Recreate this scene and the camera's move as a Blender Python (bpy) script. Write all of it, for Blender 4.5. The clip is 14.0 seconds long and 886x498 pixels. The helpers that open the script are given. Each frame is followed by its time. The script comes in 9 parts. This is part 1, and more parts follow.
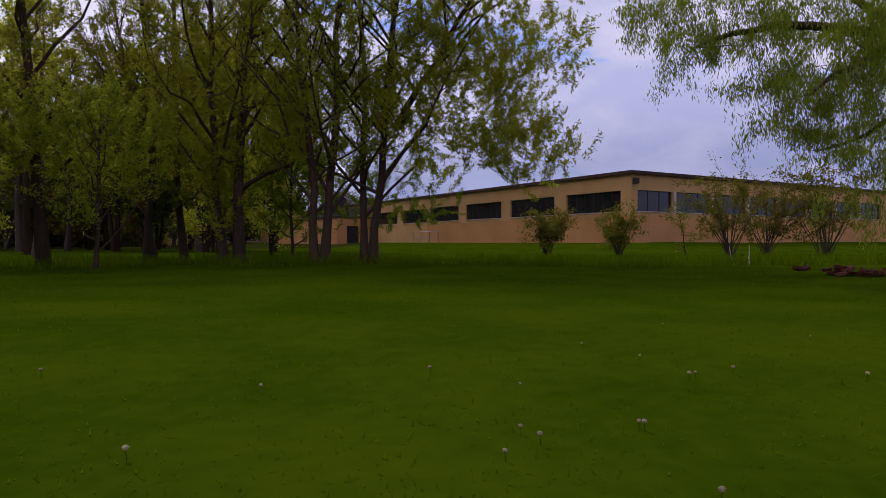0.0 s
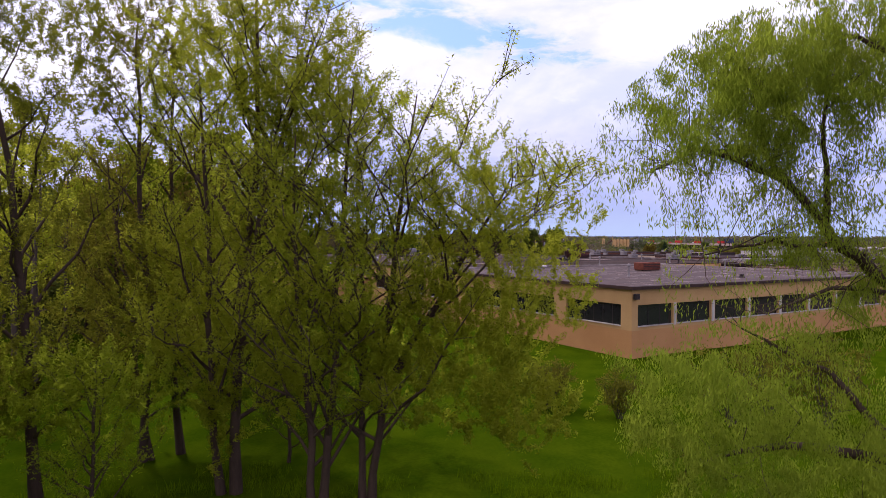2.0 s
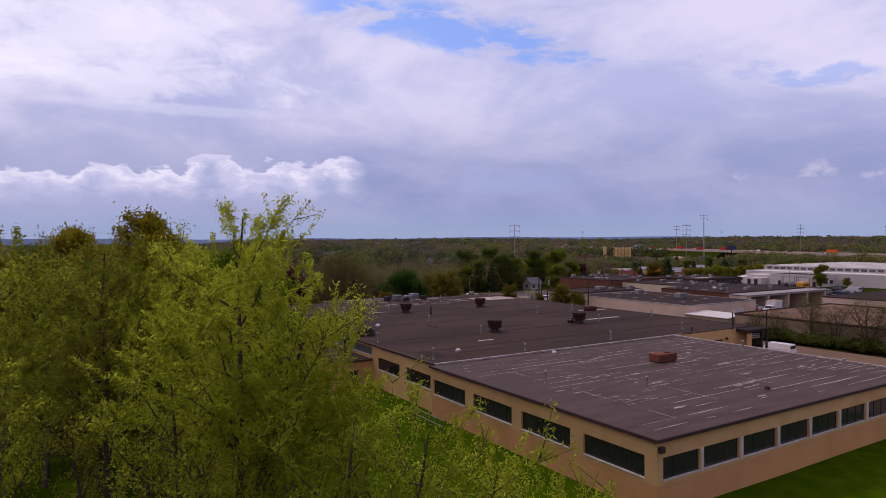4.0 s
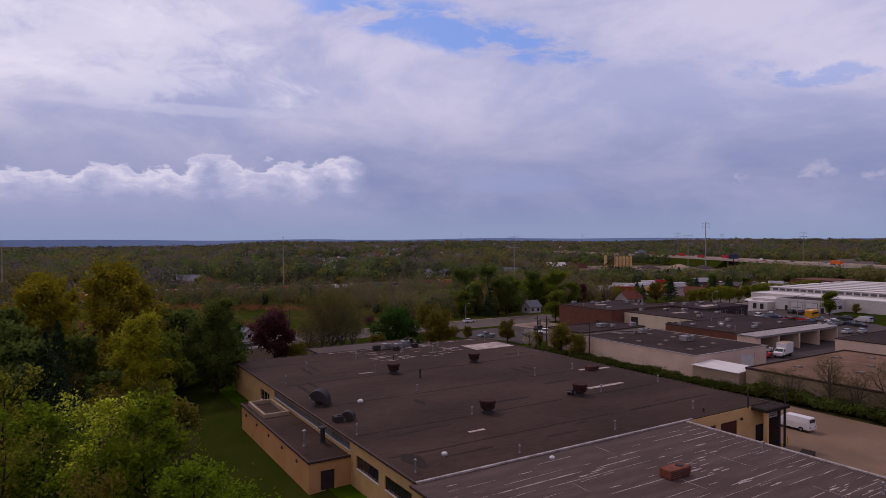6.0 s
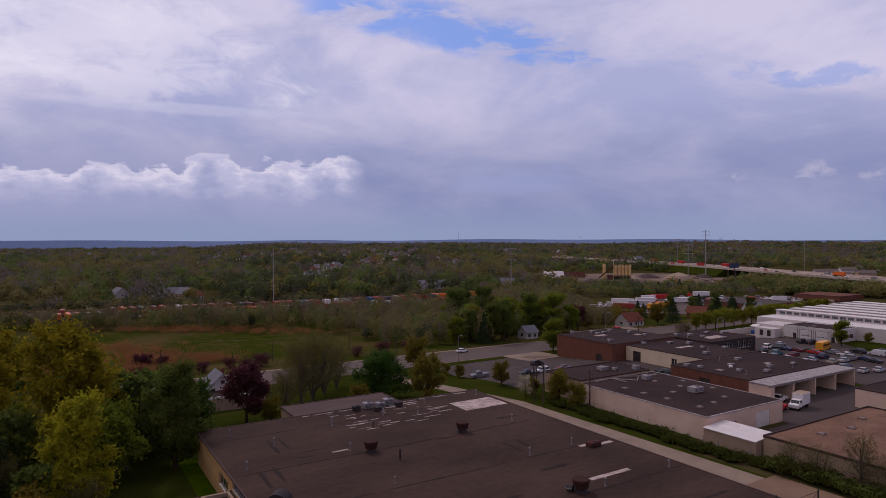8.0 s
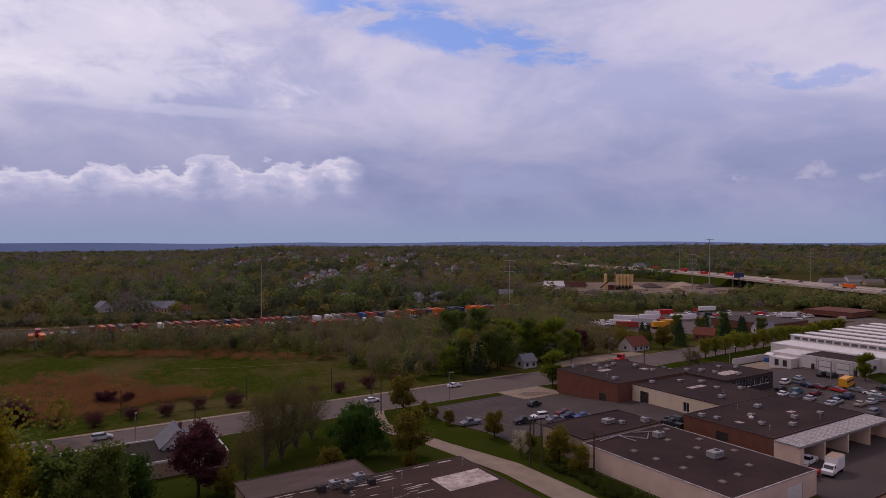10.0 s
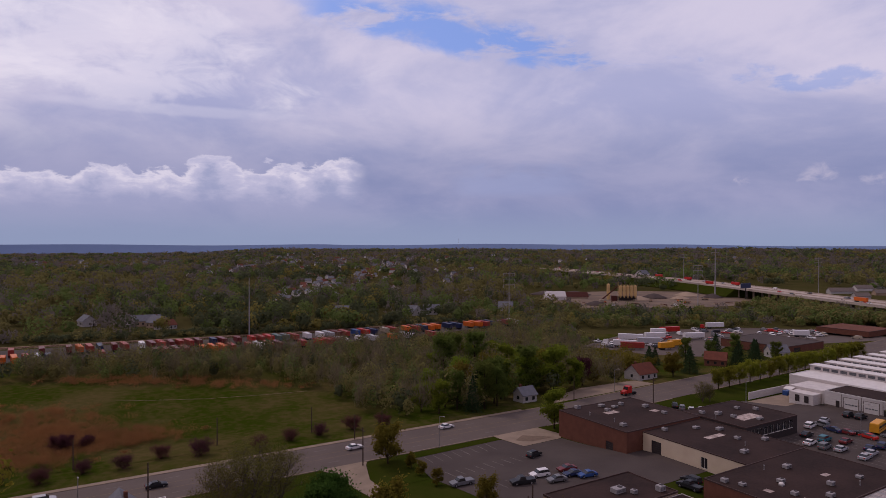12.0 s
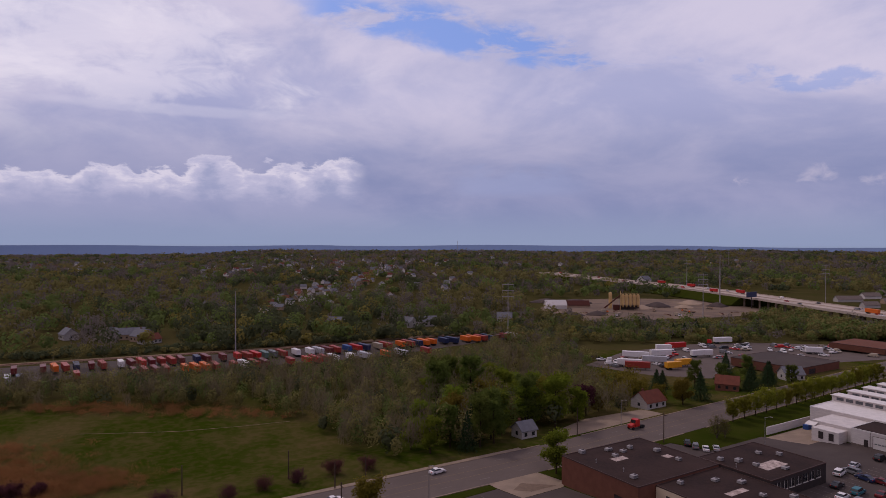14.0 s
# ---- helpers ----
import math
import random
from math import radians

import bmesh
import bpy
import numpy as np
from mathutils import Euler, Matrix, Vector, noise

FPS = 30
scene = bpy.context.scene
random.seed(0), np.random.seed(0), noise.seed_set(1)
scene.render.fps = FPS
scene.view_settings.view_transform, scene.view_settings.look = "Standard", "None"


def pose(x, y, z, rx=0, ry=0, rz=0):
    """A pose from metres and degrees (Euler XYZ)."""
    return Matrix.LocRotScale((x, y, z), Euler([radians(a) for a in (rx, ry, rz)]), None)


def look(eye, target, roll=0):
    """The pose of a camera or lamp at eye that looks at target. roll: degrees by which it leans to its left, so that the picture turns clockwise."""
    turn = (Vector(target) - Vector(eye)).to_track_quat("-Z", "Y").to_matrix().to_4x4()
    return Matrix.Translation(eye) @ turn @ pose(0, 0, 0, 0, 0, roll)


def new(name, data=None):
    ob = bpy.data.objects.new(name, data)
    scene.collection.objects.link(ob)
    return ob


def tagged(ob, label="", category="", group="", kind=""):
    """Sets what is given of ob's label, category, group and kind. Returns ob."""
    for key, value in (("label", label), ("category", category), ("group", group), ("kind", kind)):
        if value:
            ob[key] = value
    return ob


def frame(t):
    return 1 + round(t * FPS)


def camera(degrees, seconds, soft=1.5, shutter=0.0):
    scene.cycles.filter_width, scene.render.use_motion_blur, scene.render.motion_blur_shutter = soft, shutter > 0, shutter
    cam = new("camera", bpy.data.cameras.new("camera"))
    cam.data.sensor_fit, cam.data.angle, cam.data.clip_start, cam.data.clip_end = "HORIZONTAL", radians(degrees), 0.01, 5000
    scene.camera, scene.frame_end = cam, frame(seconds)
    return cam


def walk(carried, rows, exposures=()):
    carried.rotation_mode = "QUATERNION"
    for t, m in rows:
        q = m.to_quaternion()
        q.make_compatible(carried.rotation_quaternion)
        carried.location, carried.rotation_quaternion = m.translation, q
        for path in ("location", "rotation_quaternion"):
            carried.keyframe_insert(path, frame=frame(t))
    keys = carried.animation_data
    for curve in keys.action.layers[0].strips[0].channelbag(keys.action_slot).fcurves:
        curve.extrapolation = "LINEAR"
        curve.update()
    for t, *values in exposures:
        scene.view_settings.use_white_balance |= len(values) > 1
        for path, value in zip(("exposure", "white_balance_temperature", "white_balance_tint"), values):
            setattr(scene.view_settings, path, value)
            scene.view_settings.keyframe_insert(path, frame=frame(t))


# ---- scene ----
# Plan: a runs along the long front of the buildings (x), b away from it (y); z is up; the origin is the
# near corner of the yellow-brick works.
cam = camera(70.08, 14.0, soft=0.85)
PATH = [
    (0.0, -34.19, -30.72, 0.72, 89.32, 0.10, -31.45),
    (0.5, -34.19, -30.77, 2.41, 89.08, -0.38, -31.43),
    (1.0, -34.19, -30.78, 4.38, 89.36, -0.36, -31.43),
    (1.5, -34.15, -30.69, 6.53, 89.32, -0.66, -31.37),
    (2.0, -34.06, -30.37, 8.74, 89.24, -0.38, -31.57),
    (2.5, -33.89, -29.81, 11.04, 89.31, 0.12, -31.95),
    (3.0, -33.65, -29.05, 13.44, 89.32, 0.22, -31.54),
    (3.6, -33.22, -27.97, 16.39, 89.33, 0.22, -31.55),
    (6.0, -27.14, -21.28, 27.54, 89.32, 0.17, -31.52),
    (6.5, -25.36, -19.19, 29.86, 89.29, 0.14, -31.61),
    (7.0, -23.47, -17.01, 32.16, 89.30, 0.12, -31.66),
    (7.5, -21.41, -14.73, 34.48, 89.29, 0.10, -31.69),
    (8.0, -19.21, -12.37, 36.70, 89.29, 0.09, -31.71),
    (10.5, -4.47, 3.90, 46.42, 89.46, 0.06, -31.66),
    (11.0, -1.54, 7.28, 48.37, 89.50, 0.01, -31.63),
    (11.5, 1.37, 10.67, 50.35, 89.48, -0.03, -31.61),
    (12.0, 4.25, 14.07, 52.35, 89.51, -0.06, -31.59),
    (12.5, 7.11, 17.47, 54.30, 89.52, -0.10, -31.62),
    (13.0, 9.92, 20.87, 56.14, 89.56, -0.15, -31.70),
    (13.5, 12.69, 24.27, 57.82, 89.58, -0.16, -31.65),
    (14.0, 15.43, 27.65, 59.38, 89.51, -0.13, -31.60),
]
EXPOSURES = [(t, e, 6250 if t < 9 else 6400, 18) for t, e in ((0.0, 0.05), (0.5, 0.38), (1.0, 0.64), (1.5, 0.82), (2.0, 0.82), (2.5, 0.65), (3.0, 0.44), (3.6, 0.22), (6.0, -0.18), (8.2, -0.18), (10.3, -0.16), (14.0, -0.2))]
walk(cam, [(r[0], pose(*r[1:])) for r in PATH], EXPOSURES)

rng = np.random.default_rng(7)
TURN = radians(31.603)


def W(x, y):
    """Plan place of a point x metres right and y metres ahead of the take-off place, along the main view."""
    x, y = x - 13.023, y - 44.077
    c, s = math.cos(TURN), math.sin(TURN)
    return x * c + y * s, -x * s + y * c


def Wn(x, y):
    x, y = np.asarray(x, float) - 13.023, np.asarray(y, float) - 44.077
    c, s = math.cos(TURN), math.sin(TURN)
    return x * c + y * s, -x * s + y * c


def ahead(a, b):
    """The inverse of W."""
    c, s = math.cos(TURN), math.sin(TURN)
    return a * c - b * s + 13.023, a * s + b * c + 44.077


def smooth(lo, hi, v):
    t = np.clip((np.asarray(v, float) - lo) / (hi - lo), 0, 1)
    return t * t * (3 - 2 * t)


def lie(a, b):
    """Height of the land: level round the works, a shallow valley beyond the street, low hills far off."""
    a, b = np.asarray(a, float), np.asarray(b, float)
    x, y = ahead(a, b)
    z = 0.6 * smooth(-9, -1, a) * smooth(-9, -1, b) * (1 - smooth(38, 50, a)) * (1 - smooth(100, 112, b))
    z = z - 2.4 * smooth(116, 150, b) - 3.1 * smooth(182, 218, b) * (1 - 0.5 * smooth(120, 260, a))
    r = np.hypot(x, y)
    hill = 0.75 + 0.25 * np.sin(x * 0.0021 + 1.2) * np.cos(x * 0.0009 + y * 0.0006) + 0.12 * np.sin(x * 0.006 + 0.5)
    hill = hill * (1 - 0.9 * smooth(0.26, 0.40, -x / np.maximum(y, 1.0)))
    z = z + 26 * hill * smooth(560, 2900, y) - 20 * smooth(3000, 4200, r) * smooth(500, 1500, y)
    z = z + 0.05 * np.sin(a * 0.31) * np.cos(b * 0.27) * (1 - smooth(40, 80, r))
    return z


# ---- sky, sun ----
world = bpy.data.worlds.new("world")
scene.world = world
world.use_nodes = True
wt = world.node_tree
wt.nodes.clear()


def sky_nodes():
    N, L = wt.nodes, wt.links

    def val(op, a, b=None, clamp=False):
        n = N.new("ShaderNodeMath")
        n.operation, n.use_clamp = op, clamp
        for i, v in enumerate((a, b)):
            if v is None:
                continue
            if isinstance(v, (int, float)):
                n.inputs[i].default_value = v
            else:
                L.new(v, n.inputs[i])
        return n.outputs[0]

    def ramp(v, lo, hi, out0=0.0, out1=1.0):
        n = N.new("ShaderNodeMapRange")
        n.interpolation_type = "SMOOTHSTEP"
        for i, k in ((1, lo), (2, hi), (3, out0), (4, out1)):
            if isinstance(k, (int, float)):
                n.inputs[i].default_value = k
            else:
                L.new(k, n.inputs[i])
        L.new(v, n.inputs[0])
        return n.outputs[0]

    def vec(x, y, z):
        n = N.new("ShaderNodeCombineXYZ")
        for i, v in enumerate((x, y, z)):
            if isinstance(v, (int, float)):
                n.inputs[i].default_value = v
            else:
                L.new(v, n.inputs[i])
        return n.outputs[0]

    def cloud_noise(v, scale, detail, rough=0.55, warp=0.0):
        n = N.new("ShaderNodeTexNoise")
        n.inputs["Scale"].default_value, n.inputs["Detail"].default_value = scale, detail
        n.inputs["Roughness"].default_value, n.inputs["Distortion"].default_value = rough, warp
        L.new(v, n.inputs["Vector"])
        return n.outputs["Fac"]

    def mix(f, a, b):
        n = N.new("ShaderNodeMix")
        n.data_type = "RGBA"
        if isinstance(f, (int, float)):
            n.inputs["Factor"].default_value = f
        else:
            L.new(f, n.inputs["Factor"])
        for k, v in ((6, a), (7, b)):
            if isinstance(v, tuple):
                n.inputs[k].default_value = (*v, 1)
            else:
                L.new(v, n.inputs[k])
        return n.outputs[2]

    co = N.new("ShaderNodeTexCoord")
    turn = N.new("ShaderNodeMapping")
    turn.inputs["Rotation"].default_value = (0, 0, TURN)
    L.new(co.outputs["Generated"], turn.inputs["Vector"])
    sep = N.new("ShaderNodeSeparateXYZ")
    L.new(turn.outputs[0], sep.inputs[0])
    x, y, z = sep.outputs
    az = val("ARCTAN2", x, y)
    el = val("ARCSINE", z)
    # the high sheet of cloud, as a level layer seen from below
    lift = val("ADD", val("MAXIMUM", z, 0.0), 0.09)
    plane = vec(val("DIVIDE", x, lift), val("DIVIDE", y, lift), 3.1)
    big = cloud_noise(plane, 0.55, 6, 0.55, 0.6)
    fine = cloud_noise(plane, 2.2, 8, 0.62, 0.9)
    angles = vec(az, val("MULTIPLY", el, 2.2), 0.0)
    wisps = cloud_noise(angles, 7.0, 8, 0.6, 0.5)
    # the long rift of clear blue that falls from the middle to the right
    line = val("SUBTRACT", 0.322, val("MULTIPLY", az, 0.194))
    rift = val("SUBTRACT", el, line)
    streaky = cloud_noise(vec(val("ADD", az, val("MULTIPLY", el, 0.6)), val("MULTIPLY", el, 3.4), 2.4), 9.0, 8, 0.62, 0.35)
    rift = val("ADD", rift, val("MULTIPLY", val("SUBTRACT", wisps, 0.5), 0.10))
    gap = ramp(az, 0.10, 0.24, 0.036, 0.015)
    rift = val("SUBTRACT", 1.0, ramp(val("DIVIDE", val("ABSOLUTE", rift), gap), 0.25, 1.0))
    rift = val("MULTIPLY", val("MULTIPLY", rift, ramp(az, 0.15, 0.3, 1.0, 0.55)), val("MULTIPLY", ramp(az, -0.27, -0.17), ramp(val("ADD", streaky, ramp(az, 0.12, 0.2, 0.10, 0.0)), 0.44, 0.60)))
    soft = cloud_noise(angles, 3.2, 7, 0.58, 0.4)
    thin = ramp(val("ADD", val("MULTIPLY", big, 0.35), val("MULTIPLY", soft, 0.65)), 0.40, 0.62)
    sky = N.new("ShaderNodeTexSky")
    sky.sky_type, sky.sun_disc = "NISHITA", False
    sky.sun_elevation, sky.sun_rotation = radians(50), radians(-8)
    sky.altitude, sky.air_density, sky.dust_density = 250, 1.0, 1.2
    dim = N.new("ShaderNodeMix")
    dim.data_type, dim.blend_type = "RGBA", "MULTIPLY"
    dim.inputs["Factor"].default_value = 1
    L.new(sky.outputs[0], dim.inputs[6])
    dim.inputs[7].default_value = (0.095, 0.10, 0.12, 1)
    blue = dim.outputs[2]
    sheet = mix(thin, (0.443, 0.47, 0.69), (0.695, 0.665, 0.81))
    bright = ramp(val("SUBTRACT", wisps, val("MULTIPLY", val("ADD", az, 0.6), 0.25)), 0.42, 0.72)
    sheet = mix(val("MULTIPLY", bright, 0.8), sheet, (0.89, 0.855, 0.93))
    # the heaped bright cloud high on the left, and a thin streak under it
    def spot(a0, e0, ra, re):
        da, de = val("DIVIDE", val("SUBTRACT", az, a0), ra), val("DIVIDE", val("SUBTRACT", el, e0), re)
        return val("ADD", val("MULTIPLY", da, da), val("MULTIPLY", de, de))

    ragged = val("MULTIPLY", val("SUBTRACT", cloud_noise(angles, 11.0, 9, 0.62, 0.5), 0.5), 3.6)
    heap = ramp(val("ADD", spot(-0.50, 0.285, 0.22, 0.075), ragged), 1.25, 0.1)
    tail = ramp(val("ADD", spot(-0.47, 0.225, 0.11, 0.032), ragged), 1.2, 0.1)
    sheet = mix(val("MULTIPLY", val("MAXIMUM", heap, tail), 0.5), sheet, (0.93, 0.885, 0.96))
    thread = ramp(val("ADD", spot(-0.40, 0.192, 0.20, 0.009), val("MULTIPLY", ragged, 0.5)), 1.3, 0.2)
    sheet = mix(val("MULTIPLY", thread, 0.4), sheet, (0.80, 0.78, 0.90))
    col = mix(rift, sheet, mix(0.55, blue, (0.24, 0.38, 0.86)))
    # lower air: blue-grey and soft
    low = mix(ramp(soft, 0.35, 0.65), (0.268, 0.308, 0.505), (0.388, 0.403, 0.585))
    col = mix(ramp(el, 0.24, 0.085), col, low)
    # the bank of cumulus low down
    def billow(v, scale):
        n = N.new("ShaderNodeTexVoronoi")
        n.feature = "SMOOTH_F1"
        n.inputs["Scale"].default_value, n.inputs["Smoothness"].default_value = scale, 0.12
        L.new(v, n.inputs["Vector"])
        return n.outputs["Distance"]

    flat = vec(az, val("MULTIPLY", el, 0.55), 0.0)
    near = val("SUBTRACT", 0.55, billow(flat, 12.0))
    small = val("SUBTRACT", 0.45, billow(vec(az, el, 0.6), 26.0))
    lump = val("ADD", val("MULTIPLY", small, 0.020), val("MULTIPLY", val("SUBTRACT", cloud_noise(angles, 24.0, 7, 0.6, 0.3), 0.5), 0.062))
    top = val("ADD", val("ADD", 0.121, val("MULTIPLY", az, 0.045)), val("MULTIPLY", near, 0.008))
    for a0, wide, tall in ((-0.575, 0.04, 0.006), (-0.488, 0.035, 0.012), (-0.417, 0.03, 0.014), (-0.351, 0.045, 0.024), (-0.249, 0.032, 0.014), (-0.163, 0.042, 0.020)):
        off = val("DIVIDE", val("SUBTRACT", az, a0), wide)
        top = val("ADD", top, val("MULTIPLY", val("MAXIMUM", val("SUBTRACT", 1.0, val("MULTIPLY", off, off)), 0.0), tall))
    depth = val("ADD", val("SUBTRACT", top, el), lump)
    west = val("SUBTRACT", 1.0, ramp(az, -0.155, -0.115))
    body = val("MULTIPLY", ramp(depth, -0.002, 0.006), val("MULTIPLY", ramp(el, 0.035, 0.095), west))
    curl = val("ADD", depth, lump)
    crisp = cloud_noise(vec(az, val("MULTIPLY", el, 1.5), 1.3), 40.0, 6, 0.62, 0.5)
    curl = val("ADD", curl, val("MULTIPLY", val("SUBTRACT", crisp, 0.5), 0.034))
    shade = mix(ramp(curl, -0.004, 0.022), (0.80, 0.765, 0.865), (0.585, 0.58, 0.745))
    shade = mix(ramp(curl, 0.014, 0.065), shade, (0.375, 0.41, 0.60))
    col = mix(val("MULTIPLY", body, 0.9), col, shade)
    # small puffs and a darker bar to the right
    flecks = val("SUBTRACT", cloud_noise(vec(az, val("MULTIPLY", el, 1.3), 0.0), 34.0, 6, 0.6, 0.4), 0.5)
    for a0, e0, ra, re, much in ((0.447, 0.092, 0.017, 0.012, 0.45), (0.537, 0.097, 0.027, 0.014, 0.35), (0.606, 0.087, 0.024, 0.013, 0.35)):
        puff = ramp(val("ADD", spot(a0, e0, ra, re), val("MULTIPLY", flecks, 5.0)), 1.0, -0.6)
        col = mix(val("MULTIPLY", puff, much), col, (0.80, 0.72, 0.80))
    bar = val("MULTIPLY", val("MULTIPLY", ramp(az, 0.0, 0.05), ramp(az, 0.26, 0.15)), val("MULTIPLY", ramp(el, 0.068, 0.085), ramp(val("ADD", el, lump), 0.125, 0.095)))
    col = mix(val("MULTIPLY", bar, 0.6), col, (0.35, 0.40, 0.62))
    # haze at the skyline
    col = mix(ramp(el, 0.07, 0.0), col, (0.30, 0.365, 0.53))
    col = mix(ramp(el, 0.0, -0.02), col, (0.12, 0.14, 0.12))
    bg = N.new("ShaderNodeBackground")
    bg.inputs["Strength"].default_value = 1.0
    L.new(col, bg.inputs["Color"])
    out = N.new("ShaderNodeOutputWorld")
    L.new(bg.outputs[0], out.inputs["Surface"])


sky_nodes()
sun_data = bpy.data.lights.new("sun", "SUN")
sun_data.energy, sun_data.angle, sun_data.color = 1.35, radians(8), (1.0, 0.94, 0.85)
sun = new("sun", sun_data)
SUN_FROM = Vector((-0.14 * 0.643, 0.99 * 0.643, 0.766))
sun.matrix_world = look(SUN_FROM * 100, (0, 0, 0))


# ---- materials ----
def mat(name, col, col2=None, rough=0.85, scale=2.0, fine=25.0, bump=0.15, metal=0.0, vary=0.0, streak=(1, 1, 1), lo=0.35, hi=0.65, translucent=0.0, spec=0.06):
    m = bpy.data.materials.new(name)
    m.use_nodes = True
    nt = m.node_tree
    N, L = nt.nodes, nt.links
    p = N["Principled BSDF"]
    p.inputs["Roughness"].default_value, p.inputs["Metallic"].default_value = rough, metal
    p.inputs["Specular IOR Level"].default_value = spec
    col2 = col2 or tuple(c * 0.72 for c in col)
    # all base colours are warmed a little; those without translucency are darkened too
    k = 1.0 if translucent else 0.78
    col, col2 = [(c[0] * 1.07 * k, c[1] * 0.94 * k, c[2] * 0.92 * k) for c in (col, col2)]
    co = N.new("ShaderNodeTexCoord")
    mp = N.new("ShaderNodeMapping")
    mp.inputs["Scale"].default_value = streak
    L.new(co.outputs["Object"], mp.inputs[0])

    def noise_fac(s, d):
        n = N.new("ShaderNodeTexNoise")
        n.inputs["Scale"].default_value, n.inputs["Detail"].default_value = s, d
        L.new(mp.outputs[0], n.inputs["Vector"])
        r = N.new("ShaderNodeMapRange")
        r.inputs[1].default_value, r.inputs[2].default_value = lo, hi
        L.new(n.outputs["Fac"], r.inputs[0])
        return r.outputs[0], n.outputs["Fac"]

    f1, _ = noise_fac(scale, 4)
    f2, raw = noise_fac(fine, 3)
    mx = N.new("ShaderNodeMix")
    mx.data_type = "RGBA"
    mx.inputs[6].default_value, mx.inputs[7].default_value = (*col, 1), (*col2, 1)
    av = N.new("ShaderNodeMath")
    av.operation = "MULTIPLY_ADD"
    av.inputs[1].default_value = 0.65
    L.new(f1, av.inputs[0])
    sc = N.new("ShaderNodeMath")
    sc.operation = "MULTIPLY"
    sc.inputs[1].default_value = 0.35
    L.new(f2, sc.inputs[0])
    L.new(sc.outputs[0], av.inputs[2])
    L.new(av.outputs[0], mx.inputs["Factor"])
    colour = mx.outputs[2]
    if vary:
        hs = N.new("ShaderNodeHueSaturation")
        oi = N.new("ShaderNodeObjectInfo")
        ge = N.new("ShaderNodeNewGeometry")
        ad = N.new("ShaderNodeMath")
        ad.operation = "ADD"
        L.new(oi.outputs["Random"], ad.inputs[0])
        L.new(ge.outputs["Random Per Island"], ad.inputs[1])
        vr = N.new("ShaderNodeMapRange")
        vr.inputs[2].default_value, vr.inputs[3].default_value, vr.inputs[4].default_value = 2.0, 1 - vary, 1 + vary
        L.new(ad.outputs[0], vr.inputs[0])
        L.new(vr.outputs[0], hs.inputs["Value"])
        hr = N.new("ShaderNodeMapRange")
        hr.inputs[3].default_value, hr.inputs[4].default_value = 0.5 - vary * 0.05, 0.5 + vary * 0.05
        L.new(oi.outputs["Random"], hr.inputs[0])
        L.new(hr.outputs[0], hs.inputs["Hue"])
        L.new(colour, hs.inputs["Color"])
        colour = hs.outputs[0]
    L.new(colour, p.inputs["Base Color"])
    if bump:
        bp = N.new("ShaderNodeBump")
        bp.inputs["Strength"].default_value, bp.inputs["Distance"].default_value = bump, 0.03
        L.new(raw, bp.inputs["Height"])
        L.new(bp.outputs[0], p.inputs["Normal"])
    if translucent:
        tr = N.new("ShaderNodeBsdfTranslucent")
        L.new(colour, tr.inputs["Color"])
        ms = N.new("ShaderNodeMixShader")
        ms.inputs[0].default_value = translucent
        L.new(p.outputs[0], ms.inputs[1])
        L.new(tr.outputs[0], ms.inputs[2])
        L.new(ms.outputs[0], N["Material Output"].inputs["Surface"])
    return m


def leaf_mat(name, col, col2, vary=0.3, translucent=0.58, scale=0.12):
    return mat(name, col, col2, rough=0.9, spec=0.03, scale=scale, fine=1.3, bump=0, vary=vary, translucent=translucent)


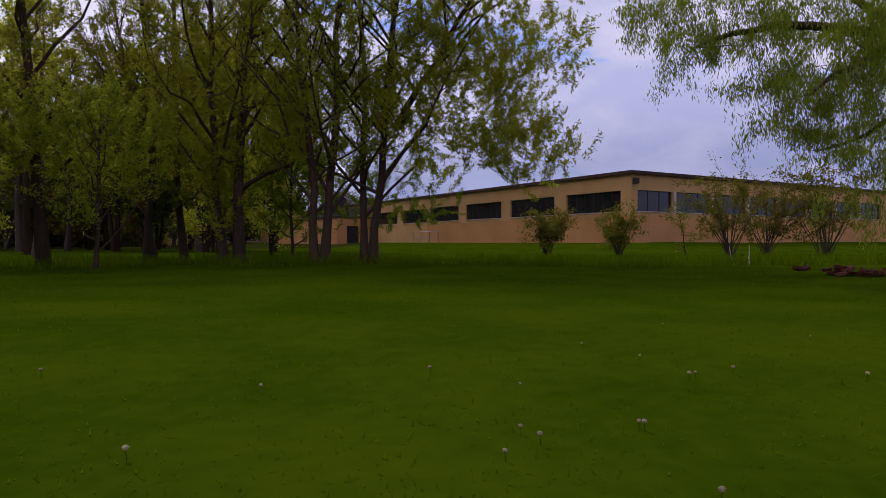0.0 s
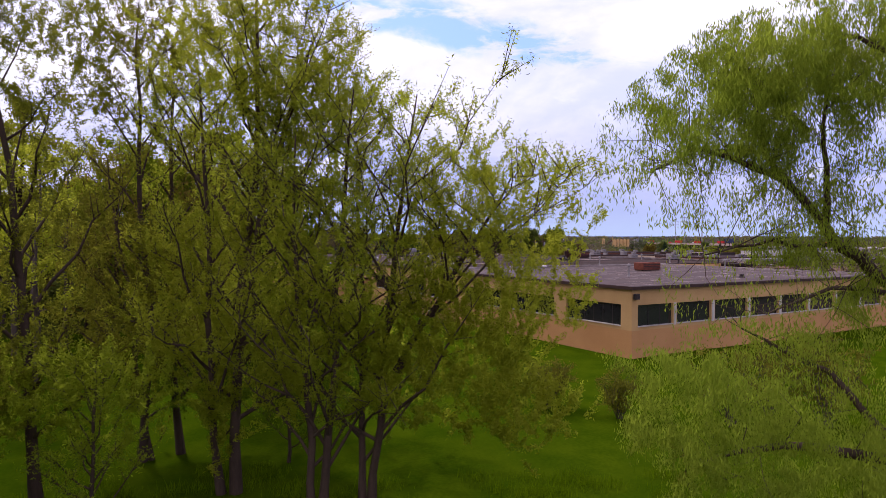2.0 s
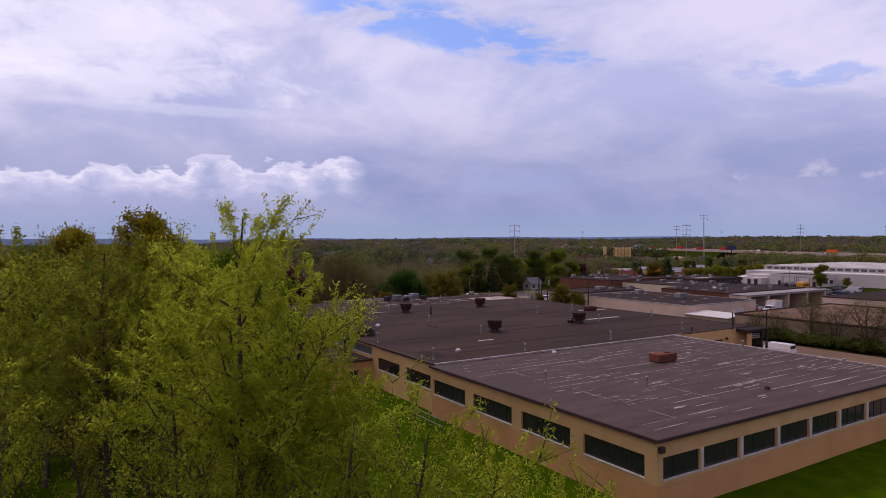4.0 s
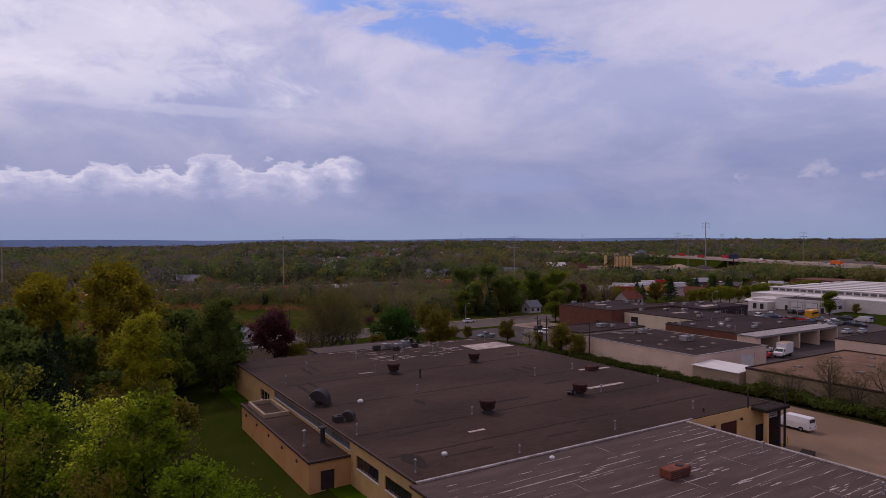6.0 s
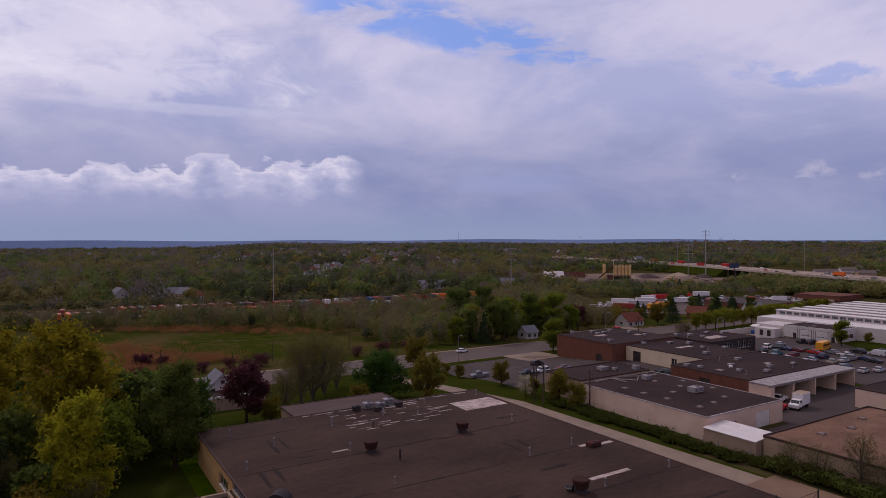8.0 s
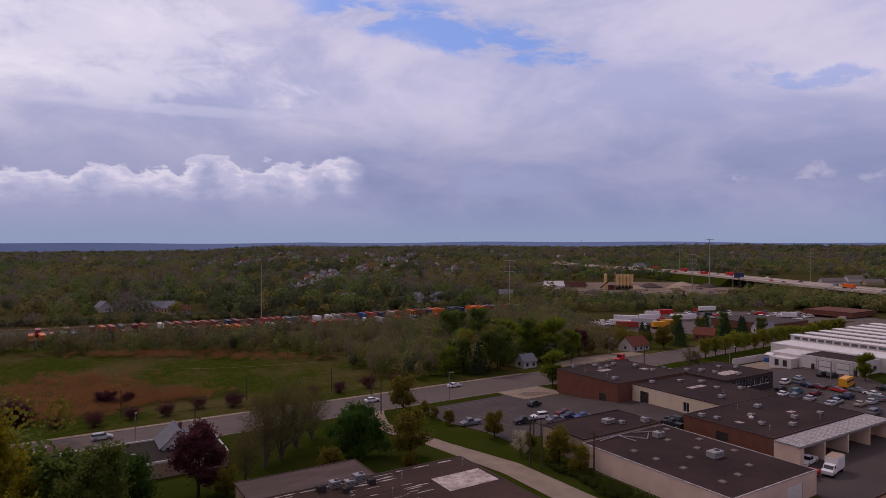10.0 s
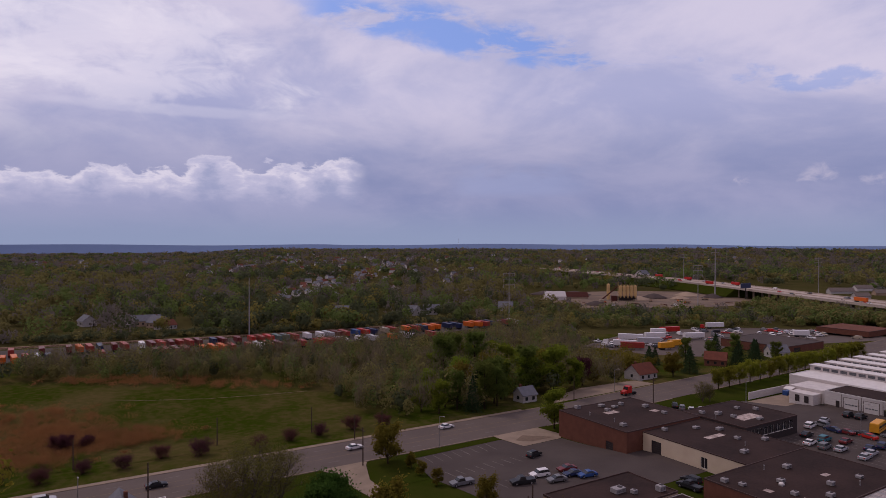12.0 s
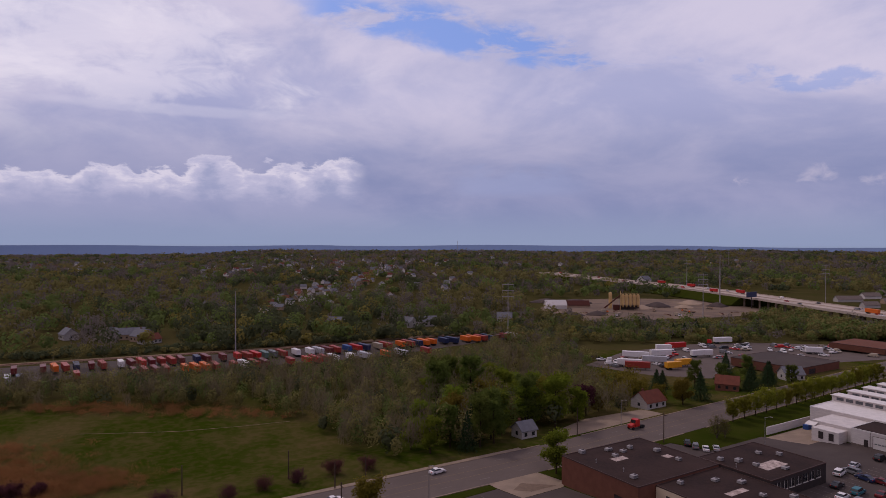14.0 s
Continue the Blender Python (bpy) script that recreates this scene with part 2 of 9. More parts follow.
M = {
    "grass": mat("grass", spec=0.0, col=(0.026, 0.060, 0.001), col2=(0.055, 0.094, 0.002), scale=0.55, fine=7.0, bump=0.3),
    "blade": mat("blade", spec=0.0, col=(0.078, 0.150, 0.001), col2=(0.095, 0.165, 0.002), scale=0.4, fine=6, bump=0, vary=0.2, translucent=0.6),
    "meadow": mat("meadow", spec=0.0, col=(0.028, 0.044, 0.004), col2=(0.086, 0.068, 0.026), scale=0.028, fine=0.45, bump=0.3, lo=0.42, hi=0.62),
    "rough_land": mat("rough_land", spec=0.0, col=(0.046, 0.048, 0.014), col2=(0.068, 0.058, 0.024), scale=0.03, fine=0.5, bump=0.3),
    "verge": mat("verge", spec=0.0, col=(0.024, 0.038, 0.004), col2=(0.038, 0.044, 0.008), scale=0.15, fine=2, bump=0.3),
    "asphalt": mat("asphalt", (0.105, 0.086, 0.076), (0.132, 0.108, 0.094), scale=0.12, fine=2.5, bump=0.1),
    "lot": mat("lot", (0.062, 0.050, 0.046), (0.085, 0.070, 0.063), scale=0.1, fine=4, bump=0.1),
    "concrete": mat("concrete", (0.285, 0.225, 0.168), (0.205, 0.162, 0.122), scale=0.3, fine=7, bump=0.1),
    "gravel": mat("gravel", (0.235, 0.160, 0.105), (0.165, 0.112, 0.076), scale=0.12, fine=6, bump=0.3),
    "dirt": mat("dirt", (0.210, 0.155, 0.110), (0.120, 0.090, 0.068), scale=0.05, fine=1.2, bump=0.2),
    "paint_white": mat("paint_white", (0.70, 0.69, 0.66), (0.58, 0.57, 0.54), scale=0.6, fine=9, bump=0.05, rough=0.6),
    "paint_line": mat("paint_line", (0.26, 0.24, 0.22), (0.12, 0.11, 0.10), scale=1.5, fine=12, bump=0),
    "paint_centre": mat("paint_centre", (0.26, 0.20, 0.10), (0.17, 0.13, 0.09), scale=1, fine=12, bump=0),
    "paint_yellow": mat("paint_yellow", (0.60, 0.42, 0.03), (0.45, 0.30, 0.03), scale=1, fine=12, bump=0),
    "brick_tan": mat("brick_tan", (0.62, 0.425, 0.190), (0.50, 0.315, 0.135), scale=0.5, fine=14, bump=0.2),
    "brick_orange": mat("brick_orange", (0.60, 0.345, 0.145), (0.50, 0.275, 0.112), scale=0.4, fine=14, bump=0.2),
    "brick_brown": mat("brick_brown", (0.165, 0.072, 0.048), (0.125, 0.055, 0.038), scale=0.6, fine=12, bump=0.2),
    "brick_tan_dull": mat("brick_tan_dull", (0.37, 0.285, 0.200), (0.29, 0.220, 0.155), scale=0.4, fine=10, bump=0.2),
    "block_pink": mat("block_pink", (0.66, 0.515, 0.415), (0.55, 0.425, 0.335), scale=0.3, fine=5, bump=0.15),
    "block_cream": mat("block_cream", (0.62, 0.530, 0.390), (0.54, 0.450, 0.330), scale=0.3, fine=8, bump=0.1),
    "tar": mat("tar", (0.078, 0.048, 0.036), (0.030, 0.019, 0.014), scale=0.11, fine=1.6, bump=0.3, streak=(0.45, 1, 1), lo=0.3, hi=0.68),
    "tar_old": mat("tar_old", (0.064, 0.039, 0.031), (0.122, 0.084, 0.071), rough=0.72, spec=0.14, scale=0.5, fine=3.5, bump=0.3, streak=(0.3, 1.8, 1), lo=0.42, hi=0.78),
    "tar_dark": mat("tar_dark", (0.026, 0.018, 0.015), (0.036, 0.026, 0.022), scale=0.5, fine=4, bump=0.3),
    "tar_brown": mat("tar_brown", (0.052, 0.032, 0.027), (0.026, 0.017, 0.015), scale=0.10, fine=1.5, bump=0.2),
    "roof_gravel": mat("roof_gravel", (0.225, 0.134, 0.086), (0.120, 0.070, 0.046), scale=0.2, fine=1.6, bump=0.3),
    "roof_patch": mat("roof_patch", (0.58, 0.50, 0.45), (0.20, 0.155, 0.135), scale=0.8, fine=5, bump=0.1),
    "felt_worn": mat("felt_worn", (0.50, 0.44, 0.405), (0.125, 0.096, 0.084), rough=0.7, spec=0.2, scale=1.6, fine=7, bump=0.1, lo=0.42, hi=0.66),
    "coping": mat("coping", (0.080, 0.050, 0.042), (0.055, 0.036, 0.032), rough=0.6, scale=1, fine=8, bump=0.05),
    "flashing": mat("flashing", (0.50, 0.46, 0.43), (0.22, 0.19, 0.18), rough=0.6, scale=0.9, fine=5, bump=0.05),
    "glass": mat("glass", (0.018, 0.019, 0.022), (0.030, 0.031, 0.034), rough=0.12, scale=0.6, fine=3, bump=0, spec=0.5),
    "glass_dirty": mat("glass_dirty", (0.060, 0.068, 0.078), (0.130, 0.140, 0.150), rough=0.3, scale=1.2, fine=6, bump=0.05, spec=0.5),
    "frame_white": mat("frame_white", (0.62, 0.60, 0.56), (0.48, 0.46, 0.42), rough=0.6, scale=1, fine=9, bump=0.05),
    "metal_grey": mat("metal_grey", (0.36, 0.36, 0.36), (0.26, 0.26, 0.26), rough=0.45, scale=1, fine=9, bump=0.05, metal=0.6),
    "metal_pale": mat("metal_pale", (0.33, 0.32, 0.32), (0.22, 0.21, 0.205), rough=0.5, scale=1.2, fine=9, bump=0.05),
    "metal_dark": mat("metal_dark", (0.035, 0.030, 0.032), (0.055, 0.045, 0.042), rough=0.55, scale=1, fine=8, bump=0.05),
    "rust": mat("rust", (0.100, 0.034, 0.025), (0.060, 0.024, 0.019), rough=0.8, scale=1.5, fine=9, bump=0.1),
    "rust_orange": mat("rust_orange", (0.240, 0.088, 0.055), (0.130, 0.048, 0.034), rough=0.85, scale=1.5, fine=9, bump=0.1),
    "cowl": mat("cowl", (0.060, 0.026, 0.020), (0.034, 0.017, 0.014), rough=0.8, scale=1.5, fine=9, bump=0.1),
    "pallet": mat("pallet", (0.30, 0.19, 0.10), (0.20, 0.125, 0.07), scale=2, fine=14, bump=0.1),
    "metal_dull": mat("metal_dull", (0.20, 0.165, 0.145), (0.13, 0.105, 0.09), rough=0.6, scale=1, fine=6, bump=0.05),
    "mast": mat("mast", (0.34, 0.33, 0.34), (0.28, 0.27, 0.28), rough=0.5, scale=0.3, fine=3, bump=0),
    "wood_pole": mat("wood_pole", (0.085, 0.060, 0.045), (0.060, 0.042, 0.033), scale=2, fine=14, bump=0.2),
    "bark": mat("bark", (0.050, 0.034, 0.020), (0.024, 0.017, 0.010), scale=2.5, fine=16, bump=0.5, streak=(1, 1, 0.25)),
    "bark_wood": mat("bark_wood", (0.105, 0.076, 0.054), (0.056, 0.041, 0.030), scale=2.5, fine=16, bump=0.5, streak=(1, 1, 0.25)),
    "bark_grey": mat("bark_grey", (0.115, 0.092, 0.078), (0.070, 0.056, 0.048), scale=2, fine=12, bump=0.4, streak=(1, 1, 0.3)),
    "leaf": leaf_mat("leaf", (0.165, 0.190, 0.016), (0.205, 0.220, 0.022), vary=0.2, translucent=0.82),
    "leaf_mid": leaf_mat("leaf_mid", (0.115, 0.155, 0.016), (0.150, 0.185, 0.020)),
    "leaf_fresh": leaf_mat("leaf_fresh", (0.106, 0.172, 0.008), (0.138, 0.194, 0.010)),
    "leaf_young": leaf_mat("leaf_young", (0.310, 0.398, 0.026), (0.370, 0.432, 0.036), vary=0.2, translucent=0.85),
    "leaf_willow": leaf_mat("leaf_willow", (0.225, 0.325, 0.028), (0.275, 0.350, 0.036), vary=0.2, translucent=0.82),
    "leaf_shrub": leaf_mat("leaf_shrub", (0.150, 0.165, 0.016), (0.180, 0.185, 0.024)),
    "leaf_olive": leaf_mat("leaf_olive", (0.120, 0.110, 0.014), (0.150, 0.125, 0.022)),
    "leaf_bare": leaf_mat("leaf_bare", (0.088, 0.086, 0.020), (0.112, 0.100, 0.032)),
    "leaf_yellow": leaf_mat("leaf_yellow", (0.250, 0.232, 0.012), (0.190, 0.195, 0.014)),
    "leaf_dark": leaf_mat("leaf_dark", (0.080, 0.112, 0.022), (0.102, 0.130, 0.028)),
    "leaf_green": leaf_mat("leaf_green", (0.036, 0.080, 0.014), (0.052, 0.098, 0.018)),
    "leaf_hedge": leaf_mat("leaf_hedge", (0.040, 0.052, 0.010), (0.058, 0.066, 0.014)),
    "leaf_maroon": leaf_mat("leaf_maroon", (0.070, 0.026, 0.032), (0.092, 0.036, 0.040)),
    "needles": leaf_mat("needles", (0.022, 0.040, 0.016), (0.034, 0.055, 0.022), translucent=0.1),
    # far crowns: some haze is put into these colours, bluer and flatter
    "far_olive": leaf_mat("far_olive", (0.176, 0.162, 0.055), (0.120, 0.112, 0.042), 0.1, 0.4, 0.08),
    "far_green": leaf_mat("far_green", (0.122, 0.162, 0.043), (0.085, 0.116, 0.034), 0.1, 0.4, 0.08),
    "far_grey": leaf_mat("far_grey", (0.153, 0.136, 0.119), (0.116, 0.103, 0.091), 0.1, 0.4, 0.08),
    "far_dark": leaf_mat("far_dark", (0.082, 0.098, 0.047), (0.054, 0.067, 0.033), 0.1, 0.4, 0.08),
    "far_yellow": leaf_mat("far_yellow", (0.194, 0.168, 0.045), (0.142, 0.128, 0.036), 0.1, 0.4, 0.08),
    "twig_grey": leaf_mat("twig_grey", (0.108, 0.090, 0.055), (0.146, 0.120, 0.076), translucent=0.3),
    "twig_red": leaf_mat("twig_red", (0.270, 0.138, 0.050), (0.190, 0.104, 0.042), 0.1, 0.45, 0.05),
    "blossom": leaf_mat("blossom", (0.45, 0.42, 0.33), (0.30, 0.31, 0.16)),
    "shingle_red": mat("shingle_red", (0.165, 0.058, 0.038), (0.120, 0.045, 0.032), scale=0.8, fine=8, bump=0.2),
    "shingle_grey": mat("shingle_grey", (0.170, 0.175, 0.195), (0.130, 0.135, 0.150), scale=0.8, fine=8, bump=0.2),
    "siding_white": mat("siding_white", (0.62, 0.60, 0.57), (0.50, 0.48, 0.46), scale=0.5, fine=8, bump=0.1, streak=(1, 1, 6)),
    "siding_house": mat("siding_house", (0.44, 0.43, 0.41), (0.34, 0.33, 0.31), scale=0.5, fine=8, bump=0.1, streak=(1, 1, 6)),
    "tyre": mat("tyre", (0.018, 0.018, 0.019), (0.030, 0.029, 0.029), rough=0.9, scale=3, fine=20, bump=0.05),
    # the far ridge: distance haze is put into this blue
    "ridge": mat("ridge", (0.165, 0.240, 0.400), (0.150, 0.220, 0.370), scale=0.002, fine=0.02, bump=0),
    "silo": mat("silo", (0.66, 0.46, 0.20), (0.50, 0.35, 0.16), scale=0.2, fine=2, bump=0.1),
    "stone_pile": mat("stone_pile", (0.085, 0.065, 0.058), (0.055, 0.043, 0.040), scale=0.15, fine=2, bump=0.3),
    "deck": mat("deck", (0.46, 0.40, 0.34), (0.36, 0.31, 0.27), scale=0.05, fine=1, bump=0.05),
    "path": mat("path", (0.24, 0.18, 0.115), (0.10, 0.085, 0.045), scale=0.3, fine=1.2, bump=0.1),
    "sand": mat("sand", (0.36, 0.28, 0.20), (0.27, 0.21, 0.15), scale=0.1, fine=2, bump=0.3),
}


def paint(name, col, rough=0.42):
    key = "coat_" + name
    if key not in M:
        M[key] = mat(key, col, tuple(c * 0.86 for c in col), rough=rough, scale=0.8, fine=6, bump=0, spec=0.22)
    return M[key]


# ---- mesh building ----
class Mesh:
    """Collects simple solids into one mesh."""

    def __init__(self):
        self.v, self.f = [], []

    def add(self, verts, faces):
        n = len(self.v)
        self.v.extend(tuple(map(float, p)) for p in verts)
        self.f.extend(tuple(i + n for i in f) for f in faces)
        return self

    def box(self, x0, x1, y0, y1, z0, z1):
        v = [(x, y, z) for z in (z0, z1) for y in (y0, y1) for x in (x0, x1)]
        return self.add(v, [(0, 2, 3, 1), (4, 5, 7, 6), (0, 1, 5, 4), (2, 6, 7, 3), (0, 4, 6, 2), (1, 3, 7, 5)])

    def soft_box(self, x0, x1, y0, y1, z0, z1, c):
        """A box with chamfered upright and upper edges."""
        ring = lambda d, z: [(x0 + c, y0 + d, z), (x1 - c, y0 + d, z), (x1 - d, y0 + c, z), (x1 - d, y1 - c, z), (x1 - c, y1 - d, z), (x0 + c, y1 - d, z), (x0 + d, y1 - c, z), (x0 + d, y0 + c, z)]
        v = ring(0, z0) + ring(0, z1 - c) + [(min(max(p[0], x0 + c), x1 - c), min(max(p[1], y0 + c), y1 - c), z1) for p in ring(0, 0)]
        f = [tuple(range(7, -1, -1)), tuple(range(16, 24))]
        for k in (0, 8):
            f += [(k + i, k + (i + 1) % 8, k + 8 + (i + 1) % 8, k + 8 + i) for i in range(8)]
        return self.add(v, f)

    def tube(self, p0, p1, r0, r1, n=6, caps=True):
        p0, p1 = Vector(p0), Vector(p1)
        d = (p1 - p0).normalized() if (p1 - p0).length > 1e-9 else Vector((0, 0, 1))
        u = d.orthogonal().normalized()
        w = d.cross(u)
        v = []
        for p, r in ((p0, r0), (p1, r1)):
            v += [p + (u * math.cos(i * math.tau / n) + w * math.sin(i * math.tau / n)) * r for i in range(n)]
        f = [(i, (i + 1) % n, n + (i + 1) % n, n + i) for i in range(n)]
        if caps:
            f += [tuple(range(n - 1, -1, -1)), tuple(range(n, 2 * n))]
        return self.add(v, f)

    def lathe(self, x, y, rows, n=10):
        """rows of (radius, z) turned round an upright axis."""
        v, f = [], []
        for r, z in rows:
            v += [(x + r * math.cos(i * math.tau / n), y + r * math.sin(i * math.tau / n), z) for i in range(n)]
        for k in range(len(rows) - 1):
            f += [(k * n + i, k * n + (i + 1) % n, (k + 1) * n + (i + 1) % n, (k + 1) * n + i) for i in range(n)]
        f += [tuple(range(n - 1, -1, -1)), tuple((len(rows) - 1) * n + i for i in range(n))]
        return self.add(v, f)

    def prism(self, outline, y0, y1, axis="y"):
        """An outline of (x, z) drawn out from y0 to y1 (axis y), or of (x, y) from z0 to z1 (axis z), or of (y, z) along x."""
        n = len(outline)
        put = {"y": lambda p, s: (p[0], s, p[1]), "z": lambda p, s: (p[0], p[1], s), "x": lambda p, s: (s, p[0], p[1])}[axis]
        v = [put(p, y0) for p in outline] + [put(p, y1) for p in outline]
        f = [tuple(range(n)), tuple(range(2 * n - 1, n - 1, -1))] + [(i, n + i, n + (i + 1) % n, (i + 1) % n) for i in range(n)]
        return self.add(v, f)

    def mesh(self, name, material, shade=False):
        me = bpy.data.meshes.new(name)
        me.from_pydata(self.v, [], self.f)
        if len(self.f) < 60000:
            bm = bmesh.new()
            bm.from_mesh(me)
            bmesh.ops.recalc_face_normals(bm, faces=bm.faces)
            bm.to_mesh(me)
            bm.free()
        me.materials.append(material)
        if shade:
            me.shade_smooth()
        return me


def part(name, shape, material, parent, label="", shade=False):
    me = shape.mesh(name, material, shade) if isinstance(shape, Mesh) else shape
    ob = new(name, me)
    ob.parent = parent
    if label:
        ob["label"] = label
    return ob


def thing(name, at, label, category, group="", turn=0.0, scale=1.0):
    ob = new(name)
    ob.empty_display_size = 0.3
    ob.matrix_basis = pose(*at, 0, 0, turn) @ Matrix.Diagonal((scale, scale, scale, 1))
    return tagged(ob, label, category, group)


def setting(name, shape, material, label, category="ground", shade=False):
    return tagged(new(name, shape.mesh(name, material, shade)), label, category, kind="structure")


def laid(name, me, label, category="ground"):
    return tagged(new(name, me), label, category, kind="structure")


def stuff(name, me, label, category, parent=None):
    ob = new(name, me)
    ob.parent = parent
    return tagged(ob, label, category, kind="stuff")


def quads(name, corners, material):
    """One mesh of loose quads from an array (n, 4, 3)."""
    n = len(corners)
    me = bpy.data.meshes.new(name)
    me.vertices.add(4 * n)
    me.vertices.foreach_set("co", np.ascontiguousarray(corners, np.float32).ravel())
    me.loops.add(4 * n)
    me.loops.foreach_set("vertex_index", np.arange(4 * n, dtype=np.int32))
    me.polygons.add(n)
    me.polygons.foreach_set("loop_start", np.arange(0, 4 * n, 4, dtype=np.int32))
    me.update(calc_edges=True)
    me.materials.append(material)
    return me


def tris(name, corners, material):
    """One mesh of loose triangles from an array (n, 3, 3)."""
    n = len(corners)
    me = bpy.data.meshes.new(name)
    me.vertices.add(3 * n)
    me.vertices.foreach_set("co", np.ascontiguousarray(corners, np.float32).ravel())
    me.loops.add(3 * n)
    me.loops.foreach_set("vertex_index", np.arange(3 * n, dtype=np.int32))
    me.polygons.add(n)
    me.polygons.foreach_set("loop_start", np.arange(0, 3 * n, 3, dtype=np.int32))
    me.update(calc_edges=True)
    me.materials.append(material)
    return me


def leaves(centres, length, width, r, up=0.0, down=False):
    """Rhombic leaves of random turn round the centres."""
    n = len(centres)
    u = r.normal(size=(n, 3))
    if down:
        u = u * np.array([0.35, 0.35, 0.3]) + np.array([0, 0, -1.0])
    u /= np.linalg.norm(u, axis=1)[:, None]
    k = r.normal(size=(n, 3)) + np.array([0, 0, up])
    w = np.cross(u, k)
    w /= np.linalg.norm(w, axis=1)[:, None] + 1e-9
    s = r.uniform(0.6, 1.3, (n, 1))
    l, h = u * length * s * 0.5, w * width * s * 0.5
    return np.stack([centres - l, centres + h, centres + l, centres - h], 1)


# ---- land ----
def land():
    near = np.concatenate([np.arange(-80, 70, 2.0), np.arange(70, 230, 2.5), np.arange(230, 330, 5.0)])
    steps = lambda lo, hi, k: np.geomspace(lo, hi, k)
    xs = np.concatenate([-steps(85, 4700, 46)[::-1], near, steps(335, 4700, 44)])
    ys = np.concatenate([-steps(85, 1500, 16)[::-1], near, steps(335, 4700, 60)])
    A, B = np.meshgrid(xs, ys)
    Z = lie(A, B)
    v = np.stack([A, B, Z], -1).reshape(-1, 3)
    nx, ny = len(xs), len(ys)
    i = np.arange(nx - 1)[None, :] + nx * np.arange(ny - 1)[:, None]
    f = np.stack([i, i + 1, i + nx + 1, i + nx], -1).reshape(-1, 4)
    me = bpy.data.meshes.new("ground")
    me.from_pydata(v.tolist(), [], f.tolist())
    me.shade_smooth()
    me.materials.append(M["grass"])
    me.materials.append(M["rough_land"])
    mid = v[f].mean(1)
    me.materials.append(M["verge"])
    me.materials.append(M["meadow"])
    a, b = mid[:, 0], mid[:, 1]
    kind = np.where((a > 40) | (b > 100) | ((a < -2) & (b > 36)), 2, 0)
    kind = np.where((a > 75) & (a < 135) & (b < 62), 1, kind)
    kind = np.where(b > 164, 3, kind)
    kind = np.where((b > 330) | (np.hypot(a, b) > 420), 1, kind)
    me.polygons.foreach_set("material_index", kind.astype(np.int32))
    laid("ground", me, "mown green lawn and rolling open land")


def sheet(outline, lift, step=4.0):
    """A thin sheet that follows the land inside an outline of plan points, as strips."""
    o = np.array(outline, float)
    bm = bmesh.new()
    face = bm.faces.new([bm.verts.new((p[0], p[1], 0)) for p in o])
    for ax in (0, 1):
        lo, hi = o[:, ax].min(), o[:, ax].max()
        for c in np.arange(lo + step, hi, step):
            co, no = [0, 0, 0], [0, 0, 0]
            co[ax], no[ax] = c, 1
            bmesh.ops.bisect_plane(bm, geom=bm.verts[:] + bm.edges[:] + bm.faces[:], plane_co=co, plane_no=no)
    for p in bm.verts:
        p.co.z = float(lie(p.co.x, p.co.y)) + lift
    bmesh.ops.recalc_face_normals(bm, faces=bm.faces)
    if bm.faces and sum(f.normal.z for f in bm.faces) < 0:
        bmesh.ops.reverse_faces(bm, faces=bm.faces)
    me = bpy.data.meshes.new("sheet")
    bm.to_mesh(me)
    bm.free()
    return me


def surface(name, outline, lift, material, label, category, step=4.0):
    me = sheet(outline, lift, step)
    me.materials.append(M[material])
    return laid(name, me, label, category)


def road_mid(a):
    return 167.6 + 0.05 * max(0.0, a - 140)


def strip(a0, a1, lo, hi, step=8):
    """An outline along the street from a0 to a1, between two offsets from its middle."""
    n = max(2, int((a1 - a0) / step))
    k = [a0 + (a1 - a0) * i / n for i in range(n + 1)]
    return [(a, road_mid(a) + lo) for a in k] + [(a, road_mid(a) + hi) for a in reversed(k)]


land()
surface("road", strip(-140, 420, -8.5, 8.5), 0.06, "asphalt", "worn grey asphalt street with faded lines", "road")
for side, lo, hi in (("near", -8.9, -8.5), ("far", 8.5, 8.9)):
    kerb = Mesh()
    for i in range(-140, 420, 6):
        if side == "near" and (58 <= i < 70 or 110 <= i < 125 or 186 <= i < 200):
            continue
        if side == "far" and 138 <= i < 160:
            continue
        z = float(lie(i + 3, road_mid(i + 3) + lo))
        kerb.prism([(i, road_mid(i) + lo), (i + 6, road_mid(i + 6) + lo), (i + 6, road_mid(i + 6) + hi), (i, road_mid(i) + hi)], z - 0.1, z + 0.17, "z")
    setting("kerb_" + side, kerb, M["concrete"], "pale concrete kerb along the street", "kerb")
surface("sidewalk", strip(-140, 135, 9.0, 10.5), 0.07, "concrete", "pale concrete pavement beside the street", "pavement")
surface("verge_near", strip(-30, 58, -15.0, -9.0), 0.06, "verge", "mown grass verge beside the street", "verge")
surface("verge_lot", [(74, 158.5), (109.6, 158.5), (110.0, 155.6), (82, 154.7), (80.4, 150.5), (77.5, 139), (72, 139), (71.5, 152)], 0.07, "verge", "mown grass verge between street and car park", "verge")
surface("lot_front", [(79, 112), (106, 112), (112, 105.6), (132.2, 105.6), (132.2, 126), (126.3, 126), (125.6, 147.5), (112, 147.2), (110.2, 155.3), (82.2, 154.4), (80.7, 150.2), (78, 139)], 0.06, "lot", "dark asphalt car park with faded bays", "car park")
surface("apron", [(110.4, 155.4), (112, 147.3), (125.2, 147.6), (128.2, 150.0), (126.4, 159.0), (110.0, 159.1)], 0.10, "concrete", "pale concrete driveway apron", "driveway")
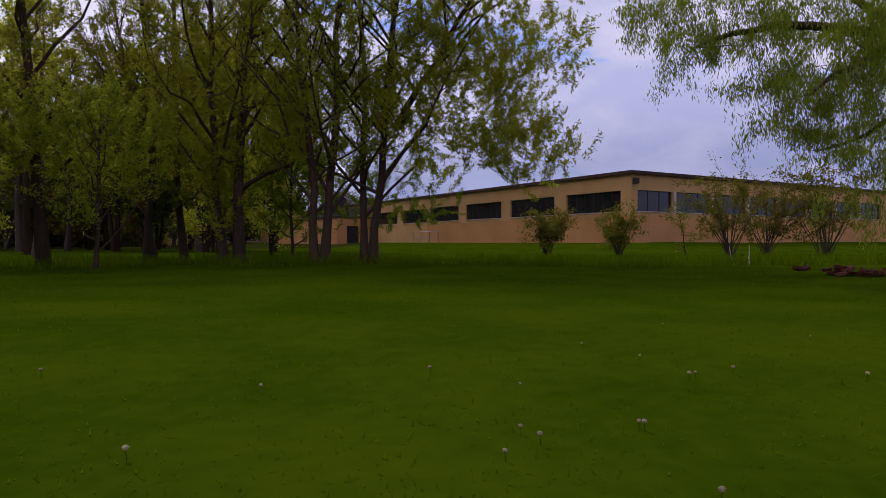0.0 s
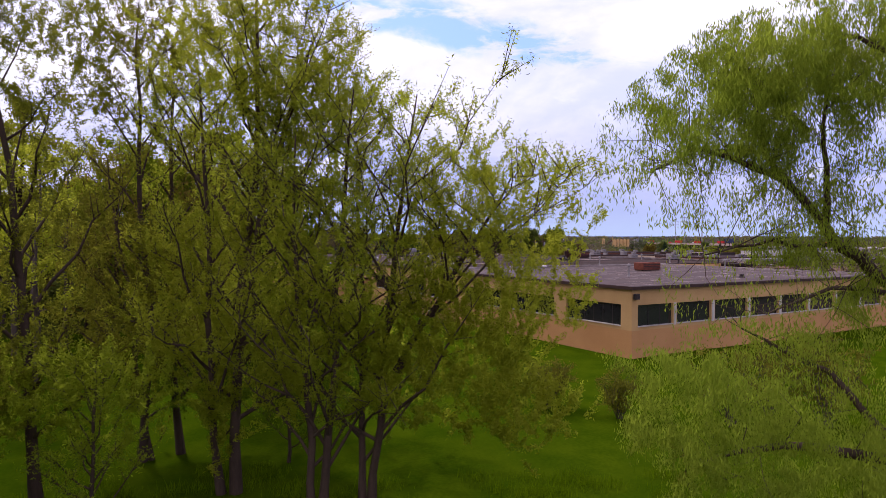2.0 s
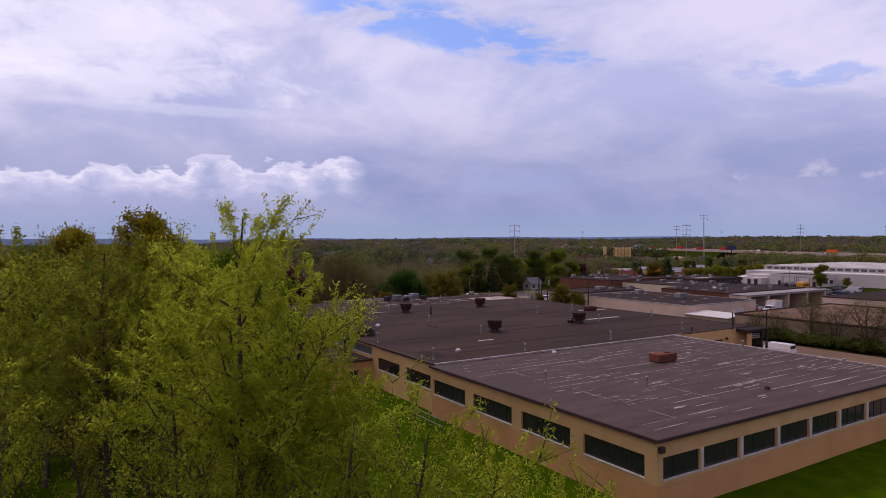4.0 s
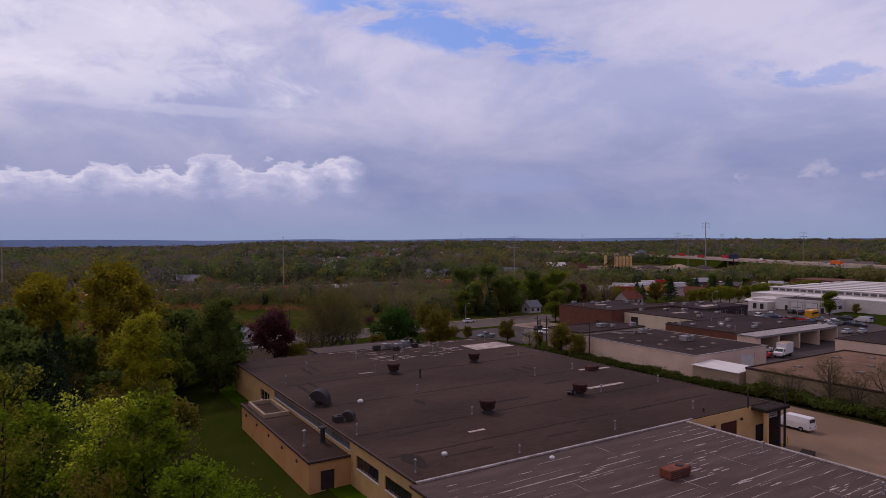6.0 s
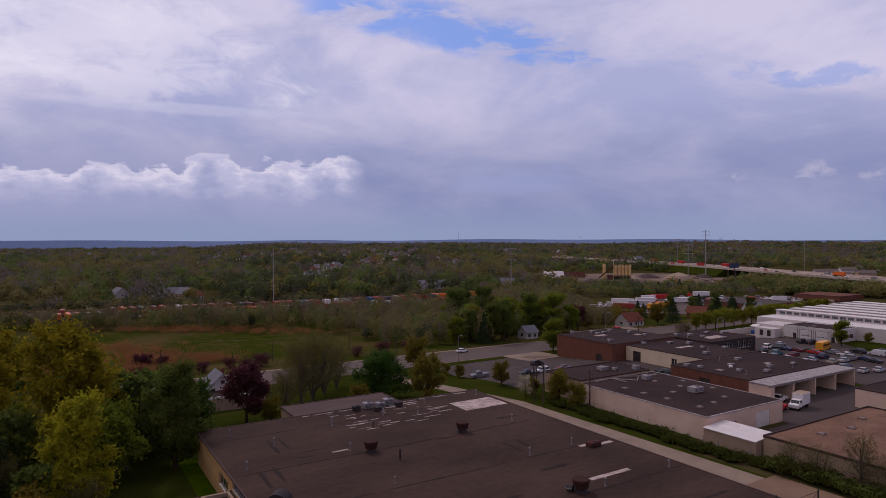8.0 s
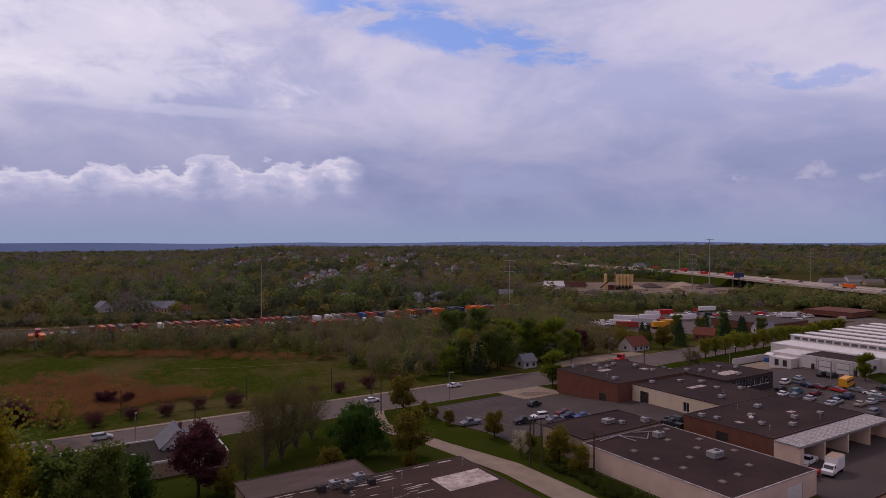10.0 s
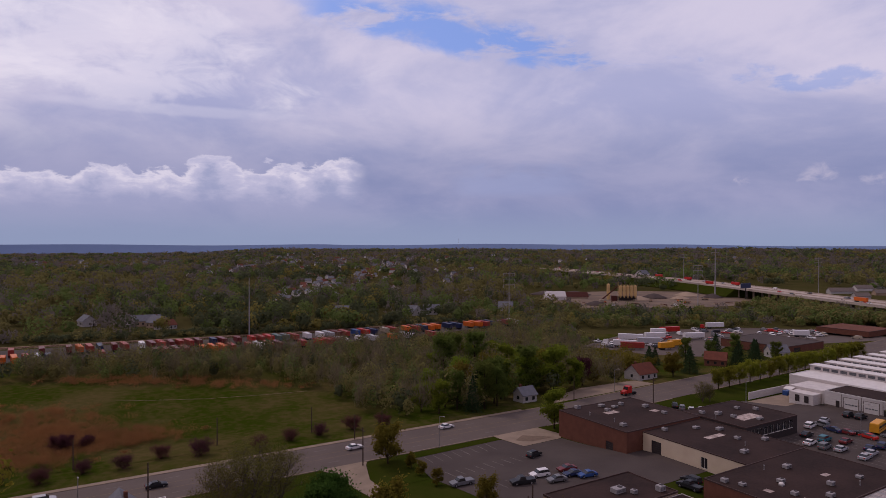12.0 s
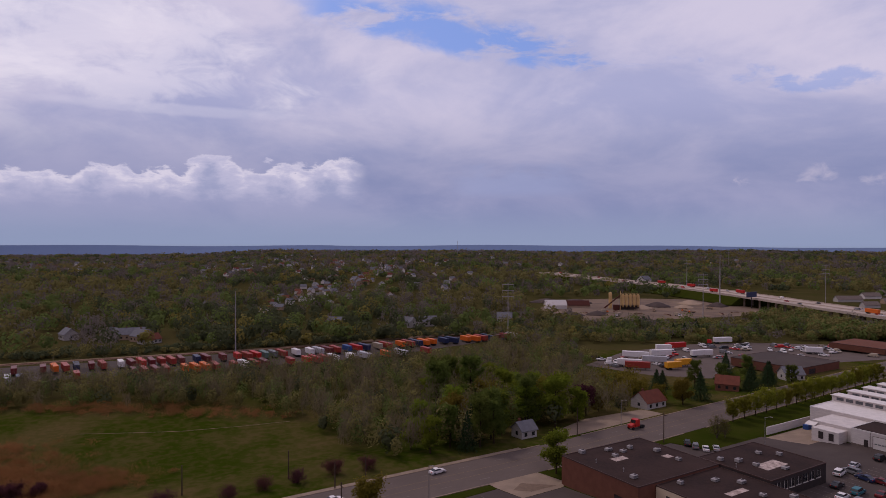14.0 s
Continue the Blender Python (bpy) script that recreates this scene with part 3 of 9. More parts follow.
surface("apron_island", [(113.2, 152.6), (117.6, 155.2), (124.6, 149.2), (116.4, 149.4)], 0.16, "dirt", "sandy kerbed island in the driveway apron", "island")
surface("driveway", [(58.0, 159.1), (71.0, 159.1), (69.4, 156.0), (66.2, 147), (65.5, 134), (67.0, 118), (72.0, 100), (74, 44), (66, 44), (66, 97), (62.4, 118), (61.2, 132), (60.8, 148), (60.6, 155)], 0.085, "concrete", "pale worn concrete drive beside the works", "driveway")
surface("yard", [(39, -20), (76.5, -20), (76.5, 44), (66, 44), (62, 60), (55.3, 40), (55.3, 27.8), (39, 27.8)], 0.07, "gravel", "bare gravel loading yard", "yard")
surface("service_yard", [(83, 58.5), (115.5, 58.5), (115.5, 68), (153, 68), (153, 62), (196, 74), (208, 88), (219, 103.6), (219, 125), (215, 131), (208, 146), (182, 146), (178, 157), (156, 157), (156, 60), (130, 52), (83, 50.5)], 0.06, "lot", "dark asphalt yard and car park round the brown works", "car park")
surface("bay_floor", [(106, 58.4), (115.6, 58.4), (115.6, 67.9), (153, 67.9), (153, 80), (106, 80)], 0.054, "lot", "dark oily asphalt under the loading canopy", "yard")
surface("forecourt", [(208.2, 144.6), (209, 131.5), (236, 131.5), (236, 144.6)], 0.075, "concrete", "pale concrete forecourt beside the white works", "driveway")
surface("lawn_forecourt", [(172.0, 158.2), (178.4, 157.2), (182.4, 146.4), (197, 150.6), (190, 160.6), (174.5, 160.4)], 0.08, "verge", "mown grass strip beside the street", "verge")
surface("lawn_east", [(200, 147), (290, 147), (290, 165.2), (196, 160.8)], 0.07, "verge", "mown grass strip before the white works", "verge")
surface("lawn_corner", [(212, 84), (260, 84), (260, 103), (221, 103)], 0.06, "verge", "mown grass beside the white works", "verge")
surface("meadow", [W(*p) for p in ((-330, 200), (-140, 190), (-70, 215), (-30, 238), (-18, 270), (-30, 330), (-330, 345))], 0.05, "meadow", "rough meadow with dry patches", "meadow", 9)
surface("meadow_path", [W(*p) for p in ((-112, 288.9), (-92, 290.6), (-78, 292.5), (-60, 298.4), (-44, 304.9), (-44, 305.3), (-60, 298.8), (-78, 292.9), (-92, 291.0), (-112, 289.2))], 0.10, "path", "narrow trodden path across the meadow", "path", 5)


# ---- the yellow-brick works ----
def wall_run(shape, axis, at, thick, s0, s1, z0, z1, holes):
    """A wall along an axis at a place, with openings (start, end, sill, head) through it."""
    lo, hi = (at, at + thick) if thick > 0 else (at + thick, at)

    def put(a, b, c, d):
        if b - a > 1e-3 and d - c > 1e-3:
            shape.box(a, b, lo, hi, c, d) if axis == "x" else shape.box(lo, hi, a, b, c, d)

    edge = s0
    for a, b, c, d in sorted(holes):
        put(edge, a, z0, z1)
        put(a, b, z0, c)
        put(a, b, d, z1)
        edge = b
    put(edge, s1, z0, z1)
    return shape


class Sections:
    """Collects boxes that become one object each."""

    def __init__(self):
        self.parts = []

    def box(self, *b):
        self.parts.append(Mesh().box(*b))
        return self


def sections(run, material, parent, label=""):
    for k, m in enumerate(run.parts):
        part("wall", m, M[material], parent, label if k == 0 else "")


def window_in(parent, axis, at, inward, s0, s1, z0, z1, glass="glass", panes=3, frame="frame_white", bar=0.07, name="window"):
    """A window set back in an opening: frame, sill and panes."""
    w = new(name)
    w.parent = parent
    depth = 0.16 * inward
    fr, lo, hi = Mesh(), at + depth, at + depth + 0.08 * inward
    lo, hi = min(lo, hi), max(lo, hi)

    def put(shape, a, b, c, d, e, f):
        shape.box(a, b, e, f, c, d) if axis == "x" else shape.box(e, f, a, b, c, d)

    put(fr, s0, s1, z0, z0 + bar, lo, hi)
    put(fr, s0, s1, z1 - bar, z1, lo, hi)
    for i in range(panes + 1):
        c = s0 + (s1 - s0 - bar) * i / panes
        put(fr, c, c + bar, z0 + bar, z1 - bar, lo, hi)
    part("window_frame", fr, M[frame], w)
    sill = Mesh()
    e0, e1 = sorted((at - 0.06 * inward, at + 0.15 * inward))
    put(sill, s0, s1, z0 + 0.002, z0 + 0.06, e0, e1)
    part("window_sill", sill, M["frame_white"], w)
    mid = (lo + hi) / 2
    for i in range(panes):
        a = s0 + (s1 - s0 - bar) * i / panes + bar
        b = s0 + (s1 - s0 - bar) * (i + 1) / panes
        g = Mesh()
        put(g, a, b, z0 + bar, z1 - bar, mid - 0.012, mid + 0.012)
        part("pane", g, M[glass], w)
    return w


works = thing("factory_building", (0, 0, 0), "long flat-roofed yellow-brick factory with ribbon windows", "building")
Z0 = 0.6
left_bays = [(1.0, 6.6), (8.0, 13.8), (15.1, 20.9), (22.2, 28.0), (29.6, 35.2), (36.6, 42.2)]
right_bays = [(0.6, 4.3), (4.75, 8.7), (9.2, 13.3), (13.8, 17.7), (18.2, 22.1), (22.6, 26.6), (27.1, 31.0), (31.5, 35.4)]
SILL, HEAD, ROOF = 2.78, 4.32, 5.5


def works_walls():
    lower, upper = Sections(), Sections()
    shift = 2.55
    # front block: two street faces of orange-tan brick below, yellow above
    wall_run(lower, "y", 0.0, 0.3, 0, 28.4, -0.3, shift, [])
    wall_run(lower, "x", 0.0, 0.3, 0.3, 37.8, -0.3, shift, [])
    wall_run(lower, "y", 37.8, -0.3, 0.3, 28.4, -0.3, shift, [])
    wall_run(upper, "y", 0.0, 0.3, 0, 28.4, shift, ROOF, [(a, b, SILL, HEAD) for a, b in left_bays[:4]])
    wall_run(upper, "x", 0.0, 0.3, 0.3, 37.8, shift, ROOF, [(a, b, SILL, HEAD) for a, b in right_bays])
    wall_run(upper, "y", 37.8, -0.3, 0.3, 28.4, shift, ROOF, [])
    sections(lower, "brick_orange", works, "orange-tan brick lower wall")
    sections(upper, "brick_tan", works, "yellow brick upper wall")
    # main hall
    hall = Sections()
    holes = [(a, b, SILL, HEAD) for a, b in left_bays[4:]] + [(43.9, 72.4, 4.2, 5.25), (75.0, 80.2, 2.4, 4.2)]
    wall_run(hall, "y", 0.6, 0.3, 28.4, 96.0, -0.3, 5.6, holes)
    wall_run(hall, "x", 28.4, 0.3, 37.8, 55.0, -0.3, 5.6, [(40.2, 43.6, 0.5, 4.3), (44.6, 48.0, 0.5, 4.3), (52.0, 54.2, 0.6, 3.0)])
    wall_run(hall, "y", 55.0, -0.3, 28.7, 96.0, -0.3, 5.6, [])
    wall_run(hall, "x", 96.0, -0.3, 0.9, 54.7, -0.3, 5.6, [])
    sections(hall, "brick_tan", works, "yellow brick hall wall")
    rear = Sections()
    rear.box(17.6, 18.0, 96.0, 105.5, -0.3, 5.1).box(38.2, 38.6, 96.0, 105.5, -0.3, 5.1).box(17.6, 38.6, 105.5, 105.9, -0.3, 5.1)
    sections(rear, "brick_tan_dull", works)
    # slim steel posts between the front windows
    for (a, b), (c, d) in zip(right_bays, right_bays[1:]):
        post = Mesh().soft_box(b + 0.1, c - 0.1, -0.06, 0.1, SILL - 0.05, HEAD + 0.02, 0.03)
        part("post", post, M["frame_white"], works)
    for a, b in left_bays[:4]:
        window_in(works, "y", 0.0, 1, a, b, SILL, HEAD, panes=6, frame="metal_dark", bar=0.05)
    for a, b in left_bays[4:]:
        window_in(works, "y", 0.6, 1, a, b, SILL, HEAD, panes=6, frame="metal_dark", bar=0.05)
    for a, b in right_bays:
        window_in(works, "x", 0.0, 1, a, b, SILL, HEAD, panes=3, frame="metal_dark", bar=0.04)
    window_in(works, "y", 0.6, 1, 75.0, 80.2, 2.4, 4.2)
    window_in(works, "y", 0.6, 1, 43.9, 72.4, 4.2, 5.25, glass="glass_dirty", panes=24, frame="metal_grey", bar=0.05)


works_walls()


def flat_roof(parent, x0, x1, y0, y1, z, material, over=0.25, coping="coping", edge=0.16, sides="NESW"):
    """A roof slab with a raised coping round it."""
    part("roof", Mesh().box(x0 - over + 0.02, x1 + over - 0.02, y0 - over + 0.02, y1 + over - 0.02, z - 0.12, z), M[material], parent)
    w, h = 0.22, edge
    X0, X1, Y0, Y1 = x0 - over, x1 + over, y0 - over, y1 + over
    for s, bx in (("S", (X0, X1, Y0, Y0 + w)), ("N", (X0, X1, Y1 - w, Y1)), ("W", (X0, X0 + w, Y0 + w, Y1 - w)), ("E", (X1 - w, X1, Y0 + w, Y1 - w))):
        if s in sides:
            part("coping", Mesh().box(*bx, z - 0.16, z + h), M[coping], parent)


flat_roof(works, 0, 37.8, 0, 28.4, 5.58, "tar_old", sides="SW", edge=0.07)
part("flashing", Mesh().box(37.72, 38.05, -0.2, 28.5, 5.5, 5.70), M["flashing"], works, "white metal roof edge")
part("flashing", Mesh().box(0.5, 39.2, 28.46, 28.73, 5.6, 5.76), M["flashing"], works, "white metal roof edge")
flat_roof(works, 0.6, 55.0, 28.75, 96.0, 5.7, "tar", sides="WEN", edge=0.06)
flat_roof(works, 17.6, 38.6, 96.3, 105.9, 5.2, "tar_old", sides="NEW", edge=0.1)


def ragged(r, x0, x1, y0, y1, z0, z1, wide, along="x", wander=0.12):
    """A thin raised strip with uneven edges along one axis."""
    n = max(2, int(abs((x1 - x0) if along == "x" else (y1 - y0)) / 1.2))
    m = Mesh()
    v = []
    off = np.cumsum(r.normal(size=n + 1)) * wander * 0.25
    for i in range(n + 1):
        f = i / n
        w = wide * r.uniform(0.45, 1.1) * (0.35 if i in (0, n) else 1)
        for s in (-1, 1):
            if along == "x":
                p = (x0 + (x1 - x0) * f, (y0 + y1) / 2 + off[i] + s * w / 2)
            else:
                p = ((x0 + x1) / 2 + off[i] + s * w / 2, y0 + (y1 - y0) * f)
            v += [(*p, z0), (*p, z1)]
    f = []
    for i in range(n):
        k = 4 * i
        f += [(k + 1, k + 3, k + 7, k + 5), (k, k + 1, k + 5, k + 4), (k + 3, k + 2, k + 6, k + 7)]
    return m.add(v, f)


def roof_marks():
    r = np.random.default_rng(3)
    # lap seams of the roofing felt, run across the hall
    for y in (35.6, 44.2, 57.9, 72.4, 88.5):
        x = 1.2
        while x < 53:
            l = r.uniform(9, 22)
            x1 = min(x + l, 54.4)
            w = r.uniform(0.14, 0.26)
            part("roof_seam", ragged(r, x, x1, y, y, 5.69, 5.718, w * 2.0), M["tar_dark"], works, "dark tar lap seam")
            x = x1 + r.uniform(0.2, 3)
    # tarred repairs
    for x, y, l, w in ((4.0, 66.0, 6.5, 0.5), (6.2, 67.4, 6.0, 0.45), (8.8, 78.5, 7.0, 0.5), (10.6, 79.6, 6.0, 0.5), (39.5, 60.5, 5.0, 0.6), (42.0, 61.6, 4.0, 0.5), (3.2, 31.5, 4.5, 1.8), (15.0, 52.0, 3.2, 0.9)):
        part("tar_patch", ragged(r, x, x, y, y + l, 5.69, 5.722, w * 1.3, "y"), M["tar_dark"], works, "dark tar repair on the roof")
    # pale coated patches and strips
    for x0, x1, y0, y1 in ((45.0, 54.4, 83.4, 89.4), (40.0, 47.2, 46.7, 47.5), (48.2, 50.2, 57.2, 58.0), (51.0, 54.2, 56.4, 57.2), (13.0, 15.2, 38.4, 38.9), (15.5, 18.0, 74.6, 75.1)):
        part("roof_patch", Mesh().box(x0, x1, y0, y1, 5.69, 5.728), M["roof_patch"], works, "whitish coated patch on the roof")
    for i in range(44):
        x, y = r.uniform(22, 41), r.uniform(82, 94.5)
        part("roof_patch", ragged(r, x, x + r.uniform(0.6, 3.6), y, y, 5.69, 5.727 + 0.0004 * i, r.uniform(0.15, 0.55), "x", 0.3), M["felt_worn"], works)
    x = 18.0
    while x < 52:
        l = r.uniform(0.8, 4.0)
        part("roof_patch", ragged(r, x, x + l, 95.2, 95.2, 5.69, 5.745, r.uniform(0.2, 0.6), "x", 0.15), M["felt_worn"], works, "peeling whitish strip along the roof edge")
        x += l + r.exponential(0.8)
    # worn laps of the front roof: long faint runs, mostly one way, broken into threads
    k = 0
    for x in (5.2, 12.6, 21.8, 30.4):
        y = r.uniform(1.0, 6.0)
        while y < 25:
            y1 = min(y + r.uniform(1.5, 5.5), 27.6)
            k += 1
            part("roof_streak", ragged(r, x, x, y, y1, 5.57, 5.588 + 0.0001 * k, r.uniform(0.05, 0.12), "y", 0.10), M["felt_worn"], works, "worn felt lap on the roof")
            y = y1 + r.uniform(2.0, 7.0)
    for i in range(20):
        y = 1.5 + 1.33 * i + r.normal() * 0.12
        x = r.uniform(0.8, 9.0)
        while x < 34:
            x1 = min(x + r.exponential(3.2) + 0.7, 37.2)
            k += 1
            part("roof_streak", ragged(r, x, x1, y, y, 5.57, 5.588 + 0.0001 * k, r.uniform(0.04, 0.16), "x", 0.10), M["felt_worn"], works, "worn felt lap on the roof")
            x = x1 + r.exponential(4.0) + 0.5
    # scuffed patches where the coating has worn to threads
    for cx, cy, wx, wy in ((9.5, 16.5, 4.2, 2.6), (15.2, 21.8, 3.8, 2.2), (27.0, 12.5, 4.4, 2.4), (25.2, 17.2, 2.4, 2.8), (32.4, 7.2, 3.6, 2.6), (6.4, 8.0, 3.2, 2.2), (19.5, 6.0, 4.0, 2.0), (28.0, 20.0, 5.0, 2.4), (12.0, 10.6, 3.6, 1.8)):
        for i in range(9):
            x, y = cx + r.uniform(-wx, wx) * 0.5, cy + r.uniform(-wy, wy) * 0.5
            k += 1
            part("roof_streak", ragged(r, x, x + r.uniform(0.4, 1.8), y, y, 5.57, 5.588 + 0.0001 * k, r.uniform(0.05, 0.22), "x", 0.08), M["felt_worn"], works)
    # bare whitish spots
    for x, y, l, w in ((7.2, 4.4, 1.5, 0.5), (16.0, 3.2, 1.1, 0.4), (24.6, 19.0, 1.9, 0.35), (14.0, 14.6, 1.2, 0.35), (31.0, 22.0, 1.6, 0.3), (4.0, 12.0, 1.0, 0.35), (22.8, 9.0, 1.4, 0.3)):
        part("roof_patch", ragged(r, x, x + l, y, y, 5.57, 5.608, w, "x", 0.06), M["roof_patch"], works, "bare whitish spot on the roof")
    # worn laps that run in from the white edge
    for i in range(24):
        y = 1.6 + 1.1 * i
        x = 37.5 - r.uniform(0, 1.0)
        l = r.uniform(0.8, 3.6) * (1.8 if i % 4 == 0 else 1)
        part("roof_streak", ragged(r, x - l, x, y, y, 5.57, 5.61 + 0.002 * (i % 5), r.uniform(0.06, 0.14)), M["roof_patch" if i % 3 else "felt_worn"], works, "pale worn felt lap on the roof")
    # wide stains
    for i in range(16):
        x, y = r.uniform(2, 50), r.uniform(31, 92)
        part("tar_patch", ragged(r, x, x + r.uniform(1.5, 7), y, y, 5.69, 5.709 + 0.0003 * i, r.uniform(0.3, 1.1)), M["tar_dark"], works)


roof_marks()


def annex():
    an = Sections()
    an.box(-4.2, -3.9, 44.0, 72.6, -0.3, 3.75).box(-4.2, 0.6, 72.3, 72.6, -0.3, 3.74)
    wall_run(an, "x", 43.7, 0.3, -4.2, 0.6, -0.3, 3.76, [(-2.9, -1.3, 0.55, 2.7)])
    sections(an, "brick_orange", works, "orange-tan brick annex wall")
    part("door", Mesh().box(-2.9, -1.3, 43.86, 43.94, 0.5, 2.7), M["metal_dark"], works, "dark steel side door")
    flat_roof(works, -4.2, 0.45, 43.7, 72.6, 3.86, "tar", over=0.12, edge=0.09, sides="SWN")
    curb = Mesh()
    for b in ((-3.5, 0.0, 63.4, 63.75), (-3.5, 0.0, 71.2, 71.55), (-3.5, -3.15, 63.75, 71.2), (-0.35, 0.0, 63.75, 71.2)):
        curb.box(*b, 3.86, 4.35)
    part("roof_curb", curb, M["brick_tan_dull"], works, "low square curb on the annex roof")
    for y in (47.5, 53.0, 58.5, 64.0, 69.5):
        part("scupper", Mesh().box(-4.32, -4.2, y, y + 0.35, 2.75, 3.05), M["metal_dark"], works)


annex()


def dock():
    # entrance porch and loading doors in the yard face
    part("canopy", Mesh().soft_box(51.0, 56.3, 26.2, 30.4, 5.2, 5.62, 0.08), M["tar_dark"], works, "flat dark porch roof")
    part("porch_post", Mesh().soft_box(55.45, 55.7, 26.4, 26.65, 0.0, 5.2, 0.03), M["metal_dark"], works)
    part("porch_wall", Mesh().soft_box(54.5, 54.8, 26.6, 28.38, 0.0, 5.2, 0.03), M["metal_dark"], works, "dark panelled porch wall")
    part("porch_post", Mesh().soft_box(51.3, 51.8, 26.4, 26.9, 0.0, 5.2, 0.04), M["brick_tan"], works)
    part("sign_board", Mesh().box(52.4, 54.6, 26.9, 27.0, 4.2, 4.9), M["metal_pale"], works, "pale sign board with illegible dark bars")
    for k in range(2):
        part("sign_bar", Mesh().box(52.6, 54.3 - 0.3 * k, 26.885, 26.9, 4.65 - 0.25 * k, 4.75 - 0.25 * k), M["metal_dark"], works)
    part("door", Mesh().box(52.0, 54.2, 28.5, 28.56, 0.6, 3.0), M["glass"], works, "dark glass entrance door")
    for x in (40.2, 44.6):
        d = new("roller_door")
        d.parent = works
        for i in range(8):
            part("slat", Mesh().box(x, x + 3.4, 28.5, 28.58, 0.5 + i * 0.475, 0.5 + i * 0.475 + 0.46), M["metal_dark" if x < 42 else "rust"], d)
    part("dock_step", Mesh().box(49.0, 51.6, 25.8, 28.38, 0.0, 1.0), M["concrete"], works)
    for x in (50.0, 55.7):
        part("mast", Mesh().tube((x, 28.2 if x < 52 else 26.6, 5.6), (x, 28.2 if x < 52 else 26.6, 8.0), 0.11, 0.09, 8), M["metal_dark"], works, "dark steel post on the roof")
    part("bracing", Mesh().tube((55.7, 26.6, 7.8), (53.6, 27.2, 5.6), 0.03, 0.03, 5), M["metal_dark"], works)
    part("bracing", Mesh().tube((55.7, 26.6, 7.8), (56.1, 29.6, 5.6), 0.03, 0.03, 5), M["metal_dark"], works)
    part("lamp", Mesh().soft_box(0.05, 0.5, -0.32, -0.02, 4.75, 5.15, 0.06), M["metal_dark"], works, "boxy wall lamp at the corner")
    for x in (40.0, 48.6):
        part("lamp", Mesh().soft_box(x, x + 0.3, 28.1, 28.4, 4.2, 4.5, 0.05), M["metal_dark"], works)
    rail = Mesh()
    for y in (22.5, 24.2, 25.9, 27.6):
        rail.tube((-2.2, y, 0.5), (-2.2, y, 1.75), 0.035, 0.035, 6)
    for z in (1.15, 1.72):
        rail.tube((-2.2, 22.5, z), (-2.2, 27.6, z), 0.03, 0.03, 6)
    part("handrail", rail, M["metal_grey"], works, "grey pipe rail beside the side wall")


dock()


# ---- rooftop fittings, each a thing of its own ----
def mushroom_vent(x, y, z, s=1.0):
    t = thing("roof_ventilator", (x, y, z), "large rusty mushroom ventilator on a flat roof", "ventilator", "roof ventilators", scale=s)
    part("base", Mesh().lathe(0, 0, [(0.85, -0.02), (0.8, 0.3), (0.62, 0.34), (0.62, 0.75)], 12), M["metal_dark"], t)
    part("cowl", Mesh().lathe(0, 0, [(0.6, 0.55), (0.86, 0.62), (0.9, 1.22), (1.06, 1.28), (1.06, 1.6), (0.95, 1.68), (0.2, 1.66)], 14), M["cowl"], t)
    for i in range(8):
        w = i * math.tau / 8
        part("rib", Mesh().tube((0.88 * math.cos(w), 0.88 * math.sin(w), 0.64), (0.92 * math.cos(w), 0.92 * math.sin(w), 1.26), 0.04, 0.04, 4), M["metal_dark"], t)
    return t


def vent_pipe(x, y, z, h=0.9, r=0.085, material="metal_grey", cap=True, label="pale vent pipe with a cap on the roof"):
    t = thing("vent_pipe", (x, y, z), label, "vent pipe", "vent pipes")
    part("pipe", Mesh().lathe(0, 0, [(r * 1.7, -0.02), (r, 0.16), (r, h)], 8), M[material], t)
    if cap:
        part("cap", Mesh().lathe(0, 0, [(r * 0.8, h - 0.02), (r * 1.8, h + 0.06), (r * 1.7, h + 0.2), (r * 0.6, h + 0.3)], 8), M[material], t)
    return t


def dome_vent(x, y, z, s=1.0):
    t = thing("dome_vent", (x, y, z), "small white dome ventilator on a flat roof", "ventilator", "dome ventilators", scale=s)
    part("curb", Mesh().soft_box(-0.45, 0.45, -0.45, 0.45, -0.02, 0.25, 0.05), M["metal_pale"], t)
    part("dome", Mesh().lathe(0, 0, [(0.5, 0.25), (0.55, 0.34), (0.42, 0.55), (0.18, 0.66), (0.05, 0.68)], 10), M["paint_white"], t, shade=True)
    return t


def hood_vent(x, y, z, s=1.0, turn=0):
    t = thing("hood_vent", (x, y, z), "curved dark gooseneck exhaust hood on the roof", "ventilator", turn=turn, scale=s)
    arc = [(1.05 * math.cos(w), 0.5 + 1.1 * math.sin(w)) for w in np.linspace(0, math.pi * 0.86, 12)]
    part("hood", Mesh().prism([(1.05, 0.1)] + arc + [(-0.72, 0.75), (-0.2, 0.45), (0.1, 0.1)], -0.75, 0.75), M["metal_dark"], t)
    part("rim", Mesh().prism([(-0.95, 1.02), (-0.90, 1.1), (-0.66, 0.78), (-0.72, 0.72)], -0.8, 0.8), M["metal_grey"], t)
    part("base", Mesh().soft_box(-0.25, 0.75, -0.75, 0.75, -0.02, 0.55, 0.05), M["metal_dark"], t)
    return t


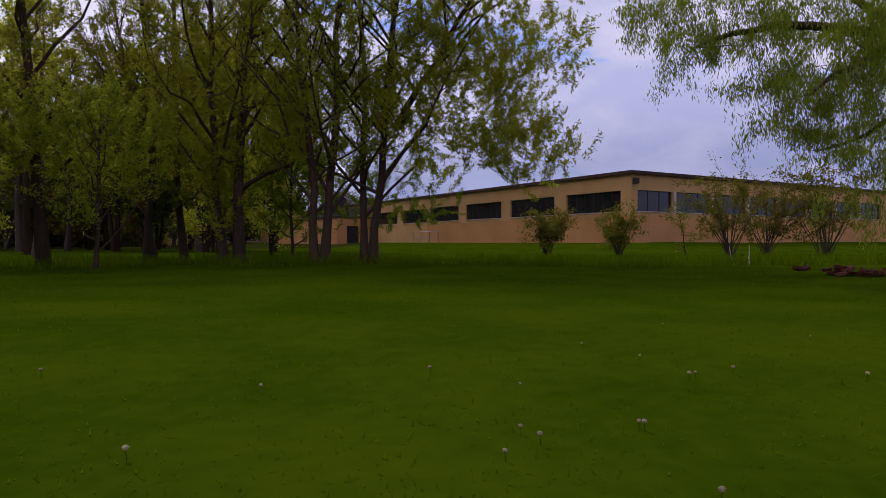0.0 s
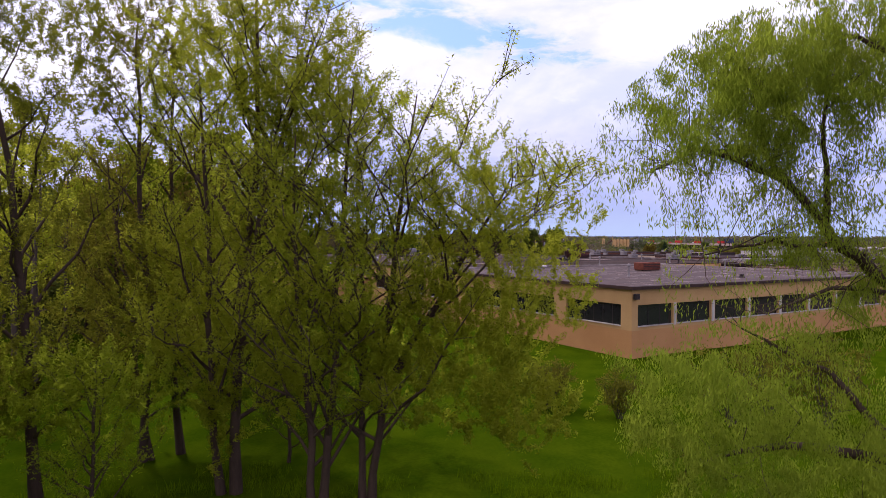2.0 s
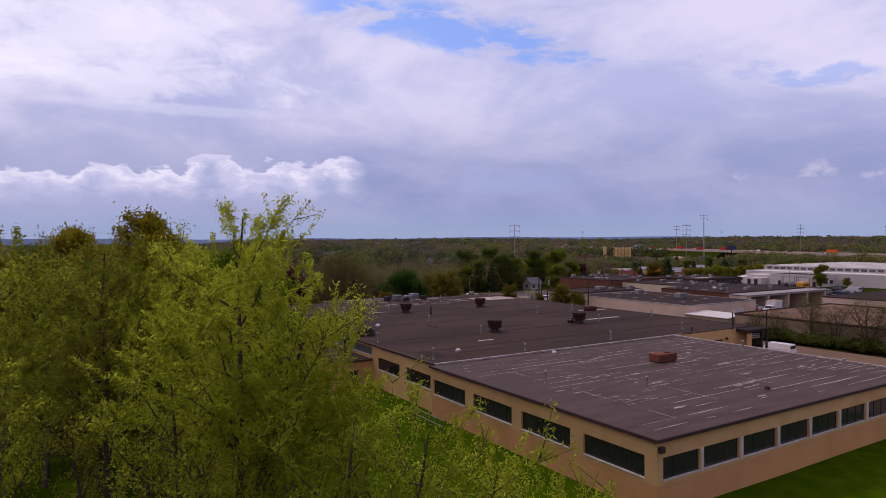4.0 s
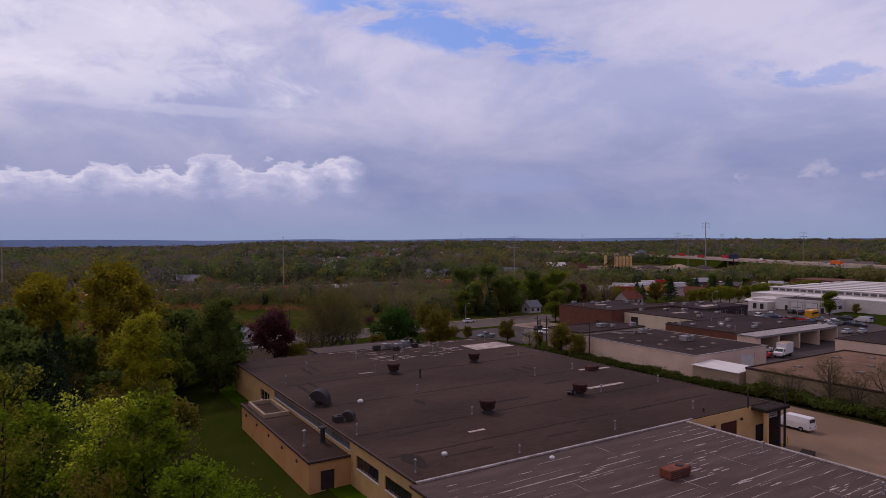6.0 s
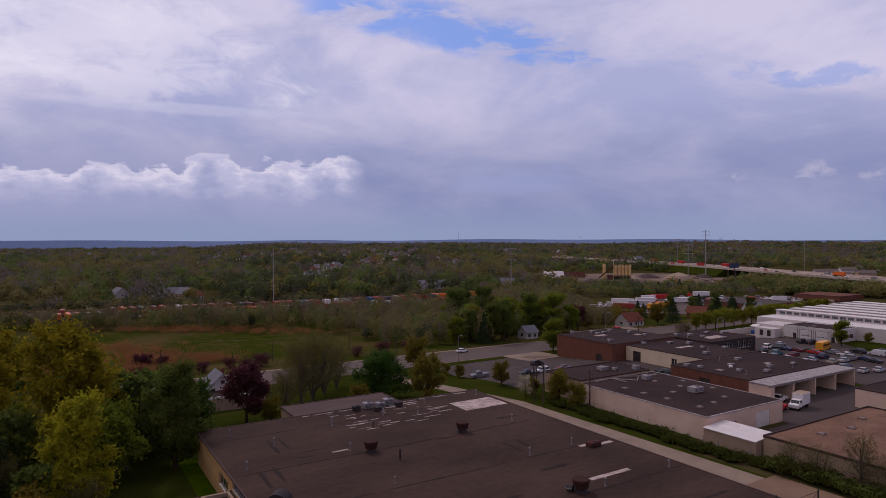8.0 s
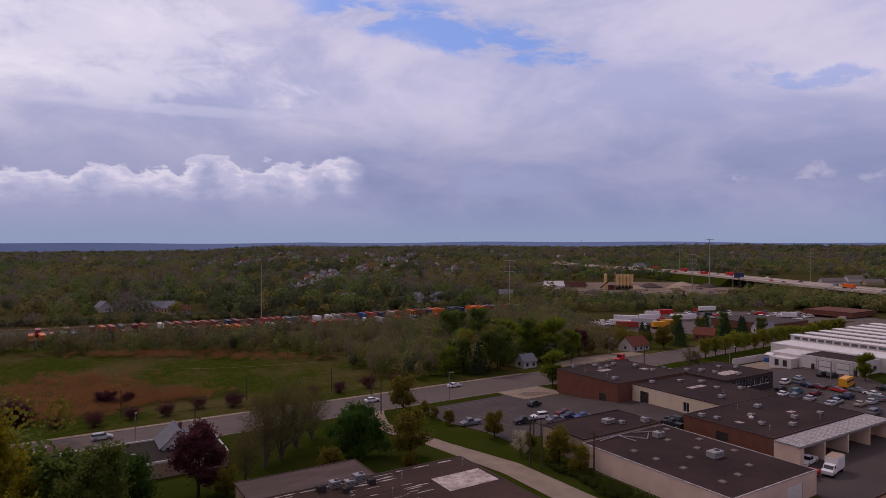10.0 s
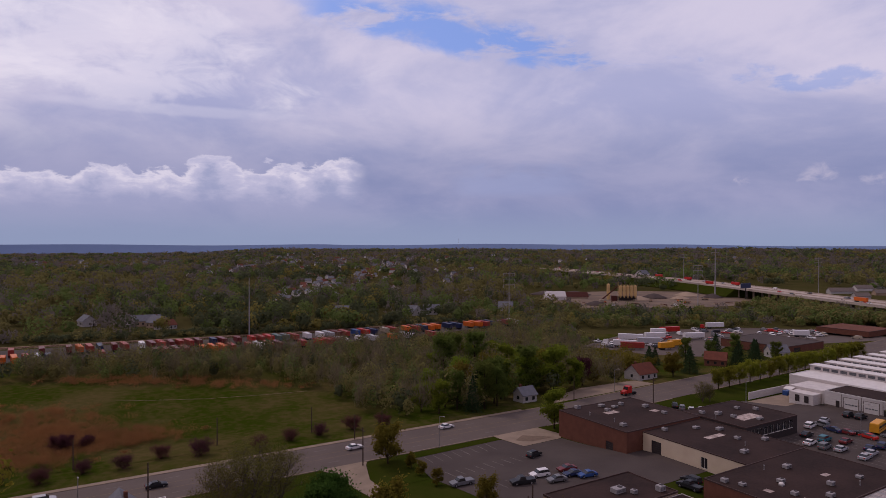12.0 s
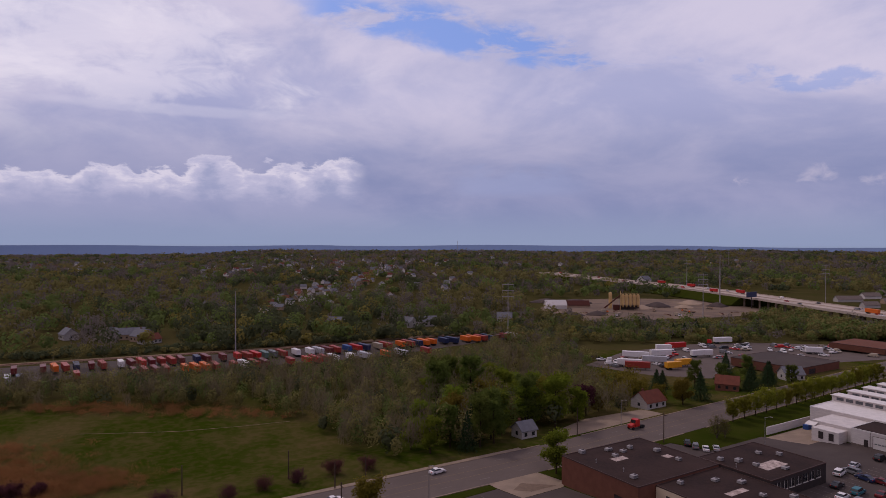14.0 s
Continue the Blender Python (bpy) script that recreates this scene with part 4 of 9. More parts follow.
def roof_unit(x, y, z, sx, sy, sz, material="metal_pale", turn=0, label="boxy pale air-conditioning unit on a flat roof", name="air_conditioner"):
    t = thing(name, (x, y, z), label, "air conditioner", "rooftop units", turn, 0.86 if name == "air_conditioner" else 1.0)
    part("cabinet", Mesh().soft_box(-sx / 2, sx / 2, -sy / 2, sy / 2, 0.12, sz, 0.06), M[material], t)
    part("rail", Mesh().box(-sx / 2 + 0.1, sx / 2 - 0.1, -sy / 2 + 0.1, -sy / 2 + 0.25, -0.02, 0.13), M["metal_dark"], t)
    part("rail", Mesh().box(-sx / 2 + 0.1, sx / 2 - 0.1, sy / 2 - 0.25, sy / 2 - 0.1, -0.02, 0.13), M["metal_dark"], t)
    part("fan_grille", Mesh().lathe(sx * 0.2, 0, [(min(sx, sy) * 0.3, sz - 0.01), (min(sx, sy) * 0.3, sz + 0.08), (min(sx, sy) * 0.26, sz + 0.08)], 10), M["metal_dark"], t)
    for k in range(3):
        zz = sz * (0.3 + 0.2 * k)
        part("louvre", Mesh().box(-sx / 2 + 0.15, sx / 2 - 0.15, -sy / 2 - 0.02, -sy / 2 + 0.01, zz, zz + 0.07), M["metal_dark"], t)
    return t


def skylight(x, y, z, s=1.0):
    t = thing("skylight", (x, y, z), "low square skylight curb on a flat roof", "skylight", "skylights", scale=s)
    part("curb", Mesh().soft_box(-0.75, 0.75, -0.75, 0.75, -0.02, 0.22, 0.04), M["metal_dull"], t)
    part("pane", Mesh().soft_box(-0.62, 0.62, -0.62, 0.62, 0.2, 0.3, 0.05), M["metal_dull"], t)
    return t


for x, y in ((20.4, 72.0), (37.1, 72.9), (19.6, 44.2), (36.0, 44.7)):
    mushroom_vent(x, y, 5.7)
hood_vent(2.9, 59.7, 5.7, 1.25, -38)
hood_vent(3.2, 50.5, 5.7, 0.75, -38)
hood_vent(35.0, 45.6, 5.7, 0.5, 30)
roof_unit(1.9, 50.6, 5.7, 1.1, 1.1, 0.75, "metal_dark", label="small dark roof curb box", name="roof_box")
dome_vent(7.9, 57.4, 5.7, 0.75)
dome_vent(6.5, 33.4, 5.7, 0.6)
dome_vent(15.3, 27.0, 5.58, 0.55)
for x, y in ((3.0, 74.4), (20.5, 87.6), (18.0, 74.0), (17.8, 59.3), (17.6, 44.7), (1.7, 44.5), (13.5, 30.0), (1.7, 30.9), (39.2, 58.4), (48.1, 74.0), (47.9, 59.0), (52.5, 44.8), (43.5, 31.7), (27.9, 30.5), (40.0, 44.5), (4.5, 90.5), (30.5, 88.5), (36.5, 86.5), (53.0, 92.0), (9.0, 82.0), (41.0, 92.0)):
    vent_pipe(x, y, 5.7, rng.uniform(0.6, 1.1))
vent_pipe(22.5, 66.8, 5.7, 1.5, 0.14, "metal_dark", False, "thin black stack pipe on the roof")
vent_pipe(43.3, 30.0, 5.7, 0.5, 0.12, "metal_dark", False, "thin black stack pipe on the roof")
vent_pipe(26.0, 83.0, 5.7, 1.0, 0.12, "metal_dark", False, "thin black stack pipe on the roof")
for x, y, h in ((10.4, 9.7, 0.9), (4.7, 16.2, 0.9), (35.2, 17.0, 0.9), (33.7, 5.2, 0.8)):
    vent_pipe(x, y, 5.58, h)
vent_pipe(19.0, 4.2, 5.58, 0.3, 0.2, "metal_dark", False, "short black drain stub on the roof")
vent_pipe(-2.7, 49.5, 3.86, 1.6, 0.14)
vent_pipe(-0.5, 49.4, 3.86, 1.7, 0.3, "metal_dark", True, "thick dark capped stack on the annex roof")
roof_unit(22.0, 17.5, 5.58, 2.9, 1.3, 0.9, "rust_orange", label="low rust-red roof unit", name="roof_box")
roof_unit(50.1, 56.6, 5.7, 2.2, 1.2, 0.7, "rust", label="low rust-red roof unit", name="roof_box")
for x, y, s in ((27.8, 94.0, 1.0), (30.2, 94.4, 1.2), (32.4, 93.6, 1.1), (34.6, 94.8, 1.3), (35.8, 92.6, 0.9), (31.0, 91.6, 0.8)):
    roof_unit(x, y, 5.7, 1.6 * s, 1.3 * s, 1.1 * s, "metal_grey" if s > 1 else "metal_dark", label="weathered grey roof machinery on the far roof")


# ---- tan and brown works across the drive ----
def plain_building(name, label, x0, x1, y0, y1, z, wall, roof, holes=None, coping="coping", edge=0.12, foot=-0.6):
    t = thing(name, (0, 0, 0), label, "building")
    holes = holes or {}
    for key, axis, at, th, s0, s1 in (("S", "x", y0, 0.3, x0, x1), ("N", "x", y1, -0.3, x0, x1), ("W", "y", x0, 0.3, y0 + 0.3, y1 - 0.3), ("E", "y", x1, -0.3, y0 + 0.3, y1 - 0.3)):
        sections(wall_run(Sections(), axis, at, th, s0, s1, foot, z - 0.05, holes.get(key, [])), wall, t)
        for a, b, c, d in holes.get(key, []):
            if c < 0.3:
                dr = new("door")
                dr.parent = t
                n = max(2, int((d - c) / 0.5))
                for i in range(n):
                    lo, hi = c + (d - c) * i / n, c + (d - c) * (i + 1) / n - 0.03
                    m0, m1 = sorted((at + 0.12 * (1 if th > 0 else -1), at + 0.2 * (1 if th > 0 else -1)))
                    sh = Mesh().box(a, b, m0, m1, lo, hi) if axis == "x" else Mesh().box(m0, m1, a, b, lo, hi)
                    part("panel", sh, M["metal_dark"] if wall in ("block_cream", "brick_brown") else M["paint_white"], dr)
            else:
                window_in(t, axis, at, 1 if th > 0 else -1, a, b, c, d, panes=2)
    flat_roof(t, x0, x1, y0, y1, z, roof, over=0.05, coping=coping, edge=edge)
    return t


tan_front = plain_building("office_building", "low tan-brick office with a flat dark roof", 82.8, 105.7, 93.1, 105.5, 4.9, "brick_tan_dull", "tar_brown",
                           {"W": [(94.5, 96.0, 1.2, 3.0), (97.5, 99.0, 1.2, 3.0), (100.5, 102.0, 1.2, 3.0), (103.2, 104.6, 1.2, 3.0)]}, edge=0.2)
tan_hall = plain_building("warehouse", "long low warehouse with pinkish block walls and dark roof", 82.3, 106.6, 60.2, 92.9, 4.4, "block_pink", "tar_brown",
                          {"S": [(97.5, 102.2, 0.0, 3.1), (90.0, 91.4, 1.4, 2.4)]}, coping="flashing", edge=0.08)
lean = thing("lean_to", (0, 0, 0), "low lean-to with a white metal roof", "shed")
part("wall", Mesh().box(81.2, 81.45, 50.0, 60.1, -0.5, 2.7).box(81.45, 87.1, 50.0, 50.25, -0.5, 2.75).box(86.85, 87.1, 50.25, 60.1, -0.5, 3.05), M["brick_tan_dull"], lean)
part("roof", Mesh().prism([(80.9, 2.75), (87.4, 3.15), (87.4, 3.27), (80.9, 2.87)], 50.0, 60.1), M["paint_white"], lean, "clean white metal roof")
brown_hall = plain_building("warehouse", "large brown-brick hall with a flat dark roof", 116.6, 153.2, 74.0, 95.4, 4.6, "brick_brown", "tar_brown", {"W": [(84.0, 87.0, 0.0, 3.0)]})
cream = plain_building("warehouse", "cream block wing with a dark flat roof", 132.0, 155.0, 95.6, 124.3, 4.4, "block_cream", "tar_brown",
                       {"W": [(118.6, 121.6, -0.6, 3.0), (105.6, 107.4, 0.4, 2.9), (98.4, 99.4, 0.05, 2.2), (96.4, 97.0, 0.6, 1.8)]}, foot=-2.0)
brown_front = plain_building("office_building", "two-storey brown-brick block with a flat roof", 126.3, 155.2, 124.5, 149.4, 5.0, "brick_brown", "tar_brown",
                             {"W": [(129.0, 131.6, -1.4, 1.2)], "N": [(130 + 4 * i, 132.4 + 4 * i, 0.4, 2.4) for i in range(5)]}, foot=-3.4)
black = plain_building("office_building", "dark glazed office block with a flat roof", 155.4, 179.0, 111.2, 130.5, 5.0, "metal_dark", "tar_brown",
                       {"S": [(157 + 2.9 * i, 159.4 + 2.9 * i, 1.9, 4.1) for i in range(7)], "E": [(113.0 + 3.4 * i, 115.6 + 3.4 * i, 1.9, 4.1) for i in range(5)]}, foot=-2.6)


def dock_bays():
    t = thing("loading_canopy", (0, 0, 0), "open loading bays under a weathered slatted canopy", "canopy", "")
    for x in (116.6, 125.6, 134.8, 144.0, 153.0):
        part("bay_wall", Mesh().box(x, x + 0.4, 68.6, 73.9, -0.3, 4.1), M["block_pink"], t)
    part("bay_wall", Mesh().box(117.0, 118.4, 68.8, 69.1, -0.3, 4.1), M["block_pink"], t)
    part("beam", Mesh().box(116.4, 153.6, 68.6, 69.0, 3.9, 4.3), M["metal_pale"], t)
    n = 44
    for i in range(n):
        x = 116.4 + 37.2 * i / n
        part("roof_slat", Mesh().box(x, x + 37.2 / n - 0.12, 68.5, 73.9, 4.3, 4.42), M["flashing"] if i % 3 else M["metal_pale"], t)
    part("deck", Mesh().box(116.4, 153.6, 68.6, 73.9, 4.2, 4.28), M["metal_grey"], t)


dock_bays()
gravel_hall = plain_building("warehouse", "low hall with a brown gravel roof", 82.6, 118.0, 20.0, 49.6, 3.7, "brick_tan_dull", "roof_gravel", edge=0.25)
tan_right = plain_building("warehouse", "plain tan block building with a dark flat roof", 131.0, 168.0, 30.0, 58.0, 4.2, "block_pink", "tar_brown")
for x, y in ((92, 45), (100, 44), (108, 46), (96, 36), (104, 38), (113, 42), (112, 33)):
    skylight(x, y, 3.7, 0.8)
for x, y in ((87.1, 84), (87.0, 78.7), (87.3, 73.0), (98.8, 78.7), (98.5, 67.7), (98.1, 85.1), (104, 82), (103.6, 74.0), (92.6, 66.0), (87.4, 65.4), (104, 90), (93, 76)):
    skylight(x, y, 4.4, 0.8)
roof_unit(97.4, 73.8, 4.4, 3.4, 2.2, 1.4)
roof_unit(98.4, 87.6, 4.4, 2.6, 1.7, 1.3)
roof_unit(95.8, 99.0, 4.9, 3.0, 2.0, 1.1)
roof_unit(97.9, 97.0, 4.9, 1.2, 1.2, 0.9)
roof_unit(103.2, 95.2, 4.9, 1.8, 1.5, 1.3)
for run in (((85.7, 91.5), (91.5, 92.2), (91.8, 87.7)), ((91.5, 92.2), (95.0, 87.5), (98.2, 90.0)), ((95.8, 92.0), (99.7, 90.3))):
    for (ax, ay), (bx, by) in zip(run, run[1:]):
        part("conduit", Mesh().tube((ax, ay, 4.62), (bx, by, 4.62), 0.10, 0.10, 6), M["metal_pale"], tan_hall, "pale pipe run on the roof")
for x, y in ((118.5, 92.0), (119.8, 89.0), (128, 86), (137, 90), (129, 77), (144, 79), (135, 80), (124, 81)):
    roof_unit(x, y, 4.6, rng.uniform(1.3, 2.2), 1.3, rng.uniform(0.7, 1.1))
dome_vent(126.5, 85.0, 4.6)
for x, y in ((137.5, 122), (147, 108), (150, 115), (139, 101), (146, 119), (152, 104)):
    roof_unit(x, y, 4.4, rng.uniform(1.3, 2.4), 1.4, rng.uniform(0.7, 1.0))
for x, y in ((139.5, 146), (142.0, 143.2), (137.6, 141.8), (145.6, 144.2), (132, 148), (130, 129), (150, 139), (149, 131.5)):
    roof_unit(x, y, 5.0, rng.uniform(1.2, 2.4), 1.4, rng.uniform(0.7, 1.1))
for x, y in ((171, 124), (174.5, 120.5), (162, 119), (158, 126), (166, 114), (161, 123)):
    roof_unit(x, y, 5.0, rng.uniform(1.2, 2.4), 1.4, rng.uniform(0.7, 1.0))
for x, y, z in ((132, 92, 4.6), (140, 77, 4.6), (122, 78, 4.6), (144, 104, 4.4), (131, 133, 5.0), (130, 141, 5.0), (157, 121, 5.0)):
    vent_pipe(x, y, z, 0.7)


def white_works():
    t = thing("factory_building", (6, 0, 0), "white-painted factory with long raised roof lights", "building")
    part("wall", Mesh().box(212, 226, 105, 124, -0.6, 4.5), M["siding_white"], t, "white garage wing")
    flat_roof(t, 212, 226, 105, 124, 4.6, "tar_brown", over=0.05, coping="paint_white")
    for y in (108.0, 113.8):
        d = new("garage_door")
        d.parent = t
        for i in range(6):
            part("panel", Mesh().box(211.9, 212.02, y, y + 4.2, 0.1 + i * 0.58, 0.64 + i * 0.58), M["paint_white"], d)
        for j in range(4):
            part("pane", Mesh().box(211.86, 211.91, y + 0.35 + 0.92 * j, y + 1.05 + 0.92 * j, 1.38, 1.7), M["glass_dirty"], d)
        part("door_frame", Mesh().box(211.88, 212.01, y - 0.16, y, 0, 3.7).box(211.88, 212.01, y + 4.2, y + 4.36, 0, 3.7).box(211.88, 212.01, y - 0.16, y + 4.36, 3.58, 3.7), M["metal_dull"], d)
    part("plinth", Mesh().box(211.93, 212.0, 105, 124, -0.6, 0.35), M["metal_dull"], t)
    for y in (106.9, 112.9, 118.8):
        part("downpipe", Mesh().tube((211.9, y, 0), (211.9, y, 4.4), 0.07, 0.07, 6), M["metal_dull"], t)
    for y in (105.6, 119.4):
        part("door", Mesh().box(211.9, 212.02, y, y + 1.1, 0, 2.1), M["metal_dark"], t)
    for i in range(3):
        part("window", Mesh().box(213 + 4 * i, 215.4 + 4 * i, 104.93, 105.02, 1.2, 2.6), M["glass"], t)
    part("wall", Mesh().box(226, 330, 70, 143.6, -2.8, 4.8), M["siding_white"], t, "white-painted hall")
    flat_roof(t, 226, 330, 70, 143.6, 4.9, "paint_white", over=0.05, coping="paint_white")
    part("entrance_block", Mesh().soft_box(214, 226, 124.2, 136.5, -2.0, 3.9, 0.05), M["siding_white"], t)
    part("entrance_block", Mesh().soft_box(209, 214, 126, 134, -2.0, 2.9, 0.05), M["siding_white"], t)
    part("awning", Mesh().prism([(213.9, 3.4), (211.6, 2.7), (211.6, 2.6), (213.9, 3.2)], 134.6, 137.6), M["paint_white"], t)
    for y in (127.5, 130.5):
        part("door", Mesh().box(208.9, 209.02, y, y + 1.4, 0, 2.2), M["metal_dark"], t)
    for k in range(7):
        x = 240.6 + 10.8 * k
        m = new("roof_light")
        m.parent = t
        part("box", Mesh().soft_box(x, x + 4.6, 72, 144, 4.9, 6.8, 0.05), M["siding_white"], m)
        part("top", Mesh().box(x - 0.4, x + 5.0, 71.7, 144.3, 6.8, 7.0), M["paint_white"], m)
        for j in range(23):
            y = 73 + 3.05 * j
            part("pane", Mesh().box(x - 0.04, x, y, y + 2.3, 5.4, 6.4), M["glass_dirty"], m)
    wall = thing("boundary_wall", (0, 0, 0), "plain pale boundary wall beside the white works", "wall")
    part("wall", Mesh().box(211.5, 237, 146.2, 146.5, -3.0, 0.2), M["siding_white"], wall)
    tank = thing("dumpster", (229.0, 142.6, -2.05), "blue steel waste container", "dumpster")
    part("body", Mesh().soft_box(-1.6, 1.6, -0.9, 0.9, 0, 1.7, 0.08), paint("blue", (0.03, 0.08, 0.25)), tank)


white_works()


def street_shop():
    # low flat building by the street and the grey gabled house that rises from it
    t = plain_building("shop_building", "low flat-roofed shop with white parapet edges", -6.6, 22.8, 133.5, 149.4, 1.8, "brick_tan_dull", "tar_dark", coping="paint_white", edge=0.3, foot=-3.2)
    h = thing("house", (0.4, 6.4, -1.8), "pale grey gabled house behind the low shop", "house")
    x0, x1, y0, y1 = 10.8, 17.6, 134.5, 142.5
    part("wall", Mesh().prism([(x0, 3.0), (x1, 3.0), (x1, 4.3), ((x0 + x1) / 2, 7.2), (x0, 4.3)], y0, y1), M["siding_white"], h)
    for s in (-1, 1):
        m = (x0 + x1) / 2
        e = m + s * (m - x0 + 0.5)
        part("roof", Mesh().prism([(m, 7.45), (e, 4.0), (e, 3.85), (m, 7.25)], y0 - 0.4, y1 + 0.4), M["shingle_grey"], h)
    part("chimney", Mesh().box(14.6, 15.3, 138, 138.7, 5.9, 8.0), M["brick_brown"], h)
    for x, z in ((13.7, 5.0), (11.5, 3.2), (15.6, 3.2)):
        window_in(h, "x", y0 + 0.2, -1, x, x + 1.0, z, z + 0.95, panes=1)
    roof_unit(2, 138, 1.8, 1.4, 1.0, 0.7)
    roof_unit(6, 140, 1.8, 1.2, 1.0, 0.6)


street_shop()

for b, x0, x1, y0, y1, z in ((brown_front, 135.0, 139.5, 139.0, 141.2, 5.0), (black, 161.5, 170.0, 115.6, 119.4, 5.0), (cream, 141.0, 147.5, 111.5, 113.3, 4.4), (brown_hall, 121.0, 122.4, 84.0, 85.6, 4.6), (brown_hall, 139.0, 141.0, 83.0, 84.2, 4.6), (brown_front, 148.0, 150.4, 134.0, 136.0, 5.0)):
    part("roof_patch", Mesh().box(x0, x1, y0, y1, z - 0.01, z + 0.02), M["roof_patch"], b, "greyish coated patch on the roof")


def yard_things():
    for x, y in ((50.6, 26.0), (53.4, 25.6), (56.4, 26.6)):
        t = thing("bollard", (x, y, float(lie(x, y))), "yellow steel bollard before the loading doors", "bollard", "bollards")
        part("pipe", Mesh().lathe(0, 0, [(0.10, -0.05), (0.10, 1.15), (0.06, 1.25)], 8), M["paint_yellow"], t)
    for x, y, n, k in ((47.2, 25.6, 6, 0), (48.9, 24.4, 3, 1), (53.6, 19.0, 2, 2)):
        t = thing("pallet_stack", (x, y, float(lie(x, y)) + 0.07), "stack of brown timber pallets on the yard", "pallets", "pallets", 8 * k)
        for i in range(n):
            p = new("pallet")
            p.parent = t
            p.location = (0.03 * (i % 2), 0.02 * (i % 3), 0.15 * i)
            for j in range(3):
                part("runner", Mesh().box(-0.6, 0.6, -0.5 + 0.45 * j, -0.4 + 0.45 * j, 0.0, 0.1), M["pallet"], p)
            for j in range(6):
                part("board", Mesh().box(-0.6 + 0.21 * j, -0.46 + 0.21 * j, -0.5, 0.5, 0.1, 0.125), M["pallet"], p)
    t = thing("dumpster", (52.0, 21.6, 0.07), "low dark steel waste container on the yard", "dumpster", "", 20)
    part("body", Mesh().soft_box(-1.2, 1.2, -0.7, 0.7, 0.05, 1.1, 0.06), M["metal_dark"], t)
    part("lid", Mesh().prism([(-0.75, 1.12), (0.75, 1.22), (0.75, 1.26), (-0.75, 1.16)], -1.2, 1.2, "x"), M["tar_dark"], t)


yard_things()


# ---- trees ----
def path_between(r, p0, p1, n, wob):
    """A wandering line from p0 to p1."""
    t = np.linspace(0, 1, n + 1)[:, None]
    line = np.asarray(p0) * (1 - t) + np.asarray(p1) * t
    bend = np.cumsum(r.normal(size=(n + 1, 3)), 0) * wob / math.sqrt(n)
    bend -= bend[0] + (bend[-1] - bend[0]) * t
    return line + bend


def sprays(r, clouds, upright=1.0):
    """Thin leafy shoots filling a crown: clouds of (x, y, z, rx, ry, rz, count)."""
    out = []
    for x, y, z, rx, ry, rz, n in clouds:
        d = r.normal(size=(n, 3))
        d /= np.linalg.norm(d, axis=1)[:, None]
        q = r.uniform(0.12, 1.0, (n, 1)) ** 0.45
        lump = 1 + 0.22 * np.sin(d[:, :1] * 6 + x) * np.cos(d[:, 1:2] * 5 + z)
        a = np.array([x, y, z]) + d * q * lump * np.array([rx, ry, rz])
        u = r.normal(size=(n, 3)) * 0.5 + np.array([0, 0, upright]) + d * 0.5
        u /= np.linalg.norm(u, axis=1)[:, None]
        b = a + u * r.uniform(0.45, 1.1, (n, 1))
        a[:, 2], b[:, 2] = np.maximum(a[:, 2], 0.5), np.maximum(b[:, 2], 0.7)
        out += list(zip(a, b))
    return out


